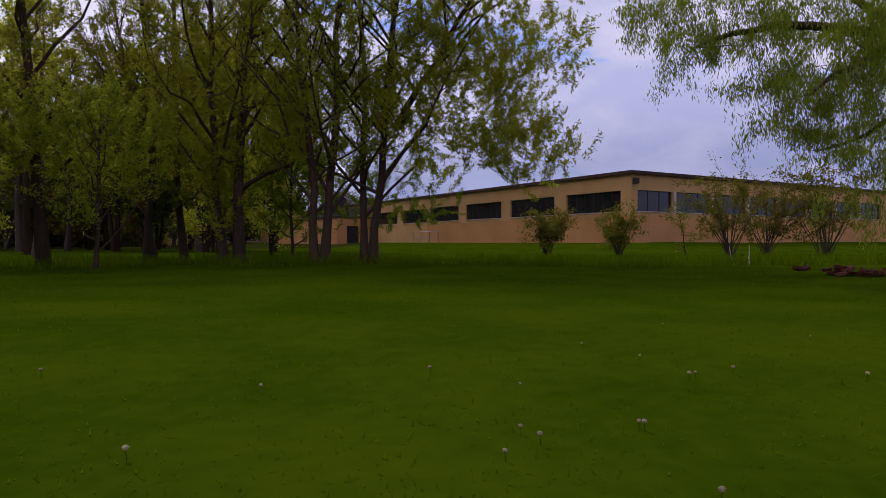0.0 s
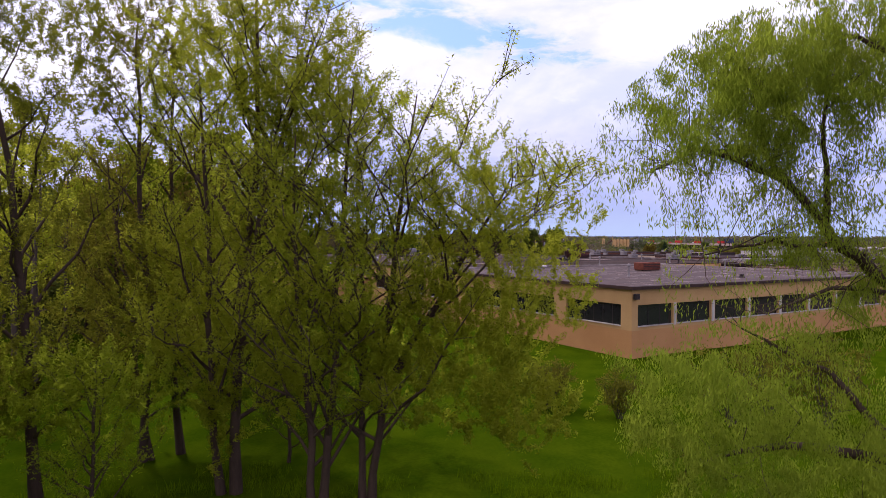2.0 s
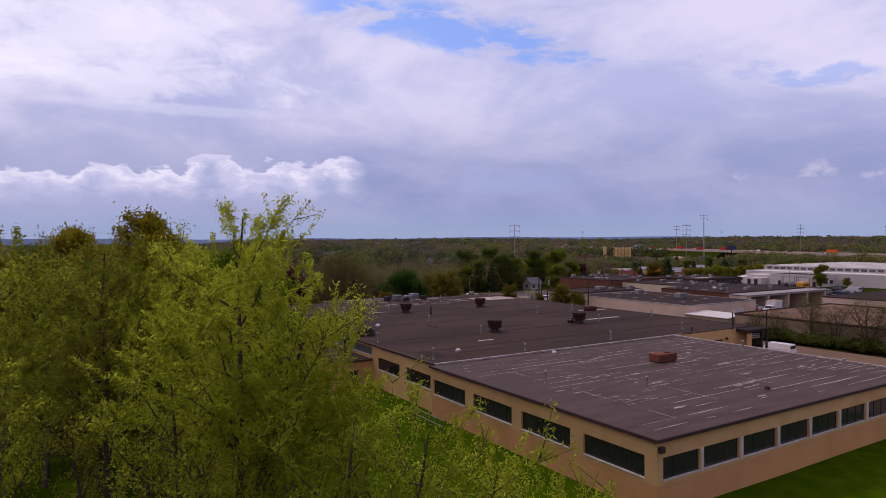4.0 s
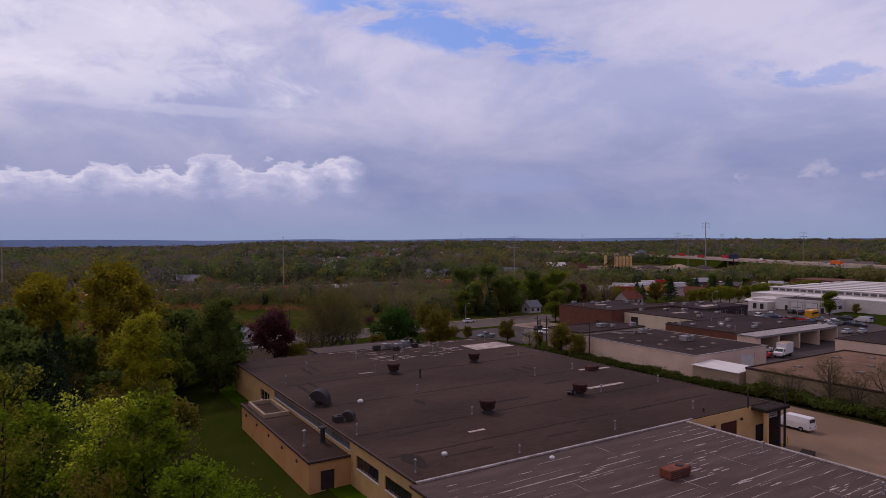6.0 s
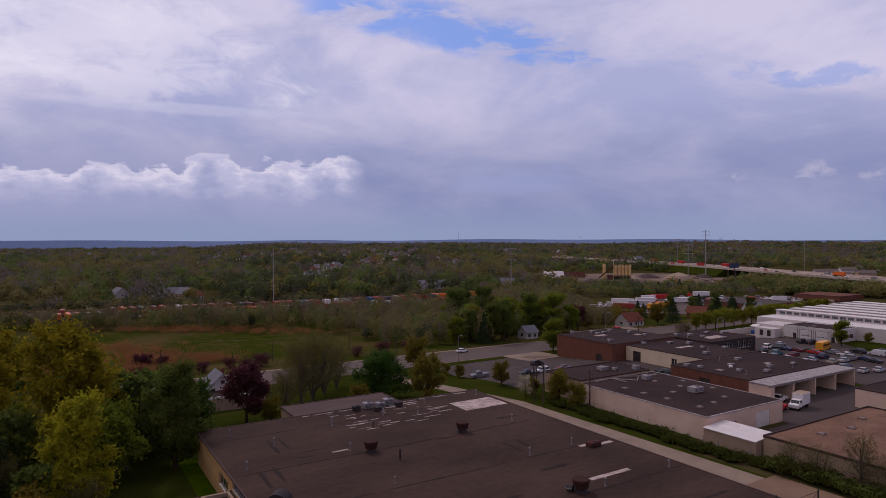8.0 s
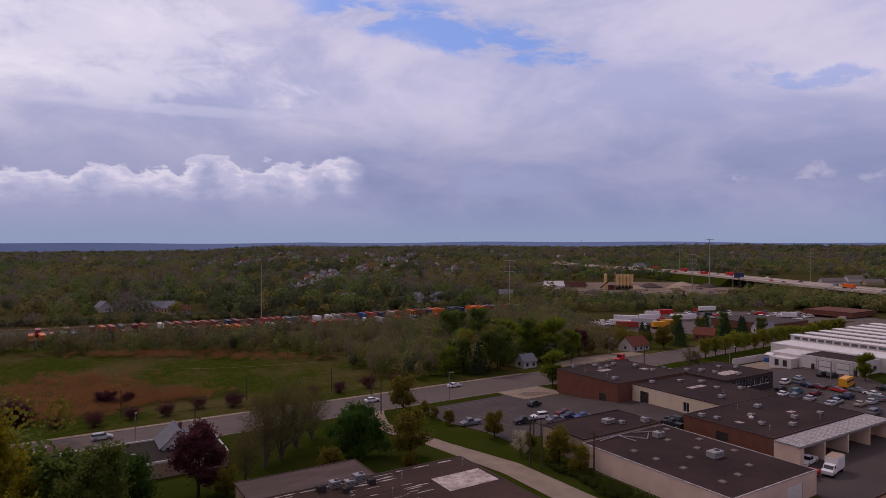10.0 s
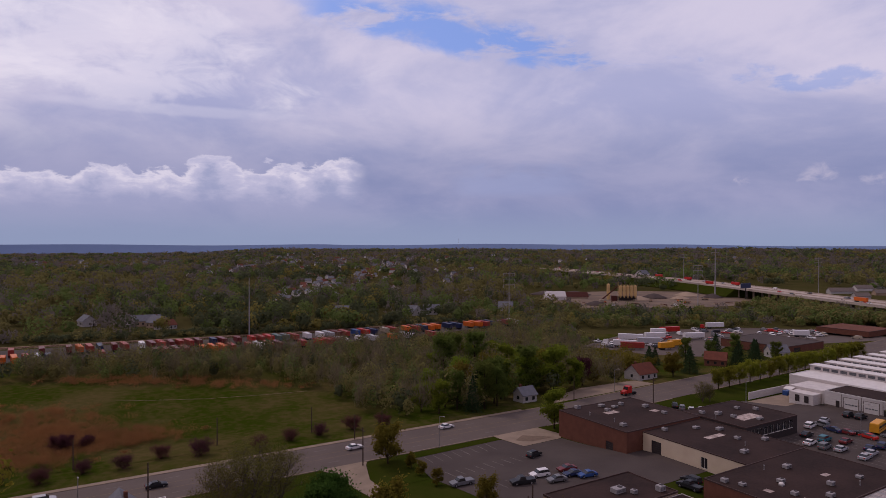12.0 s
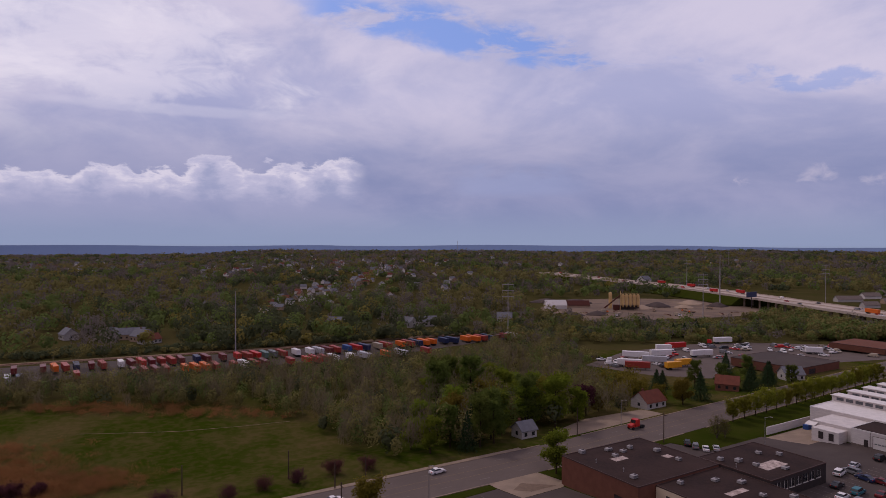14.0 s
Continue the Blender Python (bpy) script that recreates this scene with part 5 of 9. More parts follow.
def tree_meshes(seed, height, spread, trunk_r, stems, leaf_n, leaf_size, leaf_key, bark_key, first=0.28, limbs=13, twigs=6, lift=0.55, puff=0.42, droop=False, narrow=0.5, clouds=(), rise=0.5, fine=False):
    """Trunk with limbs and twigs, and a crown of single leaves round the twig ends."""
    r = np.random.default_rng(seed)
    wood = Mesh()
    ends = []
    for bx, by, tx, ty, h, *low in stems:
        pts = path_between(r, (bx, by, low[0] if low else -0.25), (tx, ty, h), 9, 0.05 * h * 0.35)
        hs = np.linspace(0, 1, 10)
        rad = trunk_r * (h / height) * (1 - hs) ** 0.75 + 0.02
        rad[0] *= 1.35
        for k in range(9):
            wood.tube(pts[k], pts[k + 1], rad[k], rad[k + 1], 7, False)
        for j in range(limbs):
            f = first + (0.97 - first) * (j + r.uniform(0, 0.9)) / limbs
            k = min(int(f * 9), 8)
            p = pts[k] + (pts[k + 1] - pts[k]) * (f * 9 - k)
            az = j * 2.4 + r.uniform(-0.6, 0.6)
            reach = spread * (narrow + (1 - narrow) * (1 - f)) * r.uniform(0.65, 1.1) * (1 if f < 0.9 else 0.6)
            up = reach * lift * r.uniform(0.5, 1.5) * (1.0 + f)
            q = p + np.array([math.cos(az) * reach, math.sin(az) * reach, up])
            q[2] = min(q[2], h * (1.02))
            limb = path_between(r, p, q, 5, reach * 0.10)
            lr = rad[k] * 0.5
            for i in range(5):
                wood.tube(limb[i], limb[i + 1], lr * (1 - i / 5.5), lr * (1 - (i + 1) / 5.5), 5, False)
            for m in range(twigs):
                s = r.uniform(0.3, 1.0)
                i = min(int(s * 5), 4)
                a = limb[i] + (limb[i + 1] - limb[i]) * (s * 5 - i)
                d = r.normal(size=3) * np.array([1, 1, 0.6]) + np.array([0, 0, rise if not droop else -0.9]) + 0.4 * (q - p) / (np.linalg.norm(q - p) + 1e-6)
                d /= np.linalg.norm(d)
                b = a + d * reach * r.uniform(0.16, 0.34)
                wood.tube(a, b, lr * 0.22 + 0.008, 0.006, 4, False)
                ends.append((a, b))
            ends.append((limb[3], q))
        ends.append((pts[7], pts[9]))
    full = len(ends)
    ends += sprays(r, clouds)
    e = np.array(ends)
    pick = r.integers(0, full, leaf_n)
    if len(e) > full:
        more = np.repeat(np.arange(full, len(e)), 92 if fine else 52)
        pick = np.concatenate([pick, more])
        leaf_n = len(pick)
    s = r.uniform(0.1, 1.08, (leaf_n, 1))
    c = e[pick, 0] * (1 - s) + e[pick, 1] * s
    loose = np.where(pick < full, puff, 0.075)[:, None]
    c = c + r.normal(size=(leaf_n, 3)) * loose * r.uniform(0.3, 1.0, (leaf_n, 1))
    if droop:
        c[:, 2] -= r.exponential(0.45, leaf_n)
    c[:, 2] = np.maximum(c[:, 2], 0.4)
    shape = leaves(c, leaf_size * 1.5, leaf_size * 0.75, r, 0.6, droop)
    crown = tris("crown", shape[:, :3] * np.float32(1), M[leaf_key]) if fine else quads("crown", shape, M[leaf_key])
    return wood.mesh("trunk", M[bark_key], True), crown


def tree(meshes, at, label, group="", turn=0.0, scale=1.0, name="tree", category="tree"):
    z = float(lie(at[0], at[1]))
    t = thing(name, (at[0], at[1], z), label, category, group, turn, scale)
    part("trunk", meshes[0], None, t)
    part("crown", meshes[1], None, t)
    return t


# the clump on the lawn that the flight begins before: forked maples and straight stems
FRONT = [
    # place, height, spread, radius, stems, leaves, leafy clouds, label
    ((-12.9, 20.3), 17.0, 3.6, 0.27, [(0, 0, -1.9, 0.5, 17.0)], 8000, [(-12.8, 21.0, 7.0, 3.0, 2.6, 4.4, 230), (-14.6, 19.0, 4.2, 2.6, 2.0, 2.0, 110), (-13.8, 22.0, 14.0, 2.6, 2.2, 2.4, 110), (-13.2, 21.6, 16.2, 2.6, 2.0, 2.0, 150)], "leaning tall young-leaved tree at the edge of the wood"),
    ((-11.8, 25.0), 18.0, 3.6, 0.22, [(0, 0, -0.3, 0.3, 18.0), (0.3, 0.2, -1.9, 1.0, 12.0)], 8500, [(-12.0, 25.4, 6.0, 3.2, 2.4, 4.2, 230), (-12.0, 25.4, 14.2, 2.4, 2.2, 2.6, 110), (-11.6, 25.4, 16.8, 2.4, 2.0, 1.6, 110)], "slender forked tree at the edge of the wood"),
    ((-10.7, 26.0), 16.5, 3.4, 0.22, [(0, 0, -0.8, 0.4, 16.5)], 6500, [(-9.6, 25.8, 5.8, 3.0, 2.4, 3.8, 230), (-10.0, 26.5, 13.4, 2.4, 2.2, 2.4, 110), (-9.8, 26.0, 15.8, 2.2, 2.0, 1.6, 90)], "slender leaning tree at the edge of the wood"),
    ((-7.6, 21.9), 19.6, 4.4, 0.28, [(0, 0, -0.9, 0.2, 14.5), (0.45, 0.1, 1.2, 0.3, 19.0), (0.5, 0.15, 3.2, 0.3, 16.0, 6.5)], 22000, [(-6.2, 22.0, 14.8, 3.3, 2.5, 2.8, 330), (-4.6, 22.0, 13.4, 2.2, 1.8, 1.5, 170), (-3.7, 22.0, 12.4, 1.6, 1.4, 1.0, 80), (-6.3, 22.1, 17.5, 1.5, 1.4, 1.3, 70), (-7.4, 22.4, 6.3, 2.8, 2.3, 4.3, 300), (-7.55, 21.7, 2.6, 0.55, 0.5, 2.2, 46)], "tallest twin-stemmed tree of the clump, in young leaf"),
    ((-3.95, 19.9), 13.5, 4.0, 0.21, [(-0.12, 0, -0.75, 0.2, 12.0), (0.12, 0.1, 1.0, 0.6, 13.5)], 12000, [(-3.0, 20.4, 8.3, 3.0, 2.6, 3.4, 420), (-3.4, 20.4, 4.6, 2.6, 1.8, 1.9, 170)], "forked maple with dark slanting stems, in young leaf"),
    ((-2.45, 20.8), 13.8, 5.4, 0.21, [(-0.2, 0, -0.5, 0.5, 11.5), (0.1, -0.1, 1.5, 0.0, 13.4), (0.9, 0.0, 4.6, 0.3, 10.8, 4.4)], 20000, [(2.0, 20.7, 8.2, 3.0, 2.4, 3.4, 540), (0.2, 20.6, 10.0, 2.4, 2.2, 2.9, 150), (0.6, 20.4, 5.0, 3.0, 2.0, 2.2, 270), (2.4, 19.6, 3.3, 2.0, 1.2, 1.2, 90)], "forked maple with spreading crown, in young leaf"),
    ((-10.3, 18.6), 5.2, 1.8, 0.09, [(0, 0, 0.1, 0.2, 5.2)], 3600, [(-10.6, 19.4, 3.6, 2.4, 1.5, 1.5, 100), (-13.0, 18.6, 4.0, 2.0, 1.4, 1.6, 60)], "bushy understorey tree at the edge of the wood"),
    ((-6.1, 25.0), 6.0, 1.8, 0.08, [(0, 0, 0.1, 0.1, 6.0)], 3200, [(-6.1, 25.0, 3.6, 1.5, 1.3, 2.0, 70), (-7.0, 27.2, 3.0, 5.0, 1.3, 2.2, 170), (-1.6, 25.5, 2.6, 2.6, 1.2, 1.8, 60)], "thin sapling in fresh green leaf"),
]
for i, (p, h, sp, tr, stems, n, clouds, label) in enumerate(FRONT):
    o = np.array(W(*p))
    stems = [(*(np.array(Wn(s[0] + p[0], s[1] + p[1])) - o), *(np.array(Wn(s[2] + p[0], s[3] + p[1])) - o), *s[4:]) for s in stems]
    clouds = [(*(np.array(W(c[0], c[1])) - o), *c[2:6], int(c[6] * (1.2 if c[2] < 7 else 0.6 if c[2] < 12 else 0.9))) for c in clouds]
    meshes = tree_meshes(100 + i, h, sp, tr * 0.62, stems, int(n * 1.7), 0.092, ("leaf", "leaf", "leaf_young", "leaf_young", "leaf_young", "leaf_young", "leaf_young", "leaf_fresh")[i], "bark_wood", first=0.12, limbs=20, twigs=9, lift=0.8, puff=0.16, narrow=0.6, clouds=clouds, rise=0.9, fine=True)
    tree(meshes, W(*p), label, "lawn trees")


def willow():
    r = np.random.default_rng(44)
    wood = Mesh()
    ends = []
    base = np.array([11.4, 11.6, -0.2])
    limbs = [
        # one list of points a limb: metres right, ahead, up
        ([(11.4, 11.6, -0.2), (11.2, 11.6, 2.4), (10.7, 11.8, 4.2)], 0.42, 0.33),
        ([(10.7, 11.8, 4.2), (8.6, 12.1, 4.7), (6.4, 12.3, 4.9), (4.9, 12.4, 4.5)], 0.16, 0.03),
        ([(10.7, 11.8, 4.2), (9.8, 12.1, 6.1), (8.5, 12.3, 7.9), (7.2, 12.4, 9.0), (6.6, 12.5, 9.8), (6.1, 12.5, 10.4), (5.9, 12.6, 11.6)], 0.17, 0.03),
        ([(6.6, 12.5, 9.8), (5.6, 12.5, 10.3), (4.6, 12.4, 10.5), (3.9, 12.3, 10.1)], 0.07, 0.02),
        ([(7.6, 12.4, 8.7), (6.2, 12.4, 8.8), (4.9, 12.4, 8.5)], 0.05, 0.015),
        ([(8.6, 12.3, 7.8), (7.2, 12.2, 7.9), (6.0, 12.2, 7.4)], 0.06, 0.015),
        ([(7.2, 12.4, 9.0), (7.2, 12.5, 10.6), (7.4, 12.5, 12.0)], 0.07, 0.02),
        ([(10.4, 12.8, 10.6), (8.8, 12.6, 12.4), (7.4, 12.4, 12.7)], 0.10, 0.03),
        ([(10.4, 12.8, 10.6), (9.6, 12.3, 13.0), (9.0, 12.2, 13.4)], 0.09, 0.03),
        ([(6.9, 12.7, 11.0), (5.8, 12.8, 12.2), (5.2, 12.9, 11.9)], 0.08, 0.02),
        ([(10.4, 12.8, 10.6), (12.0, 12.2, 12.8), (13.0, 12.0, 14.0)], 0.12, 0.03),
        ([(10.7, 11.8, 4.2), (10.9, 12.4, 7.5), (10.4, 12.8, 10.6), (10.8, 13.0, 14.2)], 0.24, 0.05),
        ([(10.9, 12.4, 7.5), (9.4, 11.6, 9.2), (8.4, 11.2, 11.0)], 0.13, 0.03),
        ([(10.7, 11.8, 4.2), (12.8, 11.4, 6.6), (14.6, 11.0, 9.4)], 0.22, 0.04),
        ([(8.6, 12.1, 4.7), (7.4, 11.2, 3.9), (6.2, 10.8, 3.2)], 0.10, 0.02),
        ([(10.8, 11.7, 3.6), (9.4, 12.6, 3.4), (7.8, 13.3, 2.6)], 0.12, 0.02),
        ([(10.9, 12.4, 7.5), (12.6, 13.4, 9.6), (13.2, 14.0, 12.2)], 0.15, 0.03),
        ([(8.6, 12.1, 4.7), (7.6, 12.9, 6.2), (6.0, 13.2, 7.0)], 0.09, 0.02),
    ]

    def roof_line(p):
        return np.interp(ahead(p[0], p[1])[0], [3.0, 3.9, 5.3, 7.4, 9.5, 12.0], [11.2, 12.0, 13.0, 13.9, 14.4, 14.9])

    for pts, r0, r1 in limbs:
        pts = [np.array((*W(p[0], p[1]), p[2])) for p in pts]
        fine = []
        for p, q in zip(pts, pts[1:]):
            fine += list(path_between(r, p, q, 4, np.linalg.norm(q - p) * 0.06)[:-1])
        fine.append(pts[-1])
        n = len(fine) - 1
        for k in range(n):
            wood.tube(fine[k], fine[k + 1], r0 + (r1 - r0) * k / n, r0 + (r1 - r0) * (k + 1) / n, 7, False)
        if r1 > 0.3:
            continue
        for k in range(1, n + 1):
            for m in range(3):
                d = r.normal(size=3) * np.array([1, 1, 0.7]) + np.array([0, 0, 0.15])
                d /= np.linalg.norm(d)
                a = fine[k]
                b = a + d * r.uniform(0.6, 1.6)
                if b[2] > roof_line(b):
                    continue
                mid = (a + b) / 2 + r.normal(size=3) * 0.12
                if len(ends) % 2:
                    ends.append((a, b))
                    continue
                wood.tube(a, mid, 0.010, 0.006, 4, False)
                wood.tube(mid, b, 0.006, 0.003, 4, False)
                ends.append((a, b))
                for w in range(3):
                    c = b + r.normal(size=3) * 0.4 + np.array([0, 0, -0.3])
                    ends.append((b, c))
    x, y = W(11.4, 11.6)
    full = len(ends)
    ends += sprays(r, [(*W(c[0], c[1]), *c[2:]) for c in (
        (5.4, 12.5, 11.1, 1.7, 1.3, 0.7, 90), (5.2, 12.4, 8.5, 1.1, 0.9, 0.4, 26), (6.8, 12.2, 7.6, 1.2, 1.0, 0.5, 34), (7.8, 12.4, 12.2, 2.0, 1.6, 1.2, 150), (6.6, 12.4, 12.2, 2.2, 1.7, 0.7, 110), (9.4, 12.3, 13.4, 2.0, 1.7, 0.7, 90), (10.2, 12.3, 13.2, 2.2, 1.8, 1.3, 140), (12.4, 12.0, 12.2, 2.4, 2.0, 2.2, 120),
        (5.0, 13.6, 11.8, 1.2, 1.0, 0.7, 60), (6.6, 13.6, 12.8, 1.6, 1.2, 0.8, 90), (8.6, 13.6, 13.2, 1.8, 1.3, 0.9, 90),
        (4.8, 12.3, 5.6, 1.3, 1.3, 1.2, 150), (7.4, 11.8, 4.4, 2.0, 1.8, 1.3, 190), (9.8, 11.8, 4.6, 2.0, 1.8, 1.6, 170), (8.6, 12.4, 2.6, 2.0, 1.6, 1.2, 130), (10.6, 11.0, 2.2, 1.6, 1.4, 1.2, 110), (11.9, 12.0, 8.4, 1.6, 1.8, 2.2, 70))], -0.25)
    e = np.array(ends)
    pick = np.concatenate([np.repeat(np.arange(0, full, 2), 84), np.repeat(np.arange(full, len(e), 2), 235)])
    n = len(pick)
    s = r.uniform(0.1, 1.1, (n, 1))
    c = e[pick, 0] * (1 - s) + e[pick, 1] * s + r.normal(size=(n, 3)) * 0.085
    c[:, 2] -= r.exponential(0.05, n)
    top = np.interp(ahead(c[:, 0], c[:, 1])[0], [3.0, 3.9, 5.3, 7.4, 9.5, 12.0], [11.3, 12.1, 13.1, 14.0, 14.5, 15.0])
    side = ahead(c[:, 0], c[:, 1])[0]
    bare = ((side < 5.8) & (c[:, 2] > 7.2) & (c[:, 2] < 9.0)) | ((side < 7.4) & (c[:, 2] > 7.2) & (c[:, 2] < 8.3))
    c = c[(c[:, 2] < top) & (~bare | (r.random(n) < 0.14))]
    o = np.array([x, y, 0])
    crown = tris("crown", leaves(c - o, 0.105, 0.040, r, 0.2, True)[:, :3], M["leaf_willow"])
    wood.v = [(p[0] - x, p[1] - y, p[2]) for p in wood.v]
    t = thing("tree", (x, y, 0), "broad willow with drooping twigs beside the lawn", "tree")
    part("trunk", wood.mesh("trunk", M["bark_wood"], True), None, t)
    part("crown", crown, None, t)


willow()

# woods to the left of the lawn and the works
WOOD = [
    tree_meshes(201, 17, 3.6, 0.22, [(0, 0, 0.4, 0.2, 17)], 5200, 0.165, "leaf", "bark", limbs=18, twigs=8, puff=0.4, rise=0.9),
    tree_meshes(202, 15, 3.2, 0.18, [(0, 0, -0.5, 0.3, 15), (0.2, 0.1, 1.2, -0.6, 11)], 5200, 0.165, "leaf_olive", "bark", limbs=11, twigs=6, puff=0.55),
    tree_meshes(203, 19, 3.8, 0.24, [(0, 0, 0.3, -0.5, 19)], 6500, 0.155, "leaf_young", "bark_grey", limbs=15, twigs=6, puff=0.5),
    tree_meshes(204, 9, 3.0, 0.10, [(0, 0, 0.2, 0.1, 9), (0.1, 0, -0.8, 0.5, 7)], 7000, 0.15, "leaf_young", "bark", limbs=9, twigs=6, puff=0.5, first=0.12),
]
r_wood = np.random.default_rng(12)
placed = []
tries = 0
while len(placed) < 21 and tries < 4000:
    tries += 1
    x, y = r_wood.uniform(-52, -7), r_wood.uniform(23.5, 58)
    if x > -9 - 0.30 * (y - 24) + (4 if y < 34 else 0) or x < -0.78 * y - 8:
        continue
    if y < 30 and x > -13:
        continue
    if any((x - p) ** 2 + (y - q) ** 2 < 10 for p, q in placed):
        continue
    placed.append((x, y))
    k = int(r_wood.choice(4, p=(0.34, 0.26, 0.2, 0.2)))
    tree(WOOD[k], W(x, y), ("green-leaved woodland tree in spring", "olive-leaved woodland tree in spring", "tall pale-barked woodland tree in young leaf", "low bushy understorey tree")[k], "woodland trees",
         r_wood.uniform(0, 360), r_wood.uniform(0.85, 1.05) * (0.82 if y < 33 else 1.0))

# single trees round the works and along the street
YELLOW = tree_meshes(301, 16, 6.4, 0.28, [(0, 0, 0.2, 0.2, 16)], 19000, 0.32, "leaf_yellow", "bark", limbs=24, twigs=7, puff=0.8, narrow=0.3, first=0.1)
ROUND = tree_meshes(302, 10.0, 6.2, 0.3, [(0, 0, 0.1, 0.1, 9.6)], 15000, 0.36, "leaf_green", "bark", limbs=22, twigs=7, puff=0.9, narrow=0.62, first=0.03, lift=0.3)
TALL = tree_meshes(312, 16, 5.0, 0.3, [(0, 0, 0.2, 0.2, 16)], 15000, 0.34, "leaf_dark", "bark", limbs=24, twigs=7, puff=0.8, narrow=0.45, first=0.06)
DARK = tree_meshes(303, 14, 5.0, 0.26, [(0, 0, 0.1, 0.1, 14)], 5600, 0.46, "leaf_dark", "bark", limbs=16, twigs=6, puff=0.7, first=0.15)
MAROON = tree_meshes(304, 9, 4.6, 0.22, [(0, 0, 0.1, 0.1, 9)], 10500, 0.33, "leaf_maroon", "bark", limbs=14, twigs=6, puff=0.7, narrow=0.5, first=0.15, lift=0.4)
PLUM = tree_meshes(305, 4.4, 2.9, 0.09, [(0, 0, 0.05, 0.05, 4.4), (0.3, 0.2, 1.2, 0.8, 3.6)], 8200, 0.27, "leaf_maroon", "bark", limbs=14, twigs=6, puff=0.62, first=0.05, lift=0.4, narrow=0.85)
PLUM_THIN = tree_meshes(314, 4.4, 3.2, 0.09, [(0, 0, 0.05, 0.05, 4.4), (0.3, 0.2, 1.2, 0.8, 3.6), (-0.3, 0.1, -1.3, 0.6, 3.4)], 3600, 0.22, "leaf_maroon", "bark", limbs=16, twigs=8, puff=0.8, first=0.05, lift=0.5, narrow=0.85)
BARE = tree_meshes(306, 11, 5.0, 0.2, [(0, 0, 0.5, 0.3, 11), (0.2, 0.2, -2.4, 1.3, 9), (-0.2, 0.1, 2.2, -1.4, 9.5)], 8000, 0.15, "leaf_bare", "bark_grey", limbs=18, twigs=9, puff=0.8, first=0.15)
TWIGGY = tree_meshes(313, 11, 4.6, 0.2, [(0, 0, 0.5, 0.3, 11), (0.2, 0.2, -2.4, 1.3, 9), (-0.2, 0.1, 2.2, -1.4, 9.5)], 4200, 0.15, "leaf_bare", "bark_grey", limbs=18, twigs=9, puff=0.8, first=0.15)
GREEN = tree_meshes(307, 10, 4.0, 0.2, [(0, 0, 0.2, 0.2, 10)], 5400, 0.42, "leaf_mid", "bark", limbs=14, twigs=6, puff=0.7, first=0.16)
OLIVE = tree_meshes(308, 7, 3.4, 0.14, [(0, 0, 0.2, 0.2, 7), (0.1, 0, -0.8, 0.4, 6)], 4200, 0.33, "leaf_olive", "bark", limbs=10, twigs=6, puff=0.6, first=0.1)
WHITE = tree_meshes(309, 6, 2.8, 0.12, [(0, 0, 0.2, 0.2, 6)], 2600, 0.18, "blossom", "bark", limbs=10, twigs=5, puff=0.5, first=0.12)
ROW = tree_meshes(310, 6.2, 2.6, 0.14, [(0, 0, 0.1, 0.1, 6.2)], 4200, 0.26, "leaf_shrub", "bark", limbs=11, twigs=5, puff=0.6, first=0.3, lift=0.3, narrow=0.7)


# trees out of sight to the left, added so that the lawn is shaded
for i, p in enumerate(((-15.5, 12.0), (-18.5, 17.0), (-20.5, 10.0), (-17.5, 5.0))):
    tree(TALL, W(*p), "unseen full-crowned tree added to shade the lawn", "woodland trees", 70 * i, 0.95)


def conifer_meshes(seed, h, rad):
    r = np.random.default_rng(seed)
    wood = Mesh().tube((0, 0, -0.3), (0, 0, h), 0.22, 0.02, 7, False)
    n = 4600
    f = r.beta(1.1, 1.5, n)
    z = 0.6 + f * (h - 0.6)
    tier = 0.75 + 0.25 * np.cos(z * 5.5)
    rr = rad * (1 - f) ** 0.85 * tier * np.sqrt(r.uniform(0.15, 1, n))
    w = r.uniform(0, math.tau, n)
    lobes = 1 + 0.25 * np.cos(w * 5 + z * 2)
    c = np.stack([rr * lobes * np.cos(w), rr * lobes * np.sin(w), z - rr * 0.22], 1)
    crown = quads("crown", leaves(c, 0.5, 0.2, r, 0.8), M["needles"])
    return wood.mesh("trunk", M["bark"], True), crown


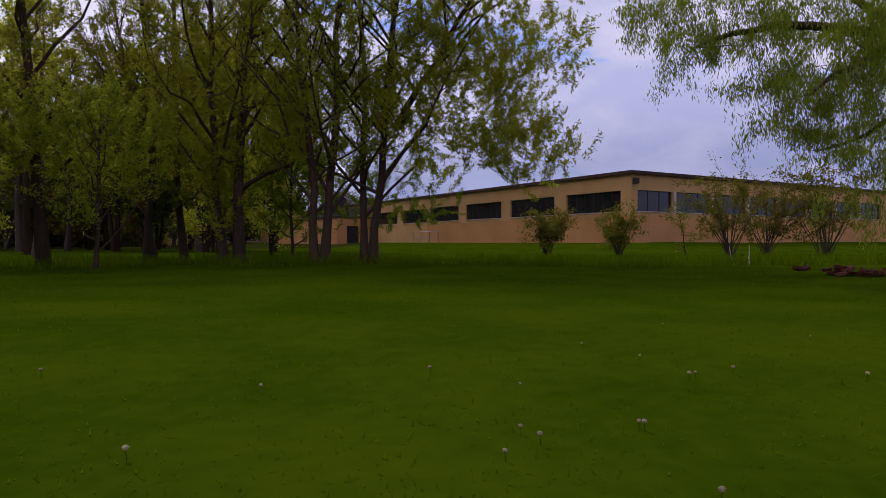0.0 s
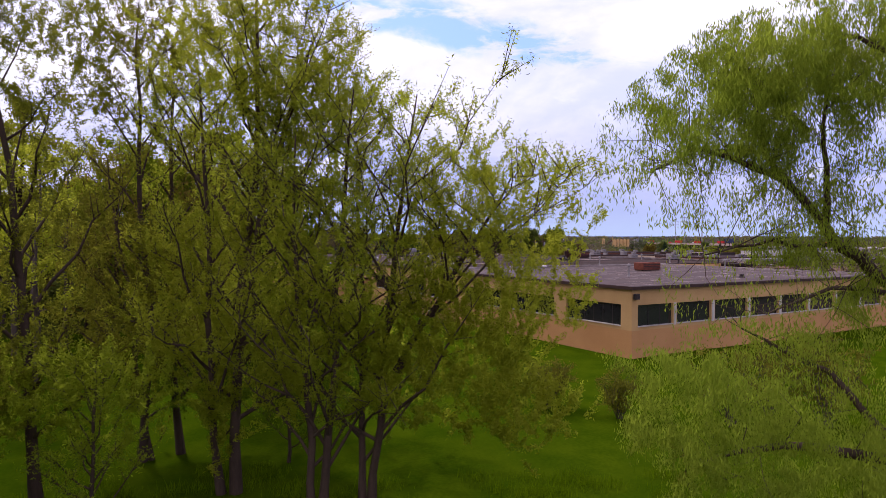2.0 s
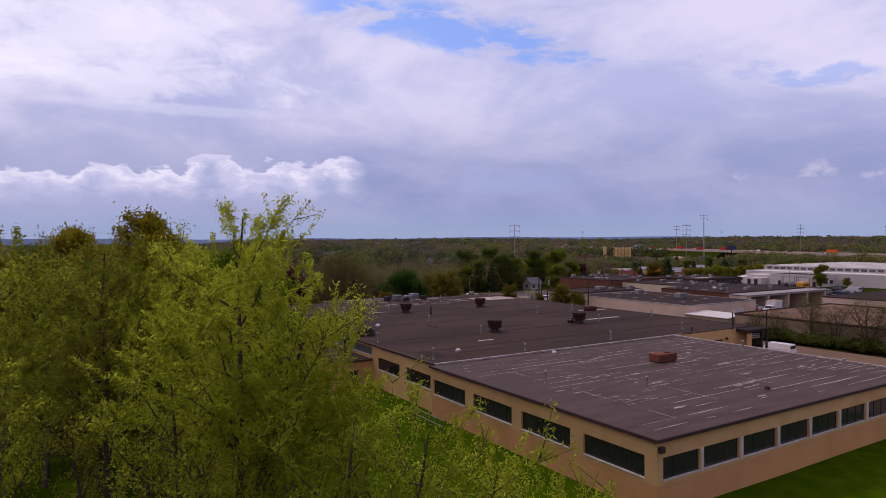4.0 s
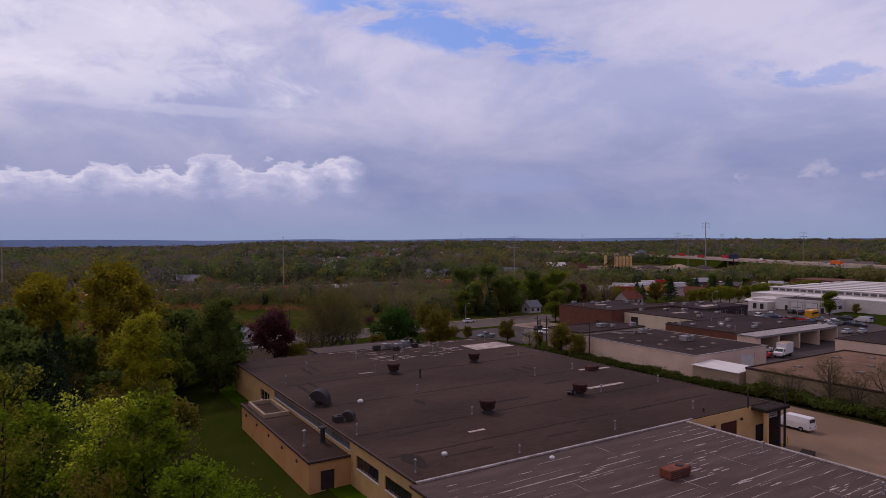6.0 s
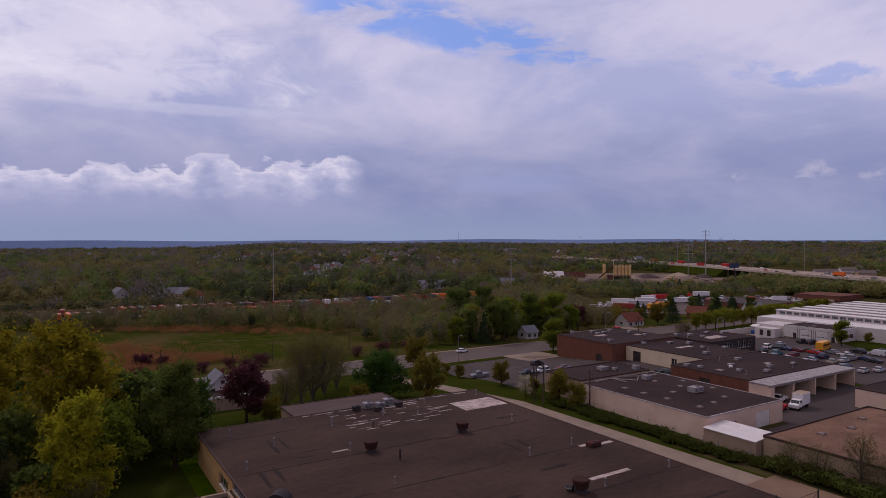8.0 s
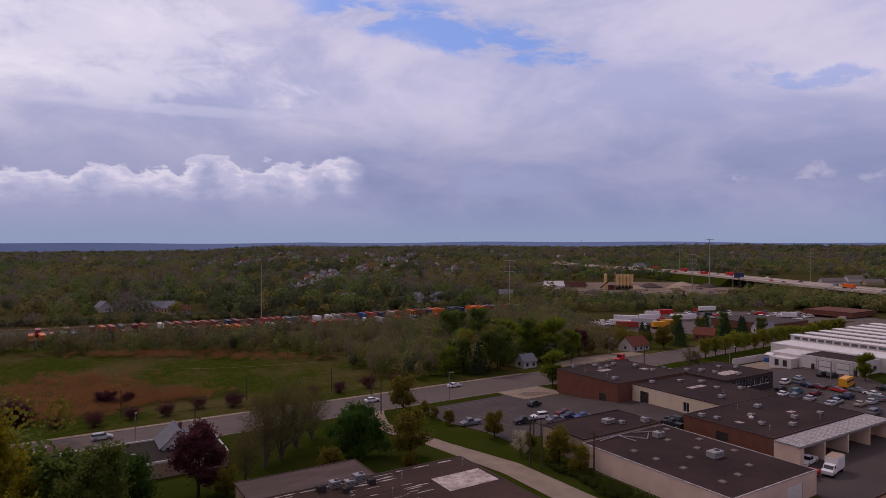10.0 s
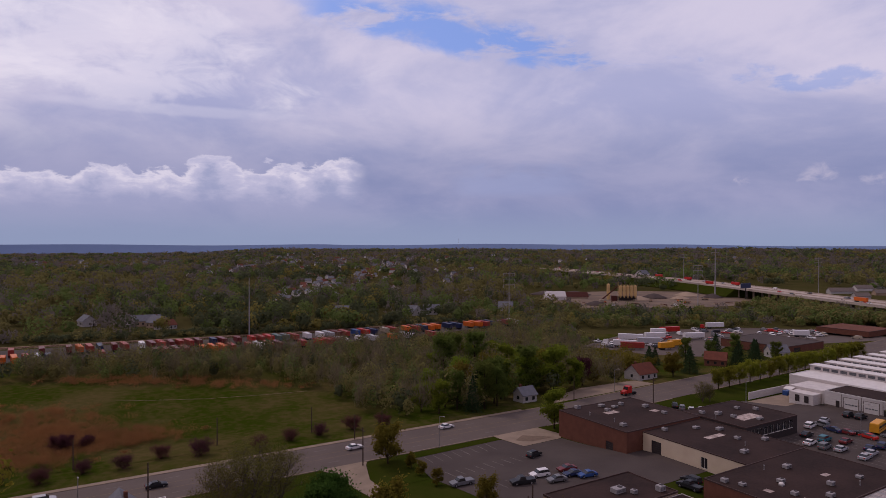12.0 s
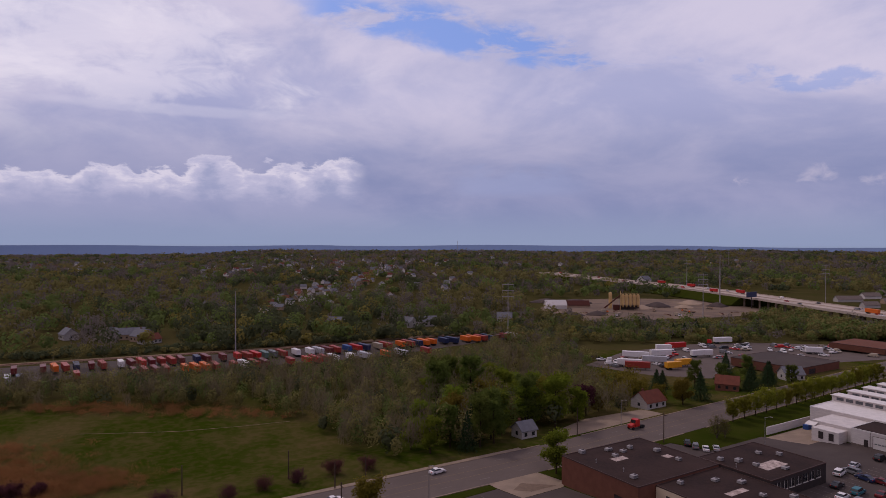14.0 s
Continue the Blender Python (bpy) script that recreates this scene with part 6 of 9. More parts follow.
SPRUCE = conifer_meshes(401, 11, 5.2)
PINE = conifer_meshes(402, 13, 4.4)
YOUNG = tree_meshes(311, 17, 5.0, 0.26, [(0, 0, 0.3, 0.2, 17), (0.2, 0.1, -2.0, 1.0, 14)], 16000, 0.22, "leaf_fresh", "bark", limbs=22, twigs=8, puff=0.5, first=0.15, rise=0.9)
BUNDLE = [
    (YOUNG, (-18, 51), 1.0, 0, "broad tree in bright young leaf near the works"),
    (YOUNG, (-25, 53), 0.95, 90, "broad tree in bright young leaf near the works"),
    (YOUNG, (-12.5, 46), 0.9, 200, "broad tree in bright young leaf near the works"),
    (YELLOW, (-44, 105), 0.98, 20, "golden-leaved tree beside the works"),
    (YELLOW, (-55.2, 121.8), 1.4, 150, "tall golden-leaved tree beyond the works"),
    (YELLOW, (-80, 140), 1.3, 250, "tall golden-leaved tree beyond the works"),
    (YELLOW, (-70, 122), 1.2, 80, "golden-leaved tree beyond the works"),
    (YELLOW, (-92, 128), 1.1, 80, "golden-leaved tree beyond the works"),
    (DARK, (-62, 104), 1.05, 10, "dark-leaved tree in the wood edge"),
    (DARK, (-70, 112), 1.15, 60, "dark-leaved tree in the wood edge"),
    (DARK, (-56, 96), 0.95, 130, "dark-leaved tree in the wood edge"),
    (DARK, (-80, 104), 1.2, 220, "dark-leaved tree in the wood edge"),
    (DARK, (-47, 128), 1.0, 300, "dark-leaved tree in the wood edge"),
    (TALL, (-39.5, 124), 1.0, 40, "full green tree behind the works"),
    (PINE, (-53, 97), 1.2, 40, "dark conifer in the wood edge"),
    (PINE, (-47.5, 91), 1.0, 140, "dark conifer in the wood edge"),
    (PINE, (-59, 91), 1.15, 240, "dark conifer in the wood edge"),
    (PINE, (-58, 108), 1.2, 300, "dark conifer in the wood edge"),
    (PINE, (-66, 100), 1.25, 90, "dark conifer in the wood edge"),
    (DARK, (-51, 86), 0.8, 70, "dark-leaved tree in the wood edge"),
    (ROUND, (-44, 138), 1.1, 90, "full green tree behind the works"),
    (GREEN, (-46, 118), 1.1, 170, "leafy green tree behind the works"),
    (OLIVE, (-50, 134), 1.2, 90, "olive bush behind the works"),
    (MAROON, (-36.5, 151), 1.22, 0, "full dark-red maple behind the works"),
    (OLIVE, (-31, 150), 0.7, 30, "olive bush behind the works"),
]
for meshes, p, s, turn, label in BUNDLE:
    tree(meshes, W(*p), label, "trees round the works", turn, s)
for meshes, p, s, turn, label in (
    (ROUND, (46.0, 121.0), 1.0, 15, "round full green tree behind the works"),
    (OLIVE, (36.5, 112.0), 0.8, 200, "small olive tree behind the works"),
    (OLIVE, (54.5, 113.4), 1.35, 30, "brownish bushy tree by the drive"),
    (OLIVE, (51.5, 108.0), 0.5, 30, "brownish bush by the drive"),
    (BARE, (33.0, 131.0), 1.4, 0, "nearly bare tree on the grass"),
    (BARE, (28.5, 126.0), 1.25, 100, "nearly bare tree on the grass"),
    (BARE, (38.5, 138.0), 1.35, 210, "nearly bare tree on the grass"),
    (BARE, (22.5, 119.0), 0.85, 300, "nearly bare tree on the grass"),
    (BARE, (44.5, 144.5), 1.0, 50, "nearly bare tree on the grass"),
    (PLUM, (-16.7, 200.2), 1.3, 0, "small purple-leaved plum tree on the verge"),
    (PLUM, (6.0, 215.9), 1.0, 80, "small purple-leaved plum tree on the verge"),
    (PLUM, (12.0, 217.5), 0.7, 160, "small purple-leaved plum tree on the verge"),
    (OLIVE, (74.6, 154.6), 1.3, 0, "rounded olive bush on the verge"),
    (OLIVE, (78.0, 148.6), 0.5, 60, "rounded olive bush beside the car park"),
    (OLIVE, (77.6, 142.7), 0.45, 120, "rounded olive bush beside the car park"),
    (OLIVE, (76.5, 134.0), 0.5, 200, "rounded olive bush beside the car park"),
    (GREEN, (130.2, 155.8), 1.05, 0, "leafy green tree at the corner of the brown block"),
    (WHITE, (75.0, 103.4), 0.8, 0, "bush in pale blossom beside the car park"),
    (OLIVE, (77.5, 116.0), 0.8, 0, "brownish bush beside the car park"),
    (OLIVE, (78.0, 104.0), 0.55, 90, "brownish bush beside the tan office"),
    (OLIVE, (78.6, 95.5), 0.95, 40, "brownish bushy tree before the tan office"),
    (OLIVE, (78.8, 90.0), 0.72, 140, "brownish bushy tree before the tan office"),
    (GREEN, (213.0, 101.0), 0.8, 0, "young green tree beside the white works"),
    (OLIVE, (228.0, 99.0), 0.5, 0, "small bush beside the white works"),
    (BARE, (194.8, 152.6), 0.62, 0, "low bare tree by the street"),
    (BARE, (198.0, 152.0), 0.5, 90, "low bare tree by the street"),
):
    tree(meshes, p, label, "trees round the works", turn, s)
r_edge = np.random.default_rng(17)
edge = [(-44, 105), (-55, 122)]
for _ in range(2500):
    if len(edge) > 74:
        break
    x, y = r_edge.uniform(-125, -14), r_edge.uniform(50, 152)
    a, b = W(x, y)
    if a > -9 - (3 if b > 44 else 0) and b < 100 or x < -0.8 * y - 5 or b > 140 or (a > 1 and b > 100) or (-24 < a < 24 and b > 128):
        continue
    if x > -1.0 - 0.335 * y and y < 112 or any((x - p) ** 2 + (y - q) ** 2 < 34 for p, q in edge):
        continue
    edge.append((x, y))
    k = int(r_edge.choice(4, p=(0.35, 0.25, 0.2, 0.2)))
    tree((DARK, OLIVE, BARE, GREEN)[k], (a, b), ("dark-leaved tree beside the works", "brownish bushy tree beside the works", "nearly bare tree beside the works", "green leafy tree beside the works")[k], "trees beside the works", r_edge.uniform(0, 360), r_edge.uniform(0.62, 0.85) * (1.5 if k == 1 else 1))
r_st = np.random.default_rng(31)
# dark plum row beyond the street
for i, (a, b) in enumerate(((-7.6, 188.6), (0.9, 184.4), (9.7, 187.4), (18.3, 185.0), (27.3, 189.0), (36.2, 186.0), (50.7, 183.4), (60.0, 185.6), (68.8, 185.4), (79.0, 186.4), (88.0, 184.6))):
    tree(PLUM_THIN, (a, b), "low spreading dark-leaved plum bush in the meadow edge", "plum bushes beyond the street", r_st.uniform(0, 360), r_st.uniform(0.62, 0.84), "bush", "bush")
# clipped row before the white works
for i in range(17):
    a = 216 + 7.2 * i
    tree(ROW, (a, road_mid(a) - 10.2), "flat-topped street tree in thin leaf", "street tree row", 40 * i, r_st.uniform(1.0, 1.3))
# conifers by the red-roofed house and the truck yard
for p, s in (((102, 342), 0.95), ((114, 326), 1.05), ((150, 384), 0.95), ((146, 350), 0.95), ((154, 352), 1.0), ((160, 362), 0.85), ((141, 342), 0.8), ((108, 352), 0.75), ((176, 505), 0.9), ((190, 520), 1.0), ((171, 512), 0.8)):
    tree(SPRUCE, W(*p), "dark spruce beside the truck yard", "spruces", 77 * s * 10, s)
for i, (p, s) in enumerate((((14, 268), 0.95), ((19, 264), 1.0), ((23, 267), 1.1), ((27.5, 271), 1.0), ((21, 272), 1.15), ((23, 280), 1.05), ((27, 276), 1.15), ((16, 276), 1.0), ((10, 274), 0.9), ((30, 284), 1.0))):
    tree(PINE if i % 3 == 1 else DARK, W(*p), "tall dark tree beyond the street", "dark trees beyond the street", 91 * i, s * 0.92)
for p, s, m, l in (((52, 299), 1.5, GREEN, "tall green tree beyond the street"), ((50, 290), 1.55, GREEN, "tall green tree beyond the street"), ((40, 292), 1.3, GREEN, "tall green tree beyond the street"),
                   ((8, 262), 0.95, GREEN, "fresh green tree beyond the street"), ((2, 268), 0.85, GREEN, "fresh green tree beyond the street"), ((64, 306), 1.1, MAROON, "dark-red tree beyond the street"),
                   ((70, 312), 0.9, OLIVE, "olive tree beyond the street"), ((122, 352), 0.8, DARK, "dark tree beside the truck yard"), ((133, 350), 0.7, DARK, "dark tree beside the truck yard"),
                   ((96, 322), 1.0, OLIVE, "olive tree by the red-roofed house"), ((104, 318), 1.3, OLIVE, "olive tree by the red-roofed house"), ((150, 362), 0.8, DARK, "dark tree beside the brick hall"), ((160, 344), 0.7, DARK, "dark tree beside the brick hall")):
    tree(m, W(*p), l, "trees beyond the street", p[0] * 7, s)


r_mass = np.random.default_rng(88)
for i in range(22):
    x, y = r_mass.uniform(-6, 72), r_mass.uniform(276, 350)
    if (x - 37.9) ** 2 + (y - 270) ** 2 < 260 or y < 268 + 0.55 * max(0, x - 20) + 6:
        continue
    k = int(r_mass.choice(3, p=(0.55, 0.3, 0.15)))
    tree((GREEN, DARK, OLIVE)[k], W(x, y), ("full green tree in the belt beyond the street", "dark-leaved tree in the belt beyond the street", "olive tree in the belt beyond the street")[k], "tree belt", r_mass.uniform(0, 360), r_mass.uniform(1.0, 1.4) * (1.5 if k == 2 else 1))


# shrubs on the lawn before the works
def shrub_meshes(seed, h, key):
    r = np.random.default_rng(seed)
    wood = Mesh()
    ends = []
    for i in range(22):
        w = r.uniform(0, math.tau)
        out = r.uniform(0.1, 0.55) * h
        a = np.array([r.normal() * 0.09, r.normal() * 0.09, -0.05])
        b = np.array([math.cos(w) * out, math.sin(w) * out, h * r.uniform(0.65, 1.0)])
        pts = path_between(r, a, b, 4, 0.08)
        for k in range(4):
            wood.tube(pts[k], pts[k + 1], 0.026 * (1 - k / 5), 0.026 * (1 - (k + 1) / 5), 4, False)
        for j in range(5):
            p = pts[r.integers(2, 5)]
            q = p + r.normal(size=3) * 0.25 * h * np.array([0.7, 0.7, 0.5]) + np.array([0, 0, 0.08])
            wood.tube(p, q, 0.009, 0.004, 3, False)
            ends.append((p, q))
    e = np.array(ends)
    n = 4200
    pick = r.integers(0, len(e), n)
    s = r.uniform(0.2, 1.1, (n, 1))
    c = e[pick, 0] * (1 - s) + e[pick, 1] * s + r.normal(size=(n, 3)) * 0.1
    return wood.mesh("stem", M["bark_grey"], True), quads("foliage", leaves(c, 0.125, 0.07, r, 0.5), M[key])


SHRUBS = [shrub_meshes(501, 2.1, "leaf_shrub"), shrub_meshes(502, 2.2, "leaf_shrub"), shrub_meshes(503, 3.4, "leaf_shrub")]


def shrub(k, p, s, label):
    x, y = W(*p)
    t = thing("shrub", (x, y, float(lie(x, y))), label, "shrub", "lawn shrubs", 60 * p[0], s)
    part("stem", SHRUBS[k][0], None, t)
    part("foliage", SHRUBS[k][1], None, t)


shrub(0, (5.35, 33.4), 1.05, "vase-shaped shrub in thin leaf before the works")
shrub(1, (8.7, 31.5), 0.98, "vase-shaped shrub in thin leaf before the works")
shrub(2, (13.6, 30.2), 1.0, "tall twiggy shrub in thin leaf before the works")
shrub(2, (16.2, 31.8), 0.95, "tall twiggy shrub in thin leaf before the works")
shrub(2, (18.2, 30.2), 1.15, "tall twiggy shrub in thin leaf before the works")


def sapling(p, h):
    r = np.random.default_rng(77)
    x, y = W(*p)
    t = thing("sapling", (x, y, float(lie(x, y))), "thin leaning sapling with few leaves in the lawn", "sapling")
    wood, tips = Mesh(), []
    pts = path_between(r, (0, 0, -0.05), (-0.35, 0.1, h), 6, 0.12)
    for k in range(6):
        wood.tube(pts[k], pts[k + 1], 0.03 * (1 - k / 8), 0.03 * (1 - (k + 1) / 8), 5, False)
    for k in range(2, 7):
        for j in range(2):
            q = pts[k] + r.normal(size=3) * np.array([0.3, 0.3, 0.15]) + np.array([0, 0, 0.15])
            wood.tube(pts[k], q, 0.012, 0.004, 4, False)
            tips.append((pts[k], q))
    e = np.array(tips)
    pick = r.integers(0, len(e), 420)
    w = r.uniform(0.4, 1.1, (420, 1))
    c = e[pick, 0] * (1 - w) + e[pick, 1] * w + r.normal(size=(420, 3)) * 0.07
    part("stem", wood.mesh("stem", M["bark"], True), None, t)
    part("foliage", quads("foliage", leaves(c, 0.09, 0.05, r, 0.5), M["leaf_shrub"]), None, t)


sapling((8.7, 22.6), 1.7)


def flowers_and_stump():
    r = np.random.default_rng(9)
    logs = thing("brick_heap", (*W(8.4, 12.9), 0), "low heap of broken bricks in the grass", "bricks")
    for i in range(26):
        b = Mesh().soft_box(-0.1, 0.1, -0.05, 0.05, 0, 0.065, 0.008)
        o = part("brick", b, M["rust"] if i % 4 else M["brick_brown"], logs)
        o.matrix_basis = pose(r.normal() * 0.55, r.normal() * 0.3, 0.02 + 0.06 * (i % 3), r.uniform(-15, 15), r.uniform(-15, 15), r.uniform(0, 180))
    for p, h, l in (((8.4, 18.4), 0.55, -0.12), ((8.95, 18.6), 0.6, 0.1)):
        s = thing("stick", (*W(*p), 0), "short bleached stick standing in the grass", "stick")
        part("stem", Mesh().tube((0, 0, -0.05), (l, 0.05, h), 0.022, 0.012, 6), M["frame_white"], s)
    heads = ((-31.2, -28.1), (-31.42, -28.62), (-31.32, -28.58), (-31.07, -28.63), (-32.3, -29.06), (-32.3, -29.09), (-32.73, -28.88), (-32.74, -29.01), (-32.29, -28.33), (-31.19, -27.6),
             (-29.85, -27.16), (-34.26, -26.87), (-34.0, -28.44), (-32.5, -27.83), (-32.94, -29.07), (-33.38, -27.76), (-30.66, -29.1), (-29.53, -28.21), (-32.63, -29.64))
    for a, b in heads:
        f = thing("dandelion", (a, b, float(lie(a, b))), "small pale dandelion head in the lawn", "flower", "dandelions", r.uniform(0, 360), r.uniform(0.35, 0.55))
        part("stem", Mesh().tube((0, 0, -0.02), (0.01, 0.0, 0.07), 0.003, 0.003, 4), M["blade"], f)
        part("head", Mesh().lathe(0.01, 0, [(0.006, 0.065), (0.020, 0.075), (0.022, 0.088), (0.010, 0.098)], 7), M["blossom"], f)


flowers_and_stump()


def lawn_grass():
    r = np.random.default_rng(5)
    n = 8000
    y = 1.0 + 15 * r.random(n) ** 1.7
    x = r.uniform(-0.85, 0.85, n) * (y + 0.8)
    a, b = Wn(x, y)
    z = lie(a, b)
    h = r.uniform(0.008, 0.024, n)
    w = 0.003 + 0.0010 * y
    t = r.uniform(0, math.tau, n)
    dx, dy = np.cos(t) * w, np.sin(t) * w
    lx, ly = r.normal(size=n) * 0.02, r.normal(size=n) * 0.02
    base = np.stack([a, b, z - 0.01], 1)
    side = np.stack([dx, dy, np.zeros(n)], 1)
    tip = base + np.stack([lx, ly, h + 0.01], 1)
    stuff("grass_blades", quads("grass_blades", np.stack([base - side, base + side, tip + side * 0.15, tip - side * 0.15], 1), M["blade"]), "short mown green grass blades of the lawn", "grass")
    # longer tufts in the unmown edge before the works and under the trees
    n = 16000
    k = r.integers(0, 150, n)
    cx, cy = r.uniform(-14, 19, 150), r.uniform(17.5, 24, 150)
    x, y = cx[k] + r.normal(size=n) * 0.35, cy[k] + r.normal(size=n) * 0.3
    a, b = Wn(x, y)
    base = np.stack([a, b, lie(a, b) - 0.02], 1)
    t = r.uniform(0, math.tau, n)
    side = np.stack([np.cos(t), np.sin(t), np.zeros(n)], 1) * 0.012
    tip = base + np.stack([r.normal(size=n) * 0.08, r.normal(size=n) * 0.08, r.uniform(0.12, 0.38, n)], 1)
    stuff("grass_tufts", quads("grass_tufts", np.stack([base - side, base + side, tip + side * 0.2, tip - side * 0.2], 1), M["blade"]), "rank grass tufts along the unmown strip", "grass")


lawn_grass()


# ---- woods too many to count ----
def wood_mass(name, label, key, xy, height, radius, per, size, seed, thin=1.0, shell=0.55):
    """Crowns of many trees at view places, each a cloud of leaf clusters."""
    r = np.random.default_rng(seed)
    n = len(xy)
    a, b = Wn(xy[:, 0], xy[:, 1])
    z0 = lie(a, b)
    s = r.choice([0.62, 0.8, 0.95, 1.1, 1.4], n, p=(0.18, 0.26, 0.26, 0.2, 0.1)) * r.uniform(0.9, 1.1, n)
    h, rad = height * s, radius * s * r.uniform(0.8, 1.2, n)
    k = np.repeat(np.arange(n), per)
    m = len(k)
    d = r.normal(size=(m, 3))
    d /= np.linalg.norm(d, axis=1)[:, None]
    q = r.uniform(shell, 1.0, m) ** 0.7
    lump = 1 + 0.3 * np.sin(d[:, 0] * 5 + k) * np.cos(d[:, 1] * 4 + 2 * k)
    mid = z0[k] + h[k] * 0.60
    c = np.stack([a[k] + d[:, 0] * rad[k] * q * lump, b[k] + d[:, 1] * rad[k] * q * lump, mid + d[:, 2] * h[k] * 0.42 * q * lump], 1)
    c[:, 2] = np.maximum(c[:, 2], z0[k] + 0.4)
    sz = size * (0.8 + 0.4 * r.random(m))
    u = r.normal(size=(m, 3)) + (np.array([0, 0, 3.0]) if thin < 0.15 else np.array([0, 0, 1.4]) if thin < 1 else 0)
    u /= np.linalg.norm(u, axis=1)[:, None]
    face = d + r.normal(size=(m, 3)) * 0.16 + np.array([0, 0, 0.15]) if thin == 1 else r.normal(size=(m, 3)) + np.array([0, 0, 0.3])
    if thin == 1:
        u = np.cross(face, u)
        u /= np.linalg.norm(u, axis=1)[:, None] + 1e-9
    w = np.cross(u, face)
    w /= np.linalg.norm(w, axis=1)[:, None] + 1e-9
    l, g = u * sz[:, None] * 0.55, w * sz[:, None] * 0.45 * thin
    stuff(name, quads(name, np.stack([c - l, c + g, c + l, c - g], 1), M[key]), label, "trees")


def scatter(r, n, x0, x1, y0, y1, keep):
    """About n random view places in a box for which keep(x, y) holds."""
    x, y = r.uniform(x0, x1, n), r.uniform(y0, y1, n)
    ok = keep(x, y)
    return np.stack([x[ok], y[ok]], 1)


def yard_line(x):
    """The far edge of the lorry park, in view metres ahead."""
    return 428 + 0.36 * (np.asarray(x) + 110)


r_far = np.random.default_rng(66)
# where the distant houses stand, in view metres: a suburb of streets running away, and single ones
HOUSES = [(-150 + 0.05 * (y - 700) + 26 * (k % 2) + r_far.normal() * 8, y) for k, y in enumerate(np.linspace(720, 1500, 34))]
HOUSES += [(-60 + r_far.normal() * 60, r_far.uniform(700, 1300)) for _ in range(24)]
HOUSES += [(r_far.uniform(-420, 40), r_far.uniform(900, 1900)) for _ in range(46)]
HOUSES += [(r_far.uniform(-900, 900), r_far.uniform(1500, 2400)) for _ in range(50)]
HOUSES += [(-175 + 0.06 * (y - 640) + r_far.normal() * 30, y) for y in np.linspace(640, 1150, 34)]
HOUSES += [(-0.28 * y + r_far.normal() * 70, y) for y in r_far.uniform(1100, 2000, 40)]
HOUSES += [(-0.56 * y + r_far.normal() * 120, y) for y in r_far.uniform(1300, 2300, 46)]
HOUSES += [(x, y) for x, y in ((-14, 556), (0, 562), (-186, 492), (-198, 502), (-212, 506), (-178, 484), (-138, 500), (-240, 500), (62, 590), (-70, 560), (-300, 560), (-330, 640), (-380, 700))]


def clear_far(x, y):
    """Where the far woods stand: not in the works clearing, on the motorway or in the truck yard."""
    way = np.interp(x, [230, 260, 330, 345, 420, 700], [1150, 1040, 900, 780, 560, 300])
    open_pit = (x > 95) & (x < 330) & (y > 585) & (y < 800)
    hidden = np.zeros(np.shape(x), bool)
    for hx, hy in HOUSES[:-13]:
        hidden |= (np.abs(x - hx * y / hy) < 6 + 0.002 * hy) & (y < hy + 4) & (y > hy - 10 - 0.022 * hy)
    return ~hidden & ~open_pit & ~((np.abs(y - way) < 55) & (x > 225)) & ~((x > 300) & (x < 520) & (y > 600) & (y < 880))


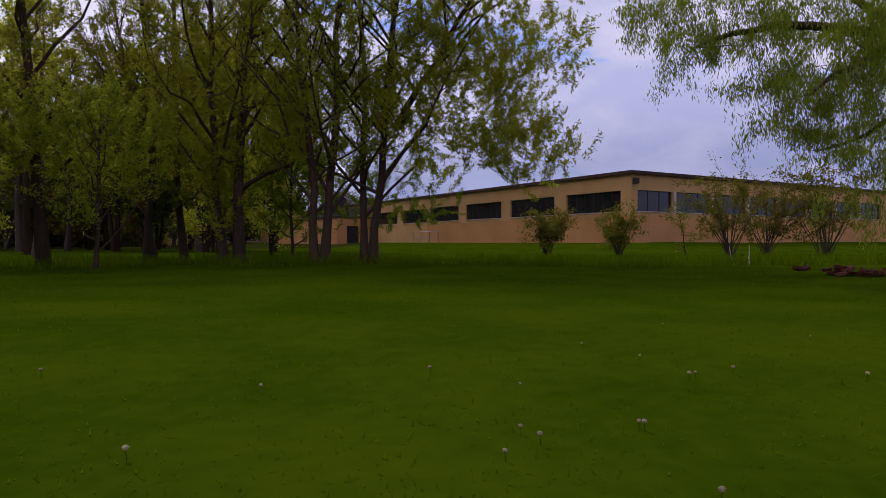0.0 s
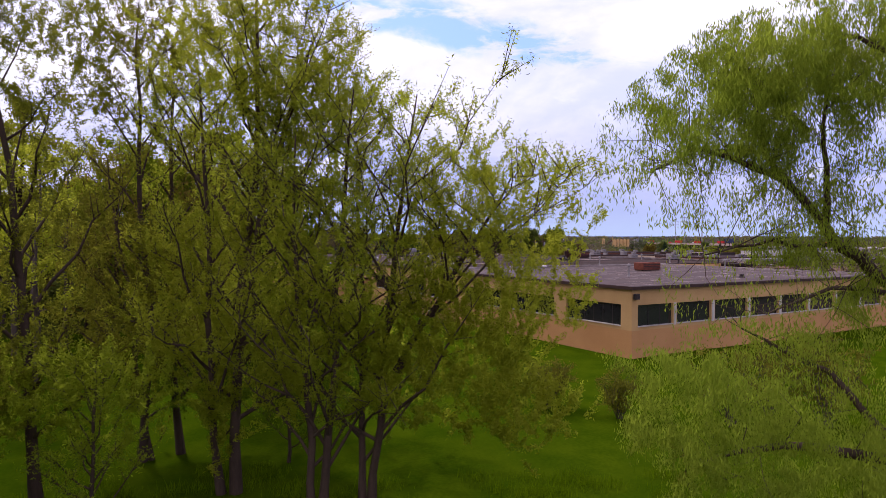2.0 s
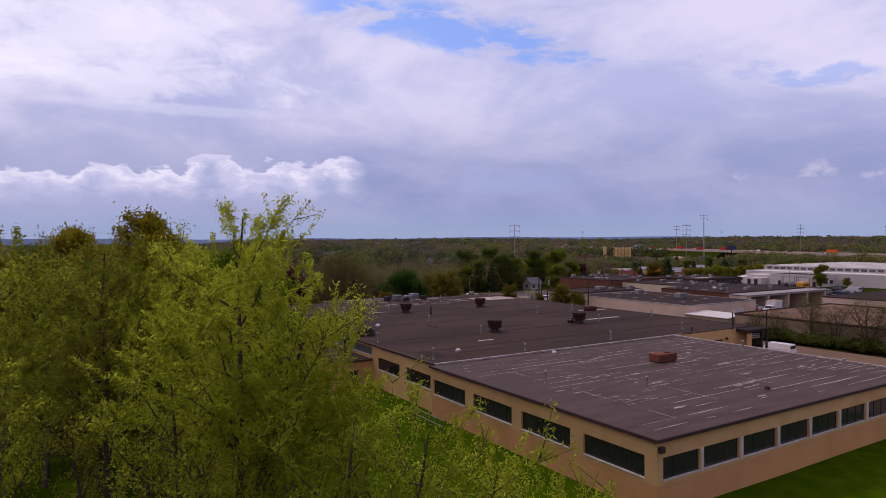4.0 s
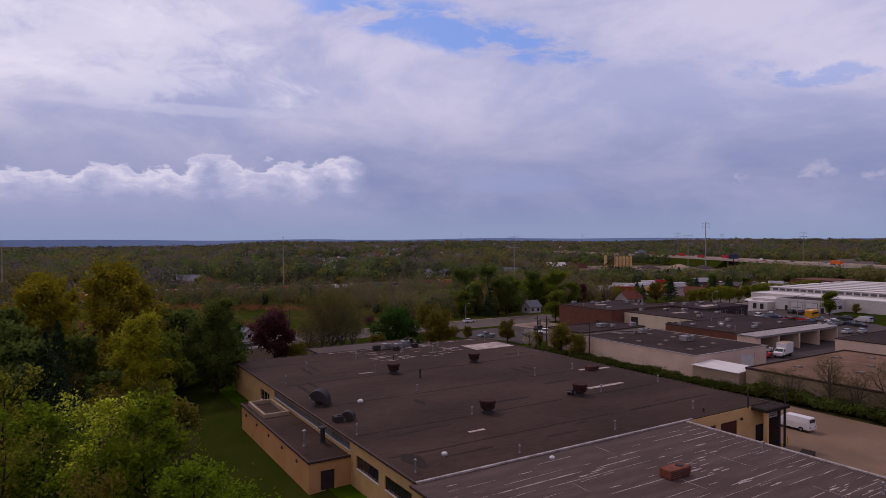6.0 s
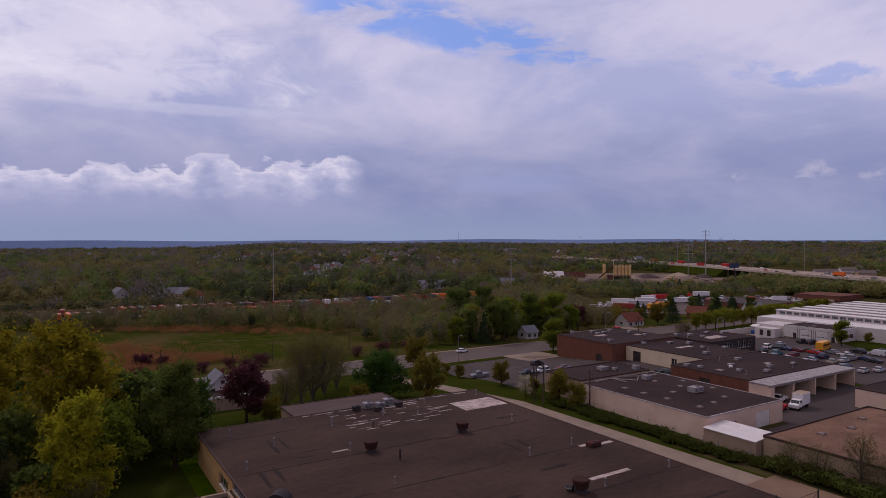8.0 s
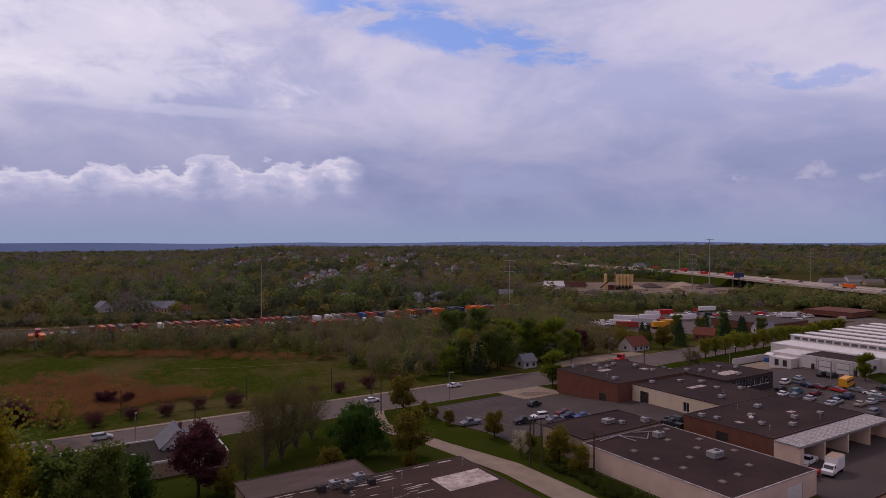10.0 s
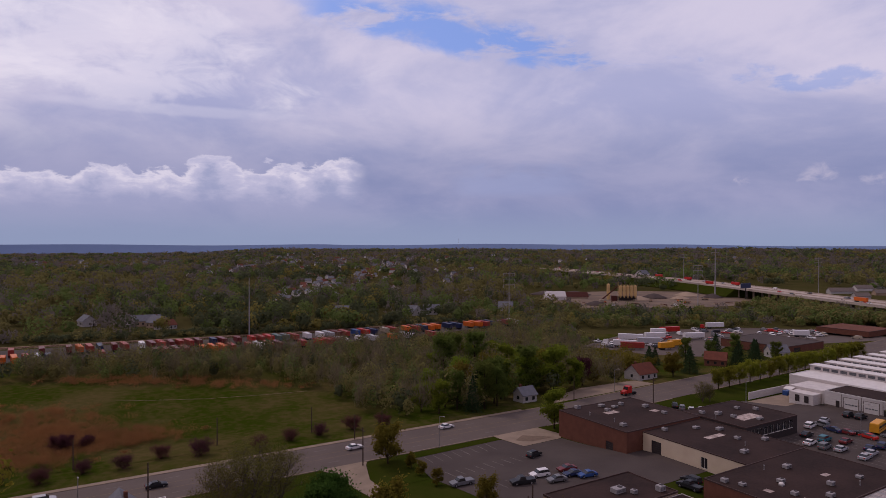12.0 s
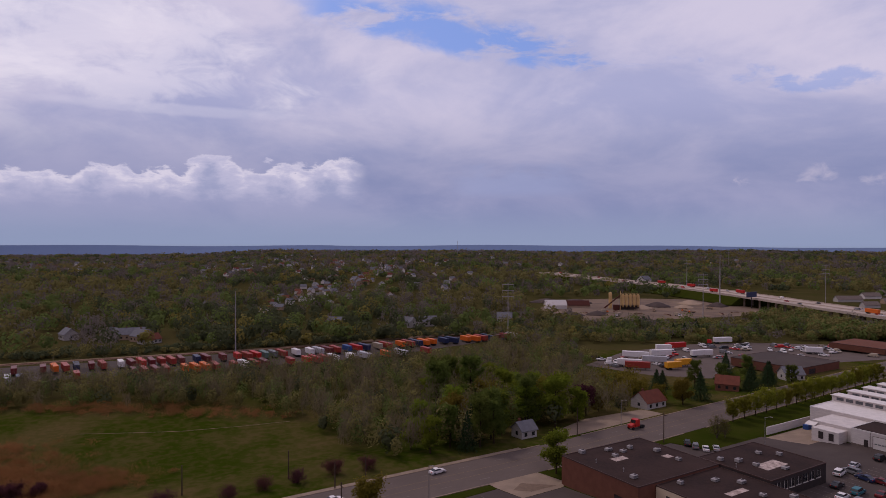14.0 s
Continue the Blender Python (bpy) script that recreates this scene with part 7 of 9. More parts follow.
def far_woods():
    r = np.random.default_rng(77)
    keys = (("far_olive", "olive"), ("far_grey", "bare grey-brown"), ("far_green", "green"), ("far_dark", "dark green"), ("far_yellow", "yellowish"))
    share = np.array([0.28, 0.26, 0.22, 0.20, 0.04])

    def plant(tag, pts, height, radius, per, size, seed, share=share):
        # species come in drifts
        f = np.sin(pts[:, 0] * 0.011 + seed) + np.cos(pts[:, 1] * 0.013 + pts[:, 0] * 0.006) + r.normal(size=len(pts)) * 0.95
        order = np.argsort(np.argsort(f)) / max(1, len(f))
        edge = np.concatenate([[0], np.cumsum(share)])
        for i, (key, word) in enumerate(keys):
            sel = pts[(order >= edge[i]) & (order < edge[i + 1])]
            if len(sel):
                wood_mass("woods_" + word.split()[0], word + " crowns of " + tag, key, sel, height, radius, per, size, seed + i, 0.5 if key == "far_grey" else 1.0)

    def band(n, y0, y1, extra):
        w = 0.80 * y1 + 20
        return scatter(r, n, -w, w, y0, y1, lambda x, y: (np.abs(x) < 0.80 * y + 15) & extra(x, y) & clear_far(x, y))

    # beyond the lorry park
    plant("woodland beyond the lorry park", band(2050, 400, 760, lambda x, y: (y > yard_line(x) + 34) & (x < 118 + 0.0 * y)), 13, 6.0, 110, 1.9, 901)
    plant("woodland beyond the truck yard", band(1300, 445, 566, lambda x, y: (x > 60) & (y > 474 + 0.05 * x) & (x < 460)), 8, 4.4, 70, 1.5, 911)
    plant("distant haze-greyed woodland", band(3200, 760, 1350, lambda x, y: y > 0), 13, 7.0, 52, 3.0, 921)
    # the grey share grows with distance, standing in for haze
    plant("distant haze-greyed woodland", band(5200, 1350, 2300, lambda x, y: y > 0), 13, 8.5, 22, 5.5, 931, np.array([0.22, 0.40, 0.14, 0.20, 0.04]))
    plant("farthest haze-greyed woodland", band(4200, 2300, 3300, lambda x, y: y > 0), 13, 11.0, 16, 8.5, 941, np.array([0.18, 0.50, 0.10, 0.20, 0.02]))
    # trees before the viaduct
    pts = scatter(r, 420, 262, 322, 480, 600, lambda x, y: x < 316)
    wood_mass("woods_olive", "olive crowns of trees before the viaduct", "far_olive", pts[::2], 9, 4.2, 80, 1.5, 947)
    wood_mass("woods_green", "green crowns of trees before the viaduct", "far_green", pts[1::2], 9, 4.2, 80, 1.5, 948)
    pts = scatter(r, 200, 296, 340, 400, 480, lambda x, y: x < 334 - 0.1 * (y - 400))
    wood_mass("woods_olive", "olive crowns of trees before the viaduct", "far_olive", pts, 9, 4.0, 90, 1.3, 949)
    # dark undergrowth along the railway
    pts = scatter(r, 9500, -330, 120, 340, 560, lambda x, y: (y > yard_line(x) + 32) & (y < yard_line(x) + 47))
    wood_mass("undergrowth", "dark undergrowth behind the railway", "far_dark", pts[::2], 4.2, 2.6, 70, 1.0, 945)
    wood_mass("undergrowth", "olive undergrowth behind the railway", "far_olive", pts[1::4], 4.8, 2.6, 70, 1.0, 946)
    # thicket between the meadow and the lorry park: thin bare stems, some in leaf
    strip_keep = lambda x, y: (y < yard_line(x) - 58) & (y > np.interp(x, [-330, -140, -60, -35, -18, 0, 40, 60], [318, 318, 322, 300, 268, 255, 268, 300])) & (x < 78) & ((x - 37.9) ** 2 + (y - 272) ** 2 > 300)
    pts = scatter(r, 5200, -300, 80, 235, 480, strip_keep)
    a, b = Wn(pts[:, 0], pts[:, 1])
    pts = pts[b > 176]
    pick = r.random(len(pts))
    wood_mass("thicket_bare", "bare grey stems of the thicket beyond the meadow", "twig_grey", pts[pick < 0.46], 12.2, 2.6, 120, 1.7, 951, 0.08, 0.1)
    wood_mass("thicket_olive", "olive crowns of the thicket beyond the meadow", "far_olive", pts[(pick >= 0.46) & (pick < 0.78)], 9.6, 2.7, 150, 0.72, 952)
    wood_mass("thicket_green", "green crowns of the thicket beyond the meadow", "far_green", pts[(pick >= 0.78) & (pick < 0.95)], 9.2, 2.8, 170, 0.62, 953)
    wood_mass("thicket_dark", "dark crowns of the thicket beyond the meadow", "far_dark", pts[pick >= 0.95], 9, 3.0, 90, 1.1, 954)
    # right of it, up to the plant
    pts = scatter(r, 900, 40, 330, 400, 560, lambda x, y: (y > 468 + 0.06 * x) | ((x < 95) & (y > 330 + 0.5 * x)))
    pick = r.random(len(pts))
    wood_mass("thicket_olive", "olive scrub round the truck yard", "far_olive", pts[pick < 0.55], 7, 3.2, 120, 0.9, 961)
    wood_mass("thicket_green", "green scrub round the truck yard", "far_green", pts[(pick >= 0.55) & (pick < 0.8)], 7, 3.2, 120, 0.9, 962)
    wood_mass("thicket_bare", "bare scrub round the truck yard", "far_grey", pts[pick >= 0.8], 7, 3.0, 80, 1.5, 963, 0.12, 0.1)
    pts = scatter(r, 260, 60, 130, 300, 372, lambda x, y: (y > 322 + 0.35 * (x - 60)) & (x < 100))
    wood_mass("thicket_olive", "olive scrub beyond the street", "leaf_olive", pts, 6, 3.0, 120, 0.7, 964)
    # wooded ground left of the works and beyond the street to the far left
    pts = scatter(r, 420, -260, -62, 120, 215, lambda x, y: (x < -0.30 * y - 20) & (np.abs(Wn(x, y)[1] - 160) > 13) & (Wn(x, y)[1] < 176))
    pick = r.random(len(pts))
    wood_mass("woods_olive", "olive crowns of the wood beside the works", "leaf_olive", pts[pick < 0.5], 12, 4.5, 130, 1.0, 971)
    wood_mass("woods_dark", "dark crowns of the wood beside the works", "leaf_dark", pts[pick >= 0.5], 11, 4.5, 130, 1.0, 972)
    # reddish twig scrub in the meadow
    pts = []
    for cx, cy, sx, sy, n in ((-102, 226, 20, 14, 150), (-114, 250, 20, 13, 150), (-94, 240, 18, 12, 110), (-80, 245, 12, 9, 60), (-125, 266, 20, 10, 60), (-118, 318, 40, 7, 110), (-70, 312, 30, 6, 40), (-150, 245, 20, 12, 90)):
        pts.append(np.stack([cx + r.normal(size=n) * sx * 0.55, cy + r.normal(size=n) * sy * 0.55], 1))
    pts = np.concatenate(pts)
    wood_mass("scrub_red", "russet twiggy scrub in the meadow", "twig_red", pts, 2.7, 2.9, 170, 0.55, 981, 0.16, 0.05)
    # hedge along the drive
    n = 400
    hb = r.uniform(18, 97, n)
    ha = 77.2 + r.normal(size=n) * 0.9 + np.where(hb < 50, 1.8, 0)
    x, y = ahead(ha, hb)
    pick = r.random(n)
    low = hb > 46
    places = np.stack([x, y], 1)
    wood_mass("hedge", "low dark hedge along the drive", "leaf_hedge", places[low], 1.25, 1.1, 150, 0.3, 991, 1.0, 0.2)
    wood_mass("hedge", "overgrown hedge along the drive", "leaf_hedge", places[~low & (pick < 0.5)], 1.9, 1.3, 150, 0.34, 992, 1.0, 0.2)
    wood_mass("hedge", "overgrown hedge along the drive", "leaf_dark", places[~low & (pick >= 0.5)], 2.0, 1.3, 150, 0.3, 995, 1.0, 0.2)
    for hb, ha, s in ((24.5, 80.8, 0.8), (29.0, 79.8, 0.62), (33.5, 80.4, 0.75), (39.0, 79.6, 0.5), (43.5, 80.2, 0.45), (20.0, 80.0, 0.8)):
        tree(TWIGGY, (ha, hb), "small bare-twigged tree behind the hedge", "bare trees by the drive", 50 * hb, s)


far_woods()


# ---- vehicles ----
COATS = {"white": (0.72, 0.72, 0.72), "silver": (0.42, 0.43, 0.45), "grey": (0.16, 0.165, 0.175), "black": (0.02, 0.02, 0.023), "blue": (0.04, 0.11, 0.26), "red": (0.46, 0.022, 0.016),
         "maroon": (0.150, 0.022, 0.024), "navy": (0.02, 0.03, 0.085), "tan": (0.36, 0.31, 0.23), "teal": (0.03, 0.16, 0.2), "orange": (0.62, 0.135, 0.012), "yellow": (0.70, 0.33, 0.02), "green": (0.10, 0.16, 0.15), "brick": (0.30, 0.040, 0.028)}
KINDS = {
    # lower body outline, beltline-to-roof outline, length, width, wheel radius, axle places
    "sedan": ([(-2.3, 0.3), (2.25, 0.3), (2.3, 0.62), (1.6, 0.84), (0.75, 0.95), (-1.55, 0.97), (-2.25, 0.9), (-2.33, 0.6)], [(0.95, 0.93), (0.25, 1.38), (-0.95, 1.4), (-1.75, 0.95)], 1.8, 0.33, (-1.4, 1.4)),
    "suv": ([(-2.3, 0.36), (2.25, 0.36), (2.3, 0.75), (1.5, 1.0), (0.9, 1.08), (-2.2, 1.1), (-2.33, 0.8)], [(1.0, 1.06), (0.4, 1.66), (-1.95, 1.68), (-2.22, 1.08)], 1.88, 0.37, (-1.4, 1.4)),
    "pickup": ([(-2.8, 0.42), (2.7, 0.42), (2.75, 0.85), (1.9, 1.08), (1.2, 1.15), (-0.6, 1.15), (-0.62, 1.1), (-2.8, 1.12)], [(1.25, 1.13), (0.75, 1.78), (-0.4, 1.8), (-0.6, 1.13)], 1.95, 0.4, (-1.75, 1.75)),
    "van": ([(-2.8, 0.4), (2.65, 0.4), (2.72, 0.9), (2.1, 1.15), (1.5, 1.3), (-2.75, 1.32), (-2.82, 0.7)], [(1.62, 1.27), (1.0, 2.0), (-2.65, 2.02), (-2.76, 1.3)], 1.98, 0.38, (-1.65, 1.75)),
}
CACHE = {}


def squeeze(shape, lo, hi, k):
    """Draw the sides in towards the top."""
    shape.v = [(x, y * (1 - k * min(max((z - lo) / (hi - lo), 0), 1)), z) for x, y, z in shape.v]
    return shape


def car_meshes(kind, coat):
    key = (kind, coat)
    if key in CACHE:
        return CACHE[key]
    body, top, w, wr, axles = KINDS[kind]
    zb, zt = top[0][1], max(p[1] for p in top)
    cx = sum(p[0] for p in top) / 4
    skin = paint(coat, COATS[coat])
    cabin = squeeze(Mesh().prism([(x, min(z, zt - 0.05)) for x, z in top], -w / 2 + 0.06, w / 2 - 0.06), zb - 0.05, zt, 0.2)
    roof = squeeze(Mesh().prism([(top[1][0] + 0.04, zt - 0.08), (top[1][0] - 0.1, zt + 0.01), (top[2][0] + 0.1, zt + 0.02), (top[2][0] - 0.06, zt - 0.08)], -w / 2 + 0.05, w / 2 - 0.05), zb - 0.05, zt, 0.2)
    made = {
        "body": squeeze(Mesh().prism(body, -w / 2, w / 2), 0.6, zt, 0.12).mesh("body", skin),
        "cabin": cabin.mesh("cabin_glass", M["glass"] if kind != "van" else skin),
        "roof": roof.mesh("roof", skin),
        "wheel": Mesh().tube((0, -0.11, 0), (0, 0.11, 0), wr, wr, 12).mesh("wheel", M["tyre"]),
        "hub": Mesh().tube((0, -0.118, 0), (0, 0.118, 0), wr * 0.55, wr * 0.55, 8).mesh("hub", M["metal_grey"]),
        "front": Mesh().soft_box(-0.03, 0.05, -0.2, 0.2, -0.07, 0.07, 0.02).mesh("headlight", M["metal_pale"]),
        "rear": Mesh().soft_box(-0.05, 0.03, -0.14, 0.14, -0.1, 0.1, 0.02).mesh("tail_light", paint("red", COATS["red"])),
    }
    if kind == "van":
        made["screen"] = Mesh().prism([(1.66, 1.3), (1.1, 1.92), (1.06, 1.9), (1.6, 1.28)], -0.78, 0.78).mesh("windscreen", M["glass"])
        made["back"] = Mesh().box(-2.80, -2.74, -0.65, 0.65, 1.4, 1.85).mesh("rear_window", M["glass"])
        made["side"] = Mesh().box(0.45, 1.15, -0.93, -0.90, 1.38, 1.82).mesh("side_window", M["glass"])
    CACHE[key] = made
    return made


def car(kind, coat, a, b, heading, label="", group="parked cars"):
    m = car_meshes(kind, coat)
    body, top, w, wr, axles = KINDS[kind]
    z = float(lie(a, b)) + 0.07
    word = {"suv": "sport utility vehicle", "sedan": "saloon car", "pickup": "pickup truck", "van": "panel van"}[kind]
    t = thing("car" if kind in ("sedan", "suv") else kind.replace("pickup", "pickup_truck"), (a, b, z), label or f"{coat} {word} parked on the asphalt", "car" if kind in ("sedan", "suv") else "truck", group, heading)
    part("body", m["body"], None, t)
    part("cabin_glass", m["cabin"], None, t)
    part("roof", m["roof"], None, t)
    for x in axles:
        for s in (-1, 1):
            k = part("wheel", m["wheel"], None, t)
            k.location = (x, s * (w / 2 - 0.1), wr)
            part("hub", m["hub"], None, k)
    for s in (-1, 1):
        part("headlight", m["front"], None, t).location = (max(p[0] for p in body) - 0.06, s * (w / 2 - 0.38), 0.7)
        part("tail_light", m["rear"], None, t).location = (min(p[0] for p in body) + 0.04, s * (w / 2 - 0.3), 0.78)
    for k, n in (("screen", "windscreen"), ("back", "rear_window"), ("side", "side_window")):
        if k in m:
            part(n, m[k], None, t)
    return t


def trailer_meshes(coat, length):
    key = ("trailer", coat, length)
    if key not in CACHE:
        h = length / 2
        box = Mesh().soft_box(-h, h, -1.25, 1.25, 1.15, 4.0, 0.05)
        for i in range(int(length / 0.9)):
            x = -h + 0.5 + i * 0.9
            box.box(x, x + 0.12, -1.29, -1.24, 1.3, 3.9).box(x, x + 0.12, 1.24, 1.29, 1.3, 3.9)
        CACHE[key] = (
            box.mesh("container", paint(coat, COATS[coat], 0.5)),
            Mesh().box(-h - 0.03, -h + 0.02, -1.15, -0.02, 1.25, 3.9).box(-h - 0.03, -h + 0.02, 0.02, 1.15, 1.25, 3.9).mesh("rear_door", paint(coat, COATS[coat], 0.5)),
            Mesh().box(-h, h, -0.5, -0.3, 0.85, 1.15).box(-h, h, 0.3, 0.5, 0.85, 1.15).mesh("chassis", M["metal_dark"]),
            Mesh().tube((0, -1.2, 0), (0, 1.2, 0), 0.5, 0.5, 10).mesh("wheels_on_axle", M["tyre"]),
            Mesh().box(-0.1, 0.1, -0.1, 0.1, 0, 0.95).mesh("landing_leg", M["metal_dark"]),
        )
    return CACHE[key]


def trailer(coat, a, b, heading, length=12.2, group="parked trailers", label=""):
    m = trailer_meshes(coat, length)
    z = float(lie(a, b)) + 0.06
    t = thing("semi_trailer", (a, b, z), label or f"{coat} container trailer parked in the lorry park", "trailer", group, heading)
    part("container", m[0], None, t)
    part("rear_door", m[1], None, t)
    part("chassis", m[2], None, t)
    for x in (-length / 2 + 1.2, -length / 2 + 2.5):
        part("axle", m[3], None, t).location = (x, 0, 0.5)
    for side in (-0.8, 0.8):
        part("landing_leg", m[4], None, t).location = (length / 2 - 2.2, side, 0)
    return t


def tractor(coat, a, b, heading, label):
    z = float(lie(a, b)) + 0.06
    t = thing("truck", (a, b, z), label, "truck", "", heading)
    skin = paint(coat, COATS[coat])
    part("cab", squeeze(Mesh().prism([(-0.9, 0.9), (1.1, 0.9), (1.2, 1.9), (0.8, 3.1), (-0.7, 3.3), (-0.9, 3.1)], -1.2, 1.2), 1.6, 3.4, 0.1), skin, t)
    part("hood", squeeze(Mesh().prism([(1.1, 0.7), (2.9, 0.7), (3.0, 1.5), (1.15, 1.9)], -0.95, 0.95), 0.7, 1.9, 0.12), skin, t)
    part("windscreen", Mesh().prism([(1.19, 2.0), (0.86, 2.95), (0.82, 2.93), (1.14, 1.98)], -0.95, 0.95), M["glass"], t)
    part("chassis", Mesh().box(-3.4, 2.6, -0.45, 0.45, 0.6, 0.9), M["metal_dark"], t)
    for x in (2.1, -1.9, -2.9):
        for s in (-1, 1):
            part("wheel", Mesh().tube((x, s * 0.75, 0.5), (x, s * 1.15, 0.5), 0.5, 0.5, 12), M["tyre"], t)
    for s in (-1, 1):
        part("headlight", Mesh().soft_box(2.9, 3.02, s * 0.7 - 0.15, s * 0.7 + 0.15, 1.0, 1.25, 0.03), M["metal_pale"], t)
    return t


def box_truck(coat, a, b, heading, label, bed=False, box="white"):
    z = float(lie(a, b)) + 0.06
    t = thing("truck", (a, b, z), label, "truck", "", heading)
    skin = paint(coat, COATS[coat])
    part("cab", squeeze(Mesh().prism([(1.0, 0.6), (3.4, 0.6), (3.5, 1.25), (2.6, 1.45), (2.1, 2.15), (1.0, 2.2)], -1.0, 1.0), 1.2, 2.3, 0.14), skin, t)
    part("windscreen", Mesh().prism([(2.64, 1.5), (2.2, 2.08), (2.14, 2.06), (2.58, 1.47)], -0.82, 0.82), M["glass"], t)
    for s in (-1, 1):
        part("side_window", Mesh().box(1.3, 2.0, s * 0.93 - 0.02, s * 0.93 + 0.02, 1.5, 1.95), M["glass"], t)
    if bed:
        part("tipper_body", Mesh().box(-3.3, 0.8, -1.15, -1.05, 1.0, 2.0).box(-3.3, 0.8, 1.05, 1.15, 1.0, 2.0).box(-3.3, 0.8, -1.05, 1.05, 0.95, 1.1).box(0.7, 0.85, -1.15, 1.15, 1.0, 2.4), M["brick_tan_dull"], t)
    else:
        part("cargo_box", Mesh().soft_box(-3.3, 0.95, -1.15, 1.15, 0.85, 3.25, 0.06), paint(box, COATS[box]), t)
        part("roof_panel", Mesh().box(-3.25, 0.9, -1.1, 1.1, 3.245, 3.28), M["brick_tan_dull"], t)
    part("chassis", Mesh().box(-3.3, 3.2, -0.4, 0.4, 0.5, 0.8), M["metal_dark"], t)
    for x in (2.5, -2.0):
        for s in (-1, 1):
            part("wheel", Mesh().tube((x, s * 0.7, 0.42), (x, s * 1.05, 0.42), 0.42, 0.42, 12), M["tyre"], t)
    return t


def bus(a, b, heading):
    t = thing("school_bus", (a, b, float(lie(a, b)) + 0.06), "yellow school bus parked on the asphalt", "bus", "", heading)
    skin = paint("yellow", COATS["yellow"])
    part("body", squeeze(Mesh().prism([(-4.2, 0.6), (2.6, 0.6), (2.6, 2.9), (2.3, 3.1), (-4.0, 3.1), (-4.2, 2.9)], -1.2, 1.2), 2.2, 3.2, 0.14), skin, t)
    part("hood", Mesh().prism([(2.6, 0.6), (4.0, 0.6), (4.1, 1.2), (2.6, 1.6)], -1.0, 1.0), skin, t)
    for s in (-1, 1):
        for i in range(8):
            part("window", Mesh().box(-4.0 + i * 0.8, -3.35 + i * 0.8, s * 1.2 - 0.03, s * 1.2 + 0.03, 1.8, 2.4), M["glass"], t)
        part("stripe", Mesh().box(-4.2, 2.6, s * 1.21 - 0.015, s * 1.21 + 0.015, 1.3, 1.4), M["metal_dark"], t)
    for x in (3.2, -2.6):
        for s in (-1, 1):
            part("wheel", Mesh().tube((x, s * 0.8, 0.48), (x, s * 1.15, 0.48), 0.48, 0.48, 12), M["tyre"], t)


car("van", "white", 64.8, 30.6, 90, "white panel van parked in the loading yard")
for kind, coat, a, b, hd in (("suv", "black", 107.6, 138.0, 15), ("suv", "white", 97.4, 123.8, 170), ("pickup", "black", 91.2, 122.2, 165), ("sedan", "maroon", 105.2, 123.4, 170), ("sedan", "grey", 98.3, 119.1, 170), ("sedan", "navy", 103.8, 119.9, 170), ("sedan", "blue", 106.0, 117.6, 170),
                             ("pickup", "grey", 80.4, 130.0, 175), ("pickup", "black", 119.6, 101.0, 95), ("suv", "black", 122.8, 103.0, 90)):
    car(kind, coat, a, b, hd, group="cars before the brown works")
for kind, coat, a, b, hd in (("suv", "white", 187.5, 112.2, 10), ("sedan", "black", 178.3, 108.2, 5), ("suv", "teal", 178.1, 103.4, 5), ("suv", "grey", 171.8, 100.1, 5), ("sedan", "white", 172.0, 103.9, 5), ("sedan", "silver", 173.4, 97.0, 5), ("sedan", "silver", 176.6, 91.4, 5),
                             ("sedan", "navy", 189.1, 106.9, 80), ("suv", "grey", 191.2, 111.1, 80), ("sedan", "maroon", 189.9, 103.9, 80), ("sedan", "red", 190.6, 98.5, 80), ("sedan", "black", 191.9, 100.7, 80), ("suv", "black", 208.8, 112.1, 0), ("suv", "black", 209.5, 109.2, 0),
                             ("suv", "grey", 172.0, 80.2, 5), ("sedan", "blue", 174.2, 80.8, 5), ("sedan", "silver", 172.2, 75.2, 5), ("sedan", "silver", 172.1, 90.8, 5), ("suv", "black", 203.5, 91.2, 80), ("van", "silver", 203.0, 85.2, 80), ("sedan", "grey", 191.0, 88.0, 80),
                             ("sedan", "navy", 192.0, 84.2, 80), ("sedan", "silver", 184.0, 86.0, 5), ("sedan", "tan", 178.5, 86.5, 5), ("suv", "black", 181.0, 153.2, 40), ("suv", "grey", 180.6, 150.0, 40), ("sedan", "white", 181.4, 147.0, 40), ("sedan", "silver", 184.2, 145.4, 40), ("sedan", "silver", 196.8, 113.1, 10)):
    car(kind, coat, a, b, hd, group="cars beside the white works")
for kind, coat, a, b, hd in (("sedan", "silver", 177.0, 73.4, 5), ("sedan", "navy", 180.4, 93.4, 5), ("suv", "grey", 188.6, 87.2, 80), ("sedan", "black", 190.2, 80.6, 80), ("suv", "black", 208.4, 86.6, 80),
                             ("sedan", "grey", 195.4, 95.2, 80), ("sedan", "white", 194.2, 90.6, 80), ("sedan", "maroon", 181.2, 99.6, 5), ("suv", "navy", 184.8, 92.4, 5)):
    car(kind, coat, a, b, hd, group="cars beside the white works")
bus(199.6, 100.0, 10)
box_truck("white", 119.6, 64.0, 190, "white box truck standing at the loading bays")
car("pickup", "white", 120.8, 69.4, 188, "white pickup truck at the loading bays", "trucks at the bays")
car("pickup", "red", 113.6, 65.2, 190, "red pickup truck at the loading bays", "trucks at the bays")
car("sedan", "white", 72.1, 169.2, 3, "white saloon car on the street", "cars on the street")
car("suv", "silver", 2.1, 170.9, 2, "silver sport utility vehicle on the street", "cars on the street")
car("sedan", "black", 23.5, 167.9, 2, "black saloon car on the street", "cars on the street")
car("sedan", "white", 103.0, 172.6, 3, "white saloon car on the street", "cars on the street")
box_truck("white", -8.3, 163.2, 182, "white tipper truck beside the street", True)
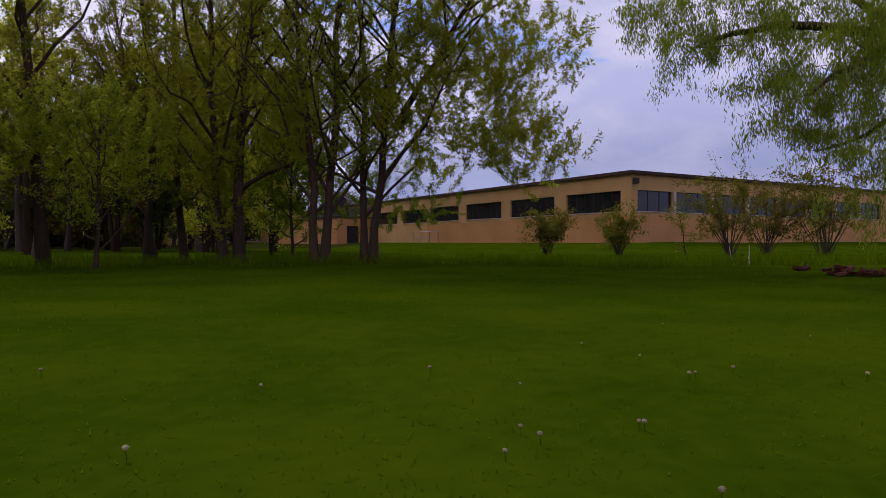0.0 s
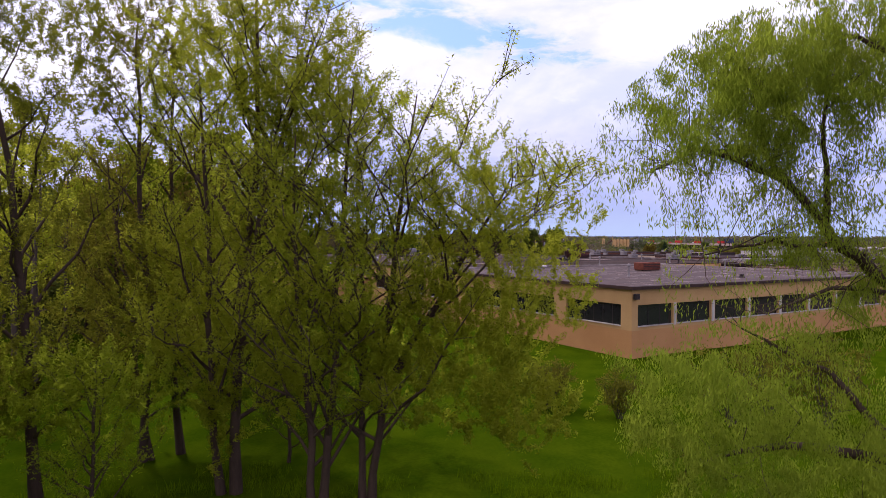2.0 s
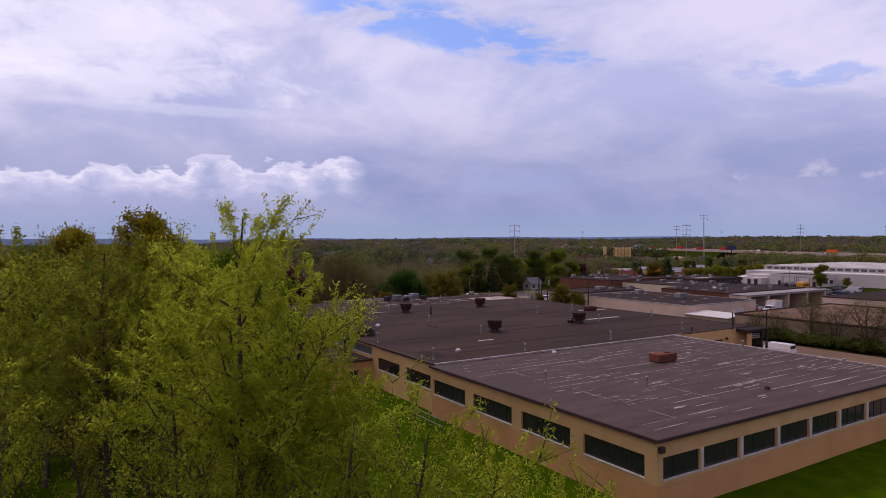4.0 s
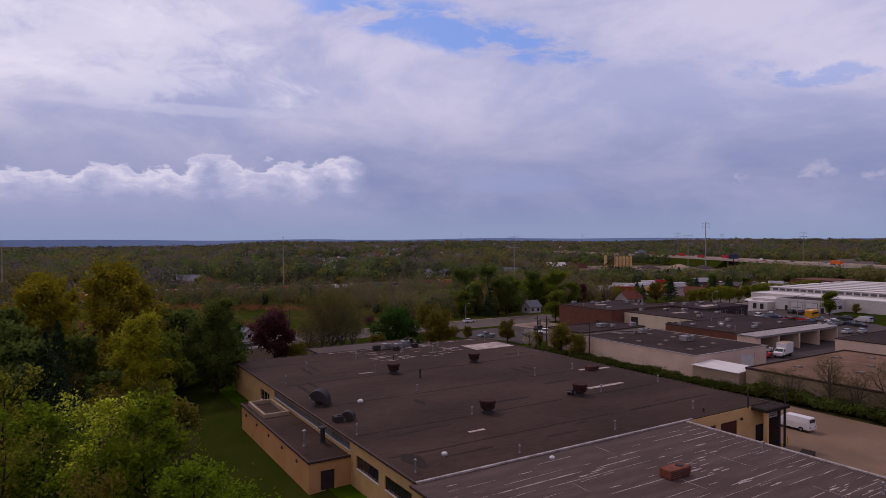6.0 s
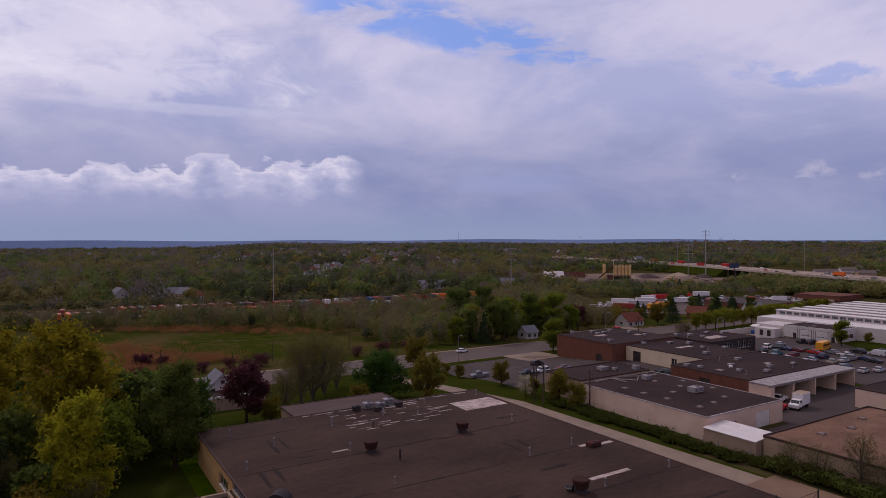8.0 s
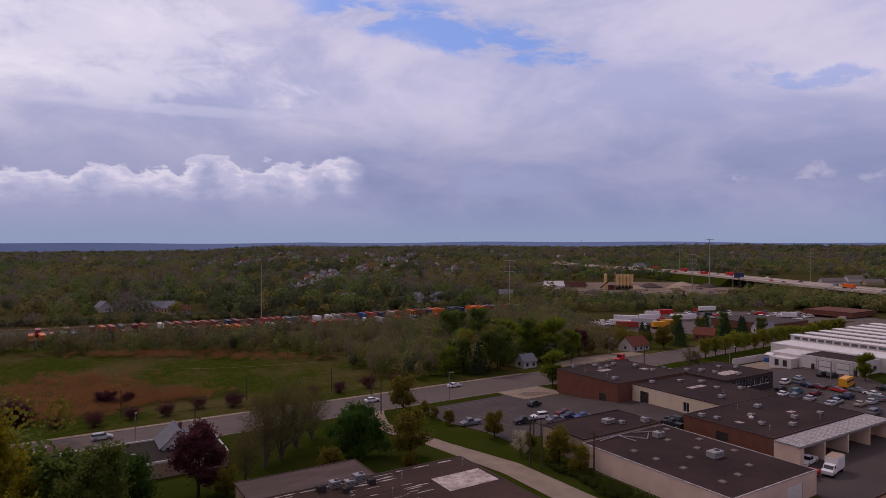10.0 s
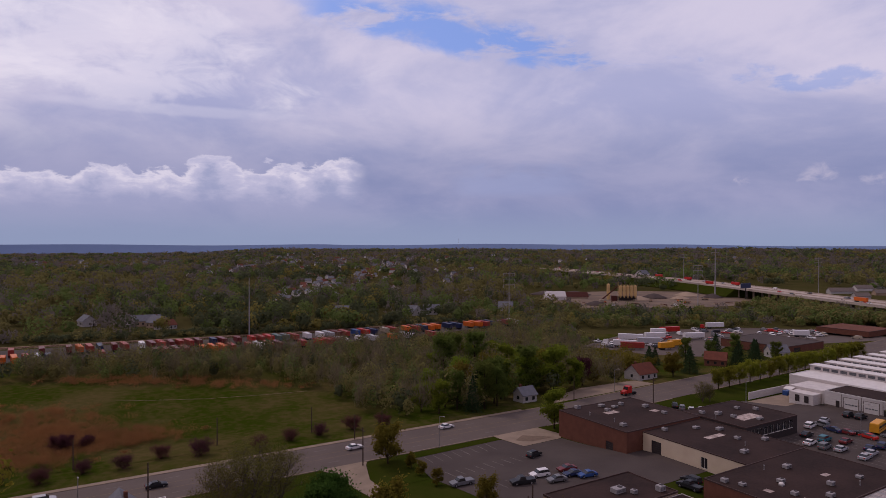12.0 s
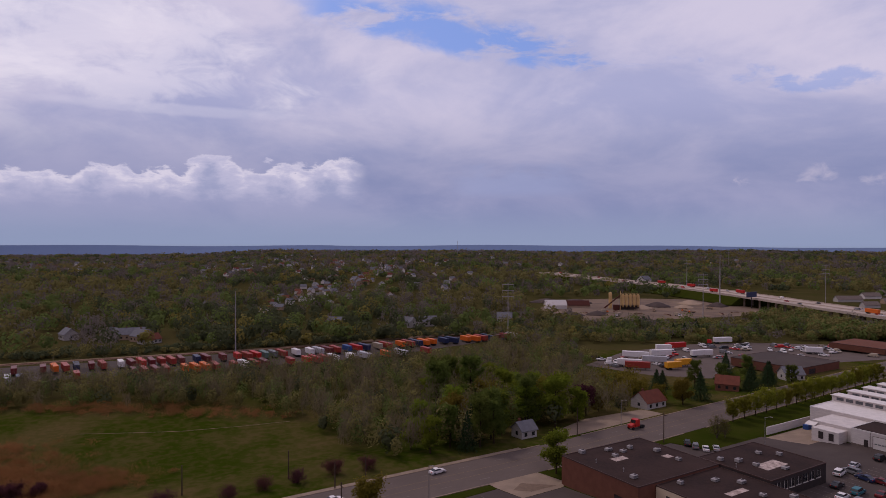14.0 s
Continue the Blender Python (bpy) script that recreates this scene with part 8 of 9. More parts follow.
tractor("red", 181.0, 173.6, 182, "red lorry tractor on the street")

# ---- the lorry park in the valley ----
surface("lorry_park", [W(*p) for p in ((-330, 310), (-190, 366), (-100, 402), (-20, 436), (60, 500), (66, 522), (20, 508), (-60, 470), (-140, 434), (-230, 396), (-340, 350))], 0.06, "lot", "grey asphalt lorry park in the valley", "lorry park", 12)
surface("rail_bed", [W(*p) for p in ((-345, 352), (-230, 401), (-140, 439), (-60, 475), (20, 513), (110, 560), (108, 567), (18, 521), (-62, 483), (-142, 447), (-232, 409), (-347, 360))], 0.07, "gravel", "stony railway bed beyond the lorry park", "railway", 12)
for k in (0, 1):
    rails = Mesh()
    for i in range(40):
        p0, p1 = (-340 + 11 * i, 356.5 + 5.0 * i * 0.905 + 3 * k), (-340 + 11 * (i + 1), 356.5 + 5.0 * (i + 1) * 0.905 + 3 * k)
        for s in (-0.7, 0.7):
            a0, b0 = W(p0[0], p0[1] + s)
            a1, b1 = W(p1[0], p1[1] + s)
            rails.tube((a0, b0, float(lie(a0, b0)) + 0.25), (a1, b1, float(lie(a1, b1)) + 0.25), 0.08, 0.08, 4)
    setting("rail_track_%d" % (k + 1), rails, M["rust"], "rusty railway track beyond the lorry park", "railway")

ROWS = [
    # first x, count, gap, coats; the far row, then the near one
    (1, -206, 1, 4, "brick"), (1, -194, 1, 4, "maroon"), (1, -183, 4, 4.3, "maroon orange brick navy"), (1, -164, 2, 4.4, "maroon brick"), (1, -152, 7, 4.3, "white maroon red maroon brick brick maroon"),
    (1, -119, 2, 4.2, "navy maroon"), (1, -107, 1, 4, "maroon"), (1, -100, 6, 4.3, "red brick red green grey brick"), (1, -71, 1, 4, "white"), (1, -64, 4, 4.5, "white silver maroon brick"), (1, -44, 3, 4.6, "blue red navy"),
    (1, -27, 2, 4.6, "tan brick"), (1, -14, 5, 4.6, "orange brick navy orange orange"), (1, 12, 2, 5, "navy navy"), (1, 26, 5, 4.8, "orange orange brick navy maroon"), (1, 52, 3, 5.5, "brick silver red"),
    (2, -196, 5, 4.3, "orange orange brick silver navy"), (2, -158, 1, 4, "brick"), (2, -136, 4, 4.3, "maroon brick maroon brick"), (2, -115, 4, 4.3, "orange orange orange brick"), (2, -94, 4, 4.6, "brick white brick maroon"),
    (2, -68, 1, 4, "brick"), (2, -60, 4, 4.3, "red red brick white"), (2, -38, 2, 7, "white silver"), (2, -20, 2, 8, "orange silver"), (2, 2, 1, 5, "brick"),
]
for row, x0, n, gap, coats in ROWS:
    for i, coat in enumerate(coats.split()[:n]):
        x = 11.8 + (x0 + gap * i - 11.8) * 1.02
        y = 470.0 + 0.433 * x - 0.0 if row == 1 else 440.0 + 0.41 * x
        trailer(coat, *W(x, y), 121.6 - 28 + (3 if i % 3 else -2), 12.2 if i % 4 else 9.0)

# ---- truck yard, brick hall, houses ----
surface("truck_yard", [W(*p) for p in ((86, 405), (112, 380), (140, 372), (166, 406), (215, 410), (272, 420), (276, 470), (208, 482), (168, 474), (118, 446))], 0.06, "asphalt", "grey asphalt yard full of trucks", "truck yard", 12)
hall = plain_building("warehouse", "brown-brick hall with a flat grey roof at the truck yard", 314, 350, 192.5, 228, 3.6, "brick_brown", "lot", {"S": [(322, 328, 0.0, 2.4)]})
hall.location.z = -2.7
plain_building("warehouse", "low brown hall with a flat roof beyond the truck yard", 412, 442, 199, 229, 2.6, "brick_brown", "brick_brown").location.z = -2.0
r_v = np.random.default_rng(55)
for coat, x, y, hd, l in (("white", 118, 424, -20, 14), ("white", 108, 401, -15, 12.2), ("white", 134, 430, 10, 12.2), ("red", 152, 456, 20, 14), ("white", 157, 430, 15, 13.5), ("silver", 124, 410, -10, 12.2), ("brick", 110, 394, -15, 12.2), ("white", 142, 448, 0, 9), ("white", 190, 484 - 6, 10, 12.2), ("yellow", 128, 394, 20, 9), ("yellow", 136, 402, 20, 9), ("white", 226, 440, -10, 9)):
    trailer(coat, *W(x, y), hd - 31, l, "trailers in the truck yard", f"{coat} trailer parked in the truck yard")
for i in range(84):
    x = r_v.uniform(92, 262)
    y = np.interp(x, [88, 120, 170, 210, 270], [408, 408, 440, 444, 430]) + r_v.uniform(-12, 30 if x > 130 else 18)
    a, b = W(x, y)
    if 312 < a < 364 and 190 < b < 236:
        continue
    car(r_v.choice(["sedan", "suv", "van", "pickup"]), r_v.choice(["white", "white", "white", "silver", "red", "grey", "black", "tan"]), a, b, r_v.uniform(0, 360), group="vehicles in the truck yard")
tractor("red", *W(180, 474), 20, "red lorry tractor in the truck yard")
tractor("red", *W(146, 450), 120, "red lorry tractor in the truck yard")
tractor("white", *W(100, 410), 60, "white lorry tractor in the truck yard")


def house(x, y, w, l, h, turn, wall, roof, label, group="", chimney=False, detail=True):
    a, b = W(x, y)
    t = thing("house", (a, b, float(lie(a, b)) - 0.2), label, "house", group, turn)
    rise = w * 0.42
    part("wall", Mesh().prism([(-w / 2, 0), (w / 2, 0), (w / 2, h), (0, h + rise), (-w / 2, h)], -l / 2, l / 2), M[wall], t)
    for s in (-1, 1):
        e = s * (w / 2 + 0.4)
        part("roof", Mesh().prism([(0, h + rise + 0.22), (e, h - 0.12), (e, h - 0.28), (0, h + rise + 0.04)], -l / 2 - 0.4, l / 2 + 0.4), M[roof], t)
    if chimney:
        part("chimney", Mesh().box(0.3, 1.0, l * 0.2, l * 0.2 + 0.7, h + rise * 0.5, h + rise + 0.9), M["brick_brown"], t)
    if detail:
        n = max(2, int(l / 3))
        for s in (-1, 1):
            for i in range(n):
                y0 = -l / 2 + (i + 0.3) * l / n
                part("window", Mesh().box(s * (w / 2 + 0.02) - 0.04, s * (w / 2 + 0.02) + 0.04, y0, y0 + 1.1, h * 0.35, h * 0.35 + 1.2), M["glass"], t)
            part("window", Mesh().box(-0.55, 0.55, s * (l / 2 + 0.02) - 0.04, s * (l / 2 + 0.02) + 0.04, h * 0.4, h * 0.4 + 1.2), M["glass"], t)
        part("door", Mesh().box(w * 0.22, w * 0.22 + 0.95, -l / 2 - 0.06, -l / 2 + 0.02, 0.2, 2.2), M["metal_dark"], t)
    return t


house(37.9, 278.4, 5.4, 6.0, 2.9, 90, "siding_house", "shingle_grey", "small white house with a grey roof among trees", chimney=True)
house(90.4, 317.1, 8.0, 10.5, 2.9, 90, "siding_house", "shingle_red", "cream house with a red-brown roof by the street", chimney=True)
house(133.5, 345.5, 7.0, 9.0, 3.2, 30, "brick_brown", "shingle_red", "brown house with a red roof among spruces")
house(172, 366, 7.0, 9.0, 3.0, 60, "siding_house", "shingle_grey", "small white house beside the brick hall")
surface("house_yard", [(150, 178.6), (165, 178.9), (204, 181.0), (203, 190), (176, 192), (158, 186)], 0.03, "concrete", "pale bare yard before the houses", "yard")
for x, y, w, l, h, tn, wl, rf in ((-14, 556, 9, 12, 4, 10, "siding_house", "shingle_grey"), (0, 562, 9, 13, 4, 70, "siding_house", "shingle_grey"), (-186, 492, 10, 14, 4, 30, "brick_tan_dull", "shingle_grey"), (-198, 502, 9, 16, 4, 80, "brick_tan_dull", "shingle_grey"), (-212, 506, 8, 12, 4, 20, "siding_house", "shingle_grey"),
                                  (-178, 484, 8, 12, 3, 120, "siding_house", "shingle_red"), (-138, 500, 9, 14, 4, 15, "siding_house", "shingle_grey"), (-240, 500, 9, 12, 4, 15, "siding_house", "shingle_grey"), (62, 590, 9, 12, 4, 50, "siding_house", "shingle_grey"), (-70, 560, 9, 12, 4, 50, "siding_house", "shingle_grey")):
    house(x, y, w, l, h, tn, wl, rf, "detached house among the trees beyond the railway", "houses beyond the railway", True)
for x, y in HOUSES[:-13]:
    k = 0.66 + 0.3 * smooth(900, 1600, y)
    t = house(x, y, 9 * k, 12 * k, rng.uniform(4, 6) * k, rng.uniform(0, 180), rng.choice(["paint_white", "siding_white", "brick_tan_dull"]), rng.choice(["shingle_grey", "shingle_grey", "shingle_red"]), "distant pale house among the trees", "distant houses", False, False)
    t.location.z += 1.9 * k


# ---- concrete plant, motorway, masts ----
surface("plant_ground", [W(*p) for p in ((96, 600), (130, 588), (226, 612), (320, 650), (322, 700), (296, 790), (220, 800), (150, 780), (108, 700))], 0.1, "dirt", "bare trampled ground of the concrete plant", "yard", 16)


def plant():
    x, y = W(191, 680)
    z = float(lie(x, y))
    t = thing("silo_plant", (x, y, z), "cluster of tan concrete-plant silos on steel legs", "silo", "", -31.6)
    for i in range(5):
        s = new("silo")
        s.parent = t
        s.location = (-7 + 3.6 * i, 0, 0)
        part("shell", Mesh().lathe(0, 0, [(0.4, 2.6), (1.6, 5.0), (1.65, 14.0), (1.2, 14.8), (0.2, 15.1)], 12), M["silo"], s, shade=False)
        for w in range(4):
            part("leg", Mesh().tube((1.2 * math.cos(w * 1.57 + 0.8), 1.2 * math.sin(w * 1.57 + 0.8), 0), (1.2 * math.cos(w * 1.57 + 0.8), 1.2 * math.sin(w * 1.57 + 0.8), 5.2), 0.16, 0.16, 5), M["metal_dark"], s)
    part("gantry", Mesh().box(-9.4, 9.4, -0.5, 0.5, 15.2, 15.6).box(-9.6, -9.2, -0.4, 0.4, 0, 18.5), M["silo"], t)
    part("conveyor", Mesh().tube((-24, 3, 1.5), (-9, 0.5, 14.5), 0.7, 0.7, 6), M["rust"], t)
    part("hopper", Mesh().soft_box(-16, -11, -3, 2, 0, 5.0, 0.2), M["rust"], t)
    part("base_building", Mesh().soft_box(-9, 9, 2.2, 6, 0, 4.2, 0.1), M["metal_dark"], t)
    u = thing("silo", (*W(175.8, 694.5), float(lie(*W(175.8, 694.5)))), "single tall tan silo at the concrete plant", "silo")
    part("shell", Mesh().lathe(0, 0, [(1.7, 0), (1.7, 15), (0.6, 16)], 12), M["silo"], u)
    sh = house(121, 690, 11, 20, 4.0, 62, "siding_white", "siding_white", "long pale metal shed at the concrete plant", "", False, False)
    house(146, 706, 10, 22, 2.4, 62, "brick_tan_dull", "rust", "low rusty shed at the concrete plant", "", False, False)
    r = np.random.default_rng(8)
    for px, py, rad, h, key, word in ((228, 712, 13, 5.0, "stone_pile", "grey"), (272, 740, 16, 4.5, "sand", "sandy"), (150, 640, 12, 4.0, "stone_pile", "grey"), (124, 634, 14, 4.0, "stone_pile", "dark"), (152, 748, 22, 4.5, "stone_pile", "dark"), (250, 700, 10, 3.5, "sand", "sandy"), (205, 690, 12, 4.2, "sand", "sandy"), (290, 716, 12, 4.5, "stone_pile", "grey"), (124, 760, 20, 4.0, "stone_pile", "dark")):
        a, b = W(px, py)
        rows = []
        for k in range(6):
            f = k / 5
            rows.append((rad * (1 - f) * r.uniform(0.9, 1.1) + 0.1, h * (1 - (1 - f) ** 1.3) - 0.2))
        p = thing("gravel_heap", (a, b, float(lie(a, b))), f"{word} heap of gravel at the concrete plant", "gravel heap", "gravel heaps")
        m = Mesh().lathe(0, 0, rows, 14)
        m.v = [(vx * (1 + 0.18 * math.sin(3 * math.atan2(vy, vx) + px)), vy * (1 + 0.18 * math.cos(2 * math.atan2(vy, vx) + py)), vz) for vx, vy, vz in m.v]
        part("mound", m, M[key], p, shade=True)
    for i in range(16):
        a, b = W(r.uniform(130, 310), r.uniform(625, 690))
        if i % 2:
            box_truck(r.choice(["white", "orange", "tan"]), a, b, r.uniform(0, 360), "dusty truck at the concrete plant", i % 4 == 1, "tan")
        else:
            s = thing("steel_stack", (a, b, float(lie(a, b))), "stack of rusty steel and timber at the concrete plant", "stack", "stacks", r.uniform(0, 180))
            for k in range(3):
                part("beam", Mesh().box(-4, 4, -1.2 + 0.9 * k, -0.5 + 0.9 * k, 0, 0.8 + 0.4 * (k % 2)), M["rust"] if k % 2 else M["brick_tan_dull"], s)


plant()

WAY = [(180, 1180, 9), (232, 985, 8), (290, 860, 7), (311, 740, 6.5), (322, 640, 6), (331, 545, 6), (352, 440, 6), (410, 300, 6)]


def motorway():
    deck, rail_near, rail_mid, rail_far, bank = Mesh(), Mesh(), Mesh(), Mesh(), Mesh()
    pts = []
    for p, q in zip(WAY, WAY[1:]):
        for k in range(4):
            pts.append([p[i] + (q[i] - p[i]) * k / 4 for i in range(3)])
    pts.append(list(WAY[-1]))
    for _ in range(3):
        pts = [pts[0]] + [[(pts[i - 1][j] + 2 * pts[i][j] + pts[i + 1][j]) / 4 for j in range(3)] for i in range(1, len(pts) - 1)] + [pts[-1]]
    n = []
    for i in range(len(pts)):
        d = np.array(pts[min(i + 1, len(pts) - 1)][:2]) - np.array(pts[max(i - 1, 0)][:2])
        d /= np.linalg.norm(d)
        n.append((-d[1], d[0]))

    def at(i, off, dz=0.0):
        a, b = W(pts[i][0] + n[i][0] * off, pts[i][1] + n[i][1] * off)
        return (a, b, pts[i][2] + dz)

    def ribbon(shape, off0, off1, z0, z1):
        for i in range(len(pts) - 1):
            v = [at(i, off0, z0), at(i, off1, z0), at(i, off0, z1), at(i, off1, z1), at(i + 1, off0, z0), at(i + 1, off1, z0), at(i + 1, off0, z1), at(i + 1, off1, z1)]
            shape.add(v, [(0, 1, 3, 2), (4, 6, 7, 5), (0, 4, 5, 1), (2, 3, 7, 6), (0, 2, 6, 4), (1, 5, 7, 3)])

    ribbon(deck, 0, 34, -1.0, 0.0)
    ribbon(rail_near, -0.4, 0.0, -1.2, 0.9)
    ribbon(rail_mid, 16.8, 17.2, 0.0, 0.8)
    ribbon(rail_far, 34.0, 34.4, -1.2, 0.9)
    t = setting("motorway", deck, M["deck"], "pale concrete motorway on an embankment and viaduct", "road")
    for nme, s in (("parapet_near", rail_near), ("parapet_middle", rail_mid), ("parapet_far", rail_far)):
        setting(nme, s, M["deck"], "pale concrete motorway parapet", "parapet")
    for i in range(len(pts) - 1):
        if pts[i][1] > 742 or pts[i][1] < 500:
            v = [at(i, -11, -9), at(i, 45, -9), at(i, 34.2, -1.0), at(i, -0.2, -1.0), at(i + 1, -11, -9), at(i + 1, 45, -9), at(i + 1, 34.2, -1.0), at(i + 1, -0.2, -1.0)]
            bank.add(v, [(0, 4, 7, 3), (1, 2, 6, 5), (2, 3, 7, 6), (0, 3, 2, 1), (4, 5, 6, 7)])
    setting("embankment", bank, M["verge"], "grassy motorway embankment", "embankment")
    for i in range(len(pts) - 1):
        if 500 <= pts[i][1] <= 742:
            for off in (4, 13, 21, 30):
                p = at(i, off, -1.0)
                t = thing("bridge_pier", (p[0], p[1], -6), "concrete pier of the motorway viaduct", "pier", "viaduct piers")
                part("column", Mesh().soft_box(-0.8, 0.8, -0.8, 0.8, 0, p[2] + 6, 0.1), M["concrete"], t)
    r = np.random.default_rng(21)
    for i in range(34):
        k = r.integers(0, len(pts) - 1)
        lane = r.choice([3, 7, 11, 22, 26, 30])
        p = at(k, lane)
        q = at(k + 1, lane)
        hd = math.degrees(math.atan2(q[1] - p[1], q[0] - p[0])) + (180 if lane > 17 else 0)
        f = r.random()
        p = [p[j] + (q[j] - p[j]) * f for j in range(3)]
        if i % 5 == 0:
            c = trailer(r.choice(["white", "red", "orange", "silver"]), p[0], p[1], hd, 12.2, "lorries on the motorway", "lorry trailer on the motorway far off")
        else:
            c = car(r.choice(["sedan", "suv", "van"]), r.choice(["white", "silver", "black", "red", "grey"]), p[0], p[1], hd, "car on the motorway far off", "cars on the motorway")
        c.location.z = p[2] + 0.01
    b = thing("billboard", (*W(312, 690), -3), "blue motorway billboard on a post", "billboard")
    part("post", Mesh().tube((0, 0, 0), (0, 0, 13), 0.5, 0.5, 8), M["metal_dark"], b)
    part("board", Mesh().soft_box(-8, 8, -0.4, 0.4, 11, 16, 0.1), paint("navy", COATS["navy"]), b)
    g = house(300, 980, 11, 20, 4, 100, "siding_white", "shingle_grey", "long grey shed beyond the motorway", "", False, False)
    g.location.z += 7


motorway()
for x, y, w, l, h, tn, wl in ((456, 768, 9, 28, 3, 60, "siding_house"), (506, 806, 9, 22, 3.5, 66, "siding_white"), (490, 748, 8, 20, 3, 56, "brick_tan_dull"), (438, 706, 8, 16, 3, 62, "siding_house"), (560, 850, 9, 30, 3.5, 60, "siding_house")):
    house(x, y, w, l, h, tn, wl, "metal_dull", "low grey commercial shed beyond the motorway", "sheds beyond the motorway", False, False)


def pylon(x, y, h, arms, thick=0.7, label="tall pale steel power pole with cross-arms"):
    a, b = W(x, y)
    t = thing("power_pole", (a, b, float(lie(a, b))), label, "power pole", "power poles")
    part("pole", Mesh().tube((0, 0, -0.5), (0, 0, h), thick * 0.55, thick * 0.25, 8), M["mast"], t)
    for k in range(arms):
        z = h - 1.5 - 4.2 * k
        c, s = math.cos(-TURN), math.sin(-TURN)
        part("cross_arm", Mesh().tube((-4.2 * c, -4.2 * s, z + 0.4), (4.2 * c, 4.2 * s, z + 0.4), 0.22, 0.22, 5), M["mast"], t)
        for e in (-4, 4):
            part("insulator", Mesh().tube((e * c, e * s, z + 0.4), (e * c, e * s, z - 1.6), 0.14, 0.14, 5), M["mast"], t)


pylon(-108, 440, 37, 0, 0.75, "tall slim pale steel pole by the railway")
pylon(57, 515, 36, 3)
pylon(236, 620, 38, 3)
pylon(296, 724, 52, 2, 1.3, "very tall thick pale mast by the motorway")
pylon(424, 756, 41, 3)
pylon(560, 800, 40, 3)
pylon(-285, 420, 34, 0, 0.7, "tall slim pale steel pole by the railway")
pylon(64, 2350, 55, 0, 1.2, "distant radio mast on the skyline")
for x, y in ((330, 900), (700, 1600), (460, 2100)):
    pylon(x, y, 42, 2, 1.0, "distant pale power pole")


def utility_pole(a, b, h=10.0, arms=1, label="dark wooden utility pole"):
    t = thing("utility_pole", (a, b, float(lie(a, b))), label, "utility pole", "utility poles")
    part("pole", Mesh().tube((0, 0, -0.5), (0, 0, h), 0.17, 0.12, 7), M["wood_pole"], t)
    for k in range(arms):
        part("cross_arm", Mesh().box(-0.07, 0.07, -1.2, 1.2, h - 0.9 - k, h - 0.75 - k), M["wood_pole"], t)
    return t


def street_lamp(a, b, label="grey street lamp with a curved arm"):
    t = thing("street_lamp", (a, b, float(lie(a, b))), label, "street lamp", "street lamps")
    part("pole", Mesh().tube((0, 0, 0), (0, 0, 8.5), 0.11, 0.07, 8), M["metal_grey"], t)
    part("arm", Mesh().tube((0, 0, 8.4), (0, -1.8, 8.9), 0.05, 0.04, 6), M["metal_grey"], t)
    part("head", Mesh().soft_box(-0.15, 0.15, -2.4, -1.7, 8.82, 8.98, 0.04), M["metal_pale"], t)


for a, b in ((72.6, 97.5), (73.8, 95.6)):
    part("transformer", Mesh().lathe(0.35, 0, [(0.28, 7.2), (0.3, 7.3), (0.3, 8.4), (0.2, 8.5)], 8), M["metal_grey"], utility_pole(a, b, 9.5))
utility_pole(80.5, 88.0, 8.5)
utility_pole(80.8, 106.2, 7.0, 0, "pale slim pole at the corner of the tan office")
for a in (20.5, 68.8, 176.6):
    utility_pole(a, road_mid(a) - 11.0, 9.5)
for a in (8.0, 92.0, 180.0):
    street_lamp(a, road_mid(a) + 9.3 if a > 100 else road_mid(a) - 9.3)
street_lamp(200.5, 140.2)
street_lamp(192, 101)
utility_pole(158.9, road_mid(158.9) + 9.4, 9.0, 0)
for a in (75.5, 84.0):
    utility_pole(a, road_mid(a) + 9.4, 7.0, 0)
for x, y in ((-81, 212), (-53, 232), (-29, 242)):
    utility_pole(*W(x, y), 7.5, 0, "dark wooden pole in the meadow")


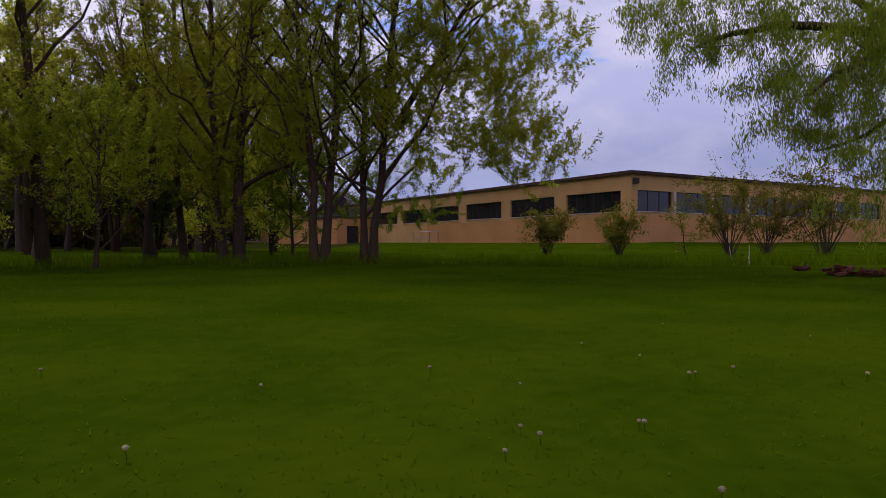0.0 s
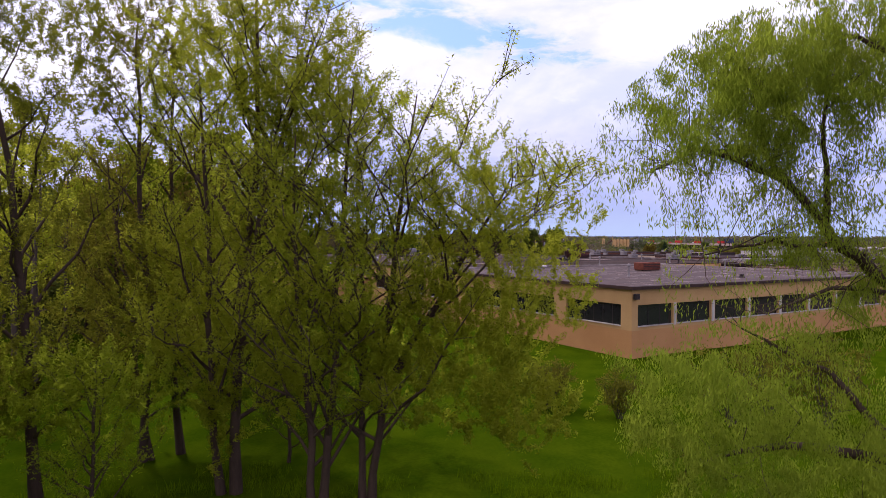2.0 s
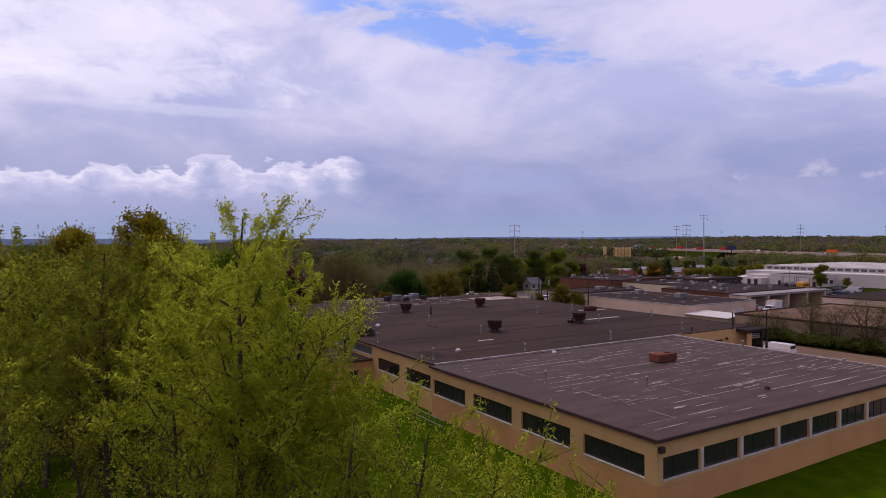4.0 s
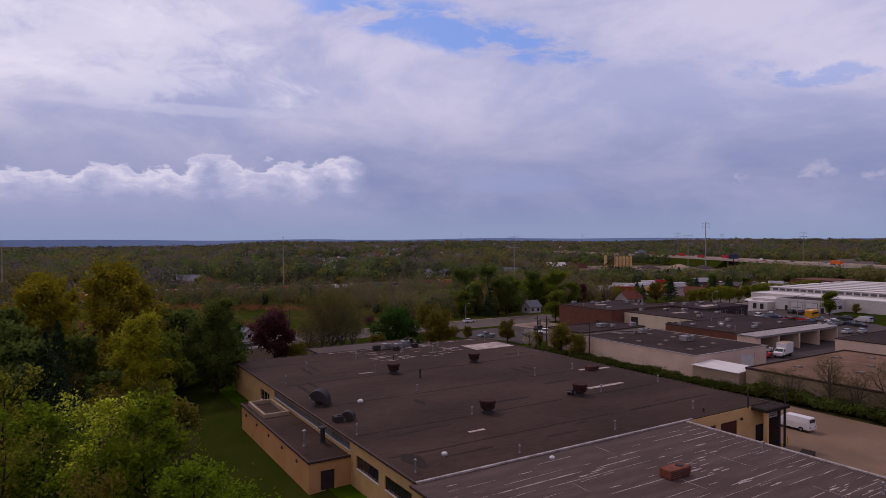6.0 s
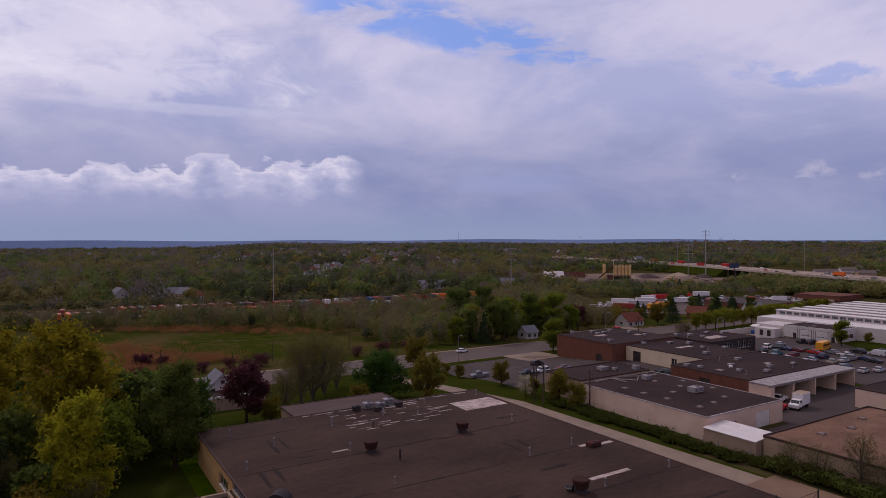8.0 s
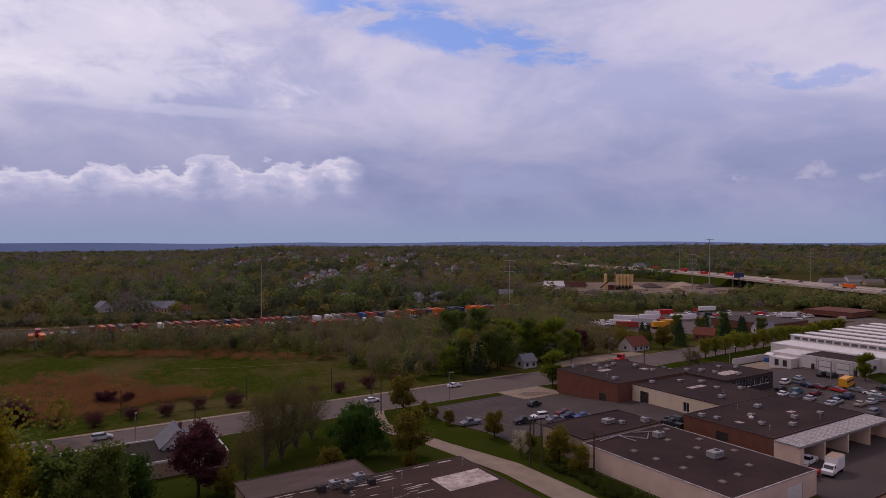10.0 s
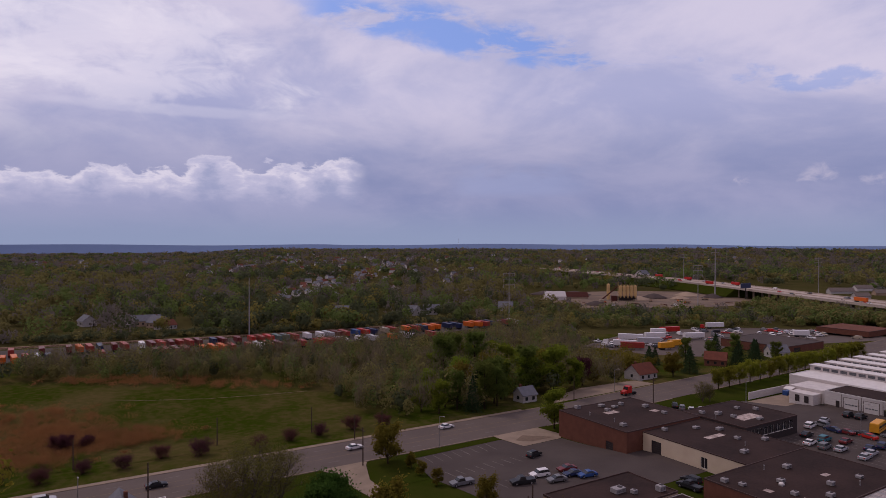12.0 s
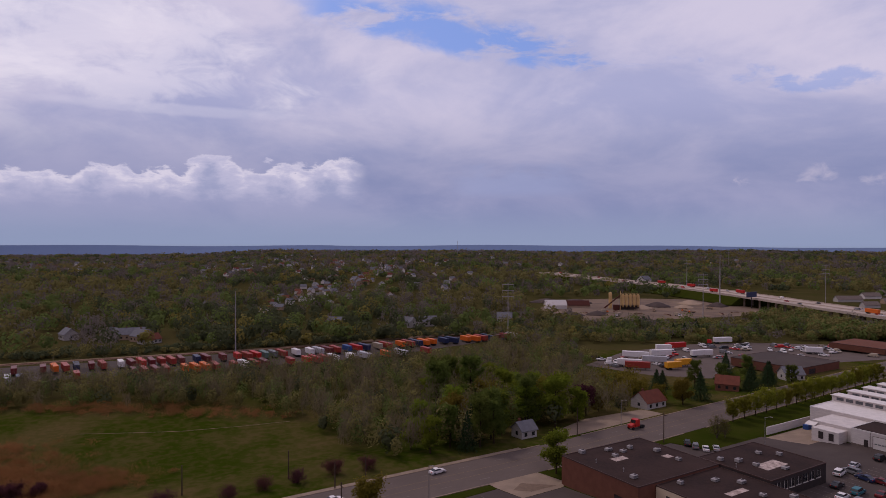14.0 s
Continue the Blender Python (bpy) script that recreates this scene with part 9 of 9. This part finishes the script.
def lot_lines():
    def line(name, outline, lift, material, label, group):
        me = sheet(outline, lift, 3.0)
        me.materials.append(M[material])
        tagged(new(name, me), label, "marking", group, "structure")

    for i in range(10):
        for b0, a0 in ((122.0, 81.5), (136.5, 83.0), (149.2, 84.5)):
            a = a0 + 2.8 * i
            if a < 109 and (b0 < 140 or a < 106):
                line("bay_line", [(a, b0), (a + 0.12, b0), (a + 0.12, b0 + 4.8), (a, b0 + 4.8)], 0.075, "paint_line", "faded white parking bay line", "bay lines")
    for i in range(12):
        for b0 in (86.0, 95.5, 105.5):
            a = 170 + 2.8 * i
            line("bay_line", [(a, b0), (a + 0.12, b0), (a + 0.12, b0 + 4.8), (a, b0 + 4.8)], 0.075, "paint_line", "faded white parking bay line", "bay lines")
    for i in range(46):
        a = -130 + 12 * i
        for off in (-4.9, 4.9):
            line("lane_line", [(a, road_mid(a) + off), (a + 3.2, road_mid(a + 3.2) + off), (a + 3.2, road_mid(a + 3.2) + off + 0.13), (a, road_mid(a) + off + 0.13)], 0.075, "paint_line", "worn white lane dash of the street", "lane lines")
    for off in (-1.7, 1.7):
        for i in range(23):
            a = -130 + 24 * i
            line("lane_line", [(a, road_mid(a) + off), (a + 23.8, road_mid(a + 23.8) + off), (a + 23.8, road_mid(a + 23.8) + off + 0.12), (a, road_mid(a) + off + 0.12)], 0.075, "paint_centre", "worn yellow centre line of the street", "lane lines")
    fence = thing("chain_fence", (0, 0, 0), "low rusty wire fence beside the drive", "fence")
    for i in range(26):
        part("post", Mesh().tube((79.6, 20 + 3 * i, 0), (79.6, 20 + 3 * i, 1.9), 0.05, 0.05, 6), M["metal_grey"], fence)
    for z in (0.4, 1.1, 1.8):
        part("wire", Mesh().tube((79.6, 20, z), (79.6, 95, z), 0.02, 0.02, 4), M["metal_grey"], fence)
    # skyline hills as a backdrop, coloured blue to stand for haze
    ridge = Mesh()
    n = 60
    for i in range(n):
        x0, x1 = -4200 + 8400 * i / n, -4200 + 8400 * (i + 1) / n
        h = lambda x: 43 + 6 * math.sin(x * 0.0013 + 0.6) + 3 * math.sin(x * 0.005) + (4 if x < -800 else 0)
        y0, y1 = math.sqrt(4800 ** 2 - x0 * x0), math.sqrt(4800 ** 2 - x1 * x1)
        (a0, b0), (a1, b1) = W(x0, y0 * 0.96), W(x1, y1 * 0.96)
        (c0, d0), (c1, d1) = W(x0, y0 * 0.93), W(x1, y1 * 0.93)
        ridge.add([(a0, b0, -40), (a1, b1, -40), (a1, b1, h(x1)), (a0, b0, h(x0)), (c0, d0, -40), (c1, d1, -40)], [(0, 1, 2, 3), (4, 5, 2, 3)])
    setting("backdrop_ridge", ridge, M["ridge"], "long ridge on the skyline, haze blue in its colour", "hills")


lot_lines()
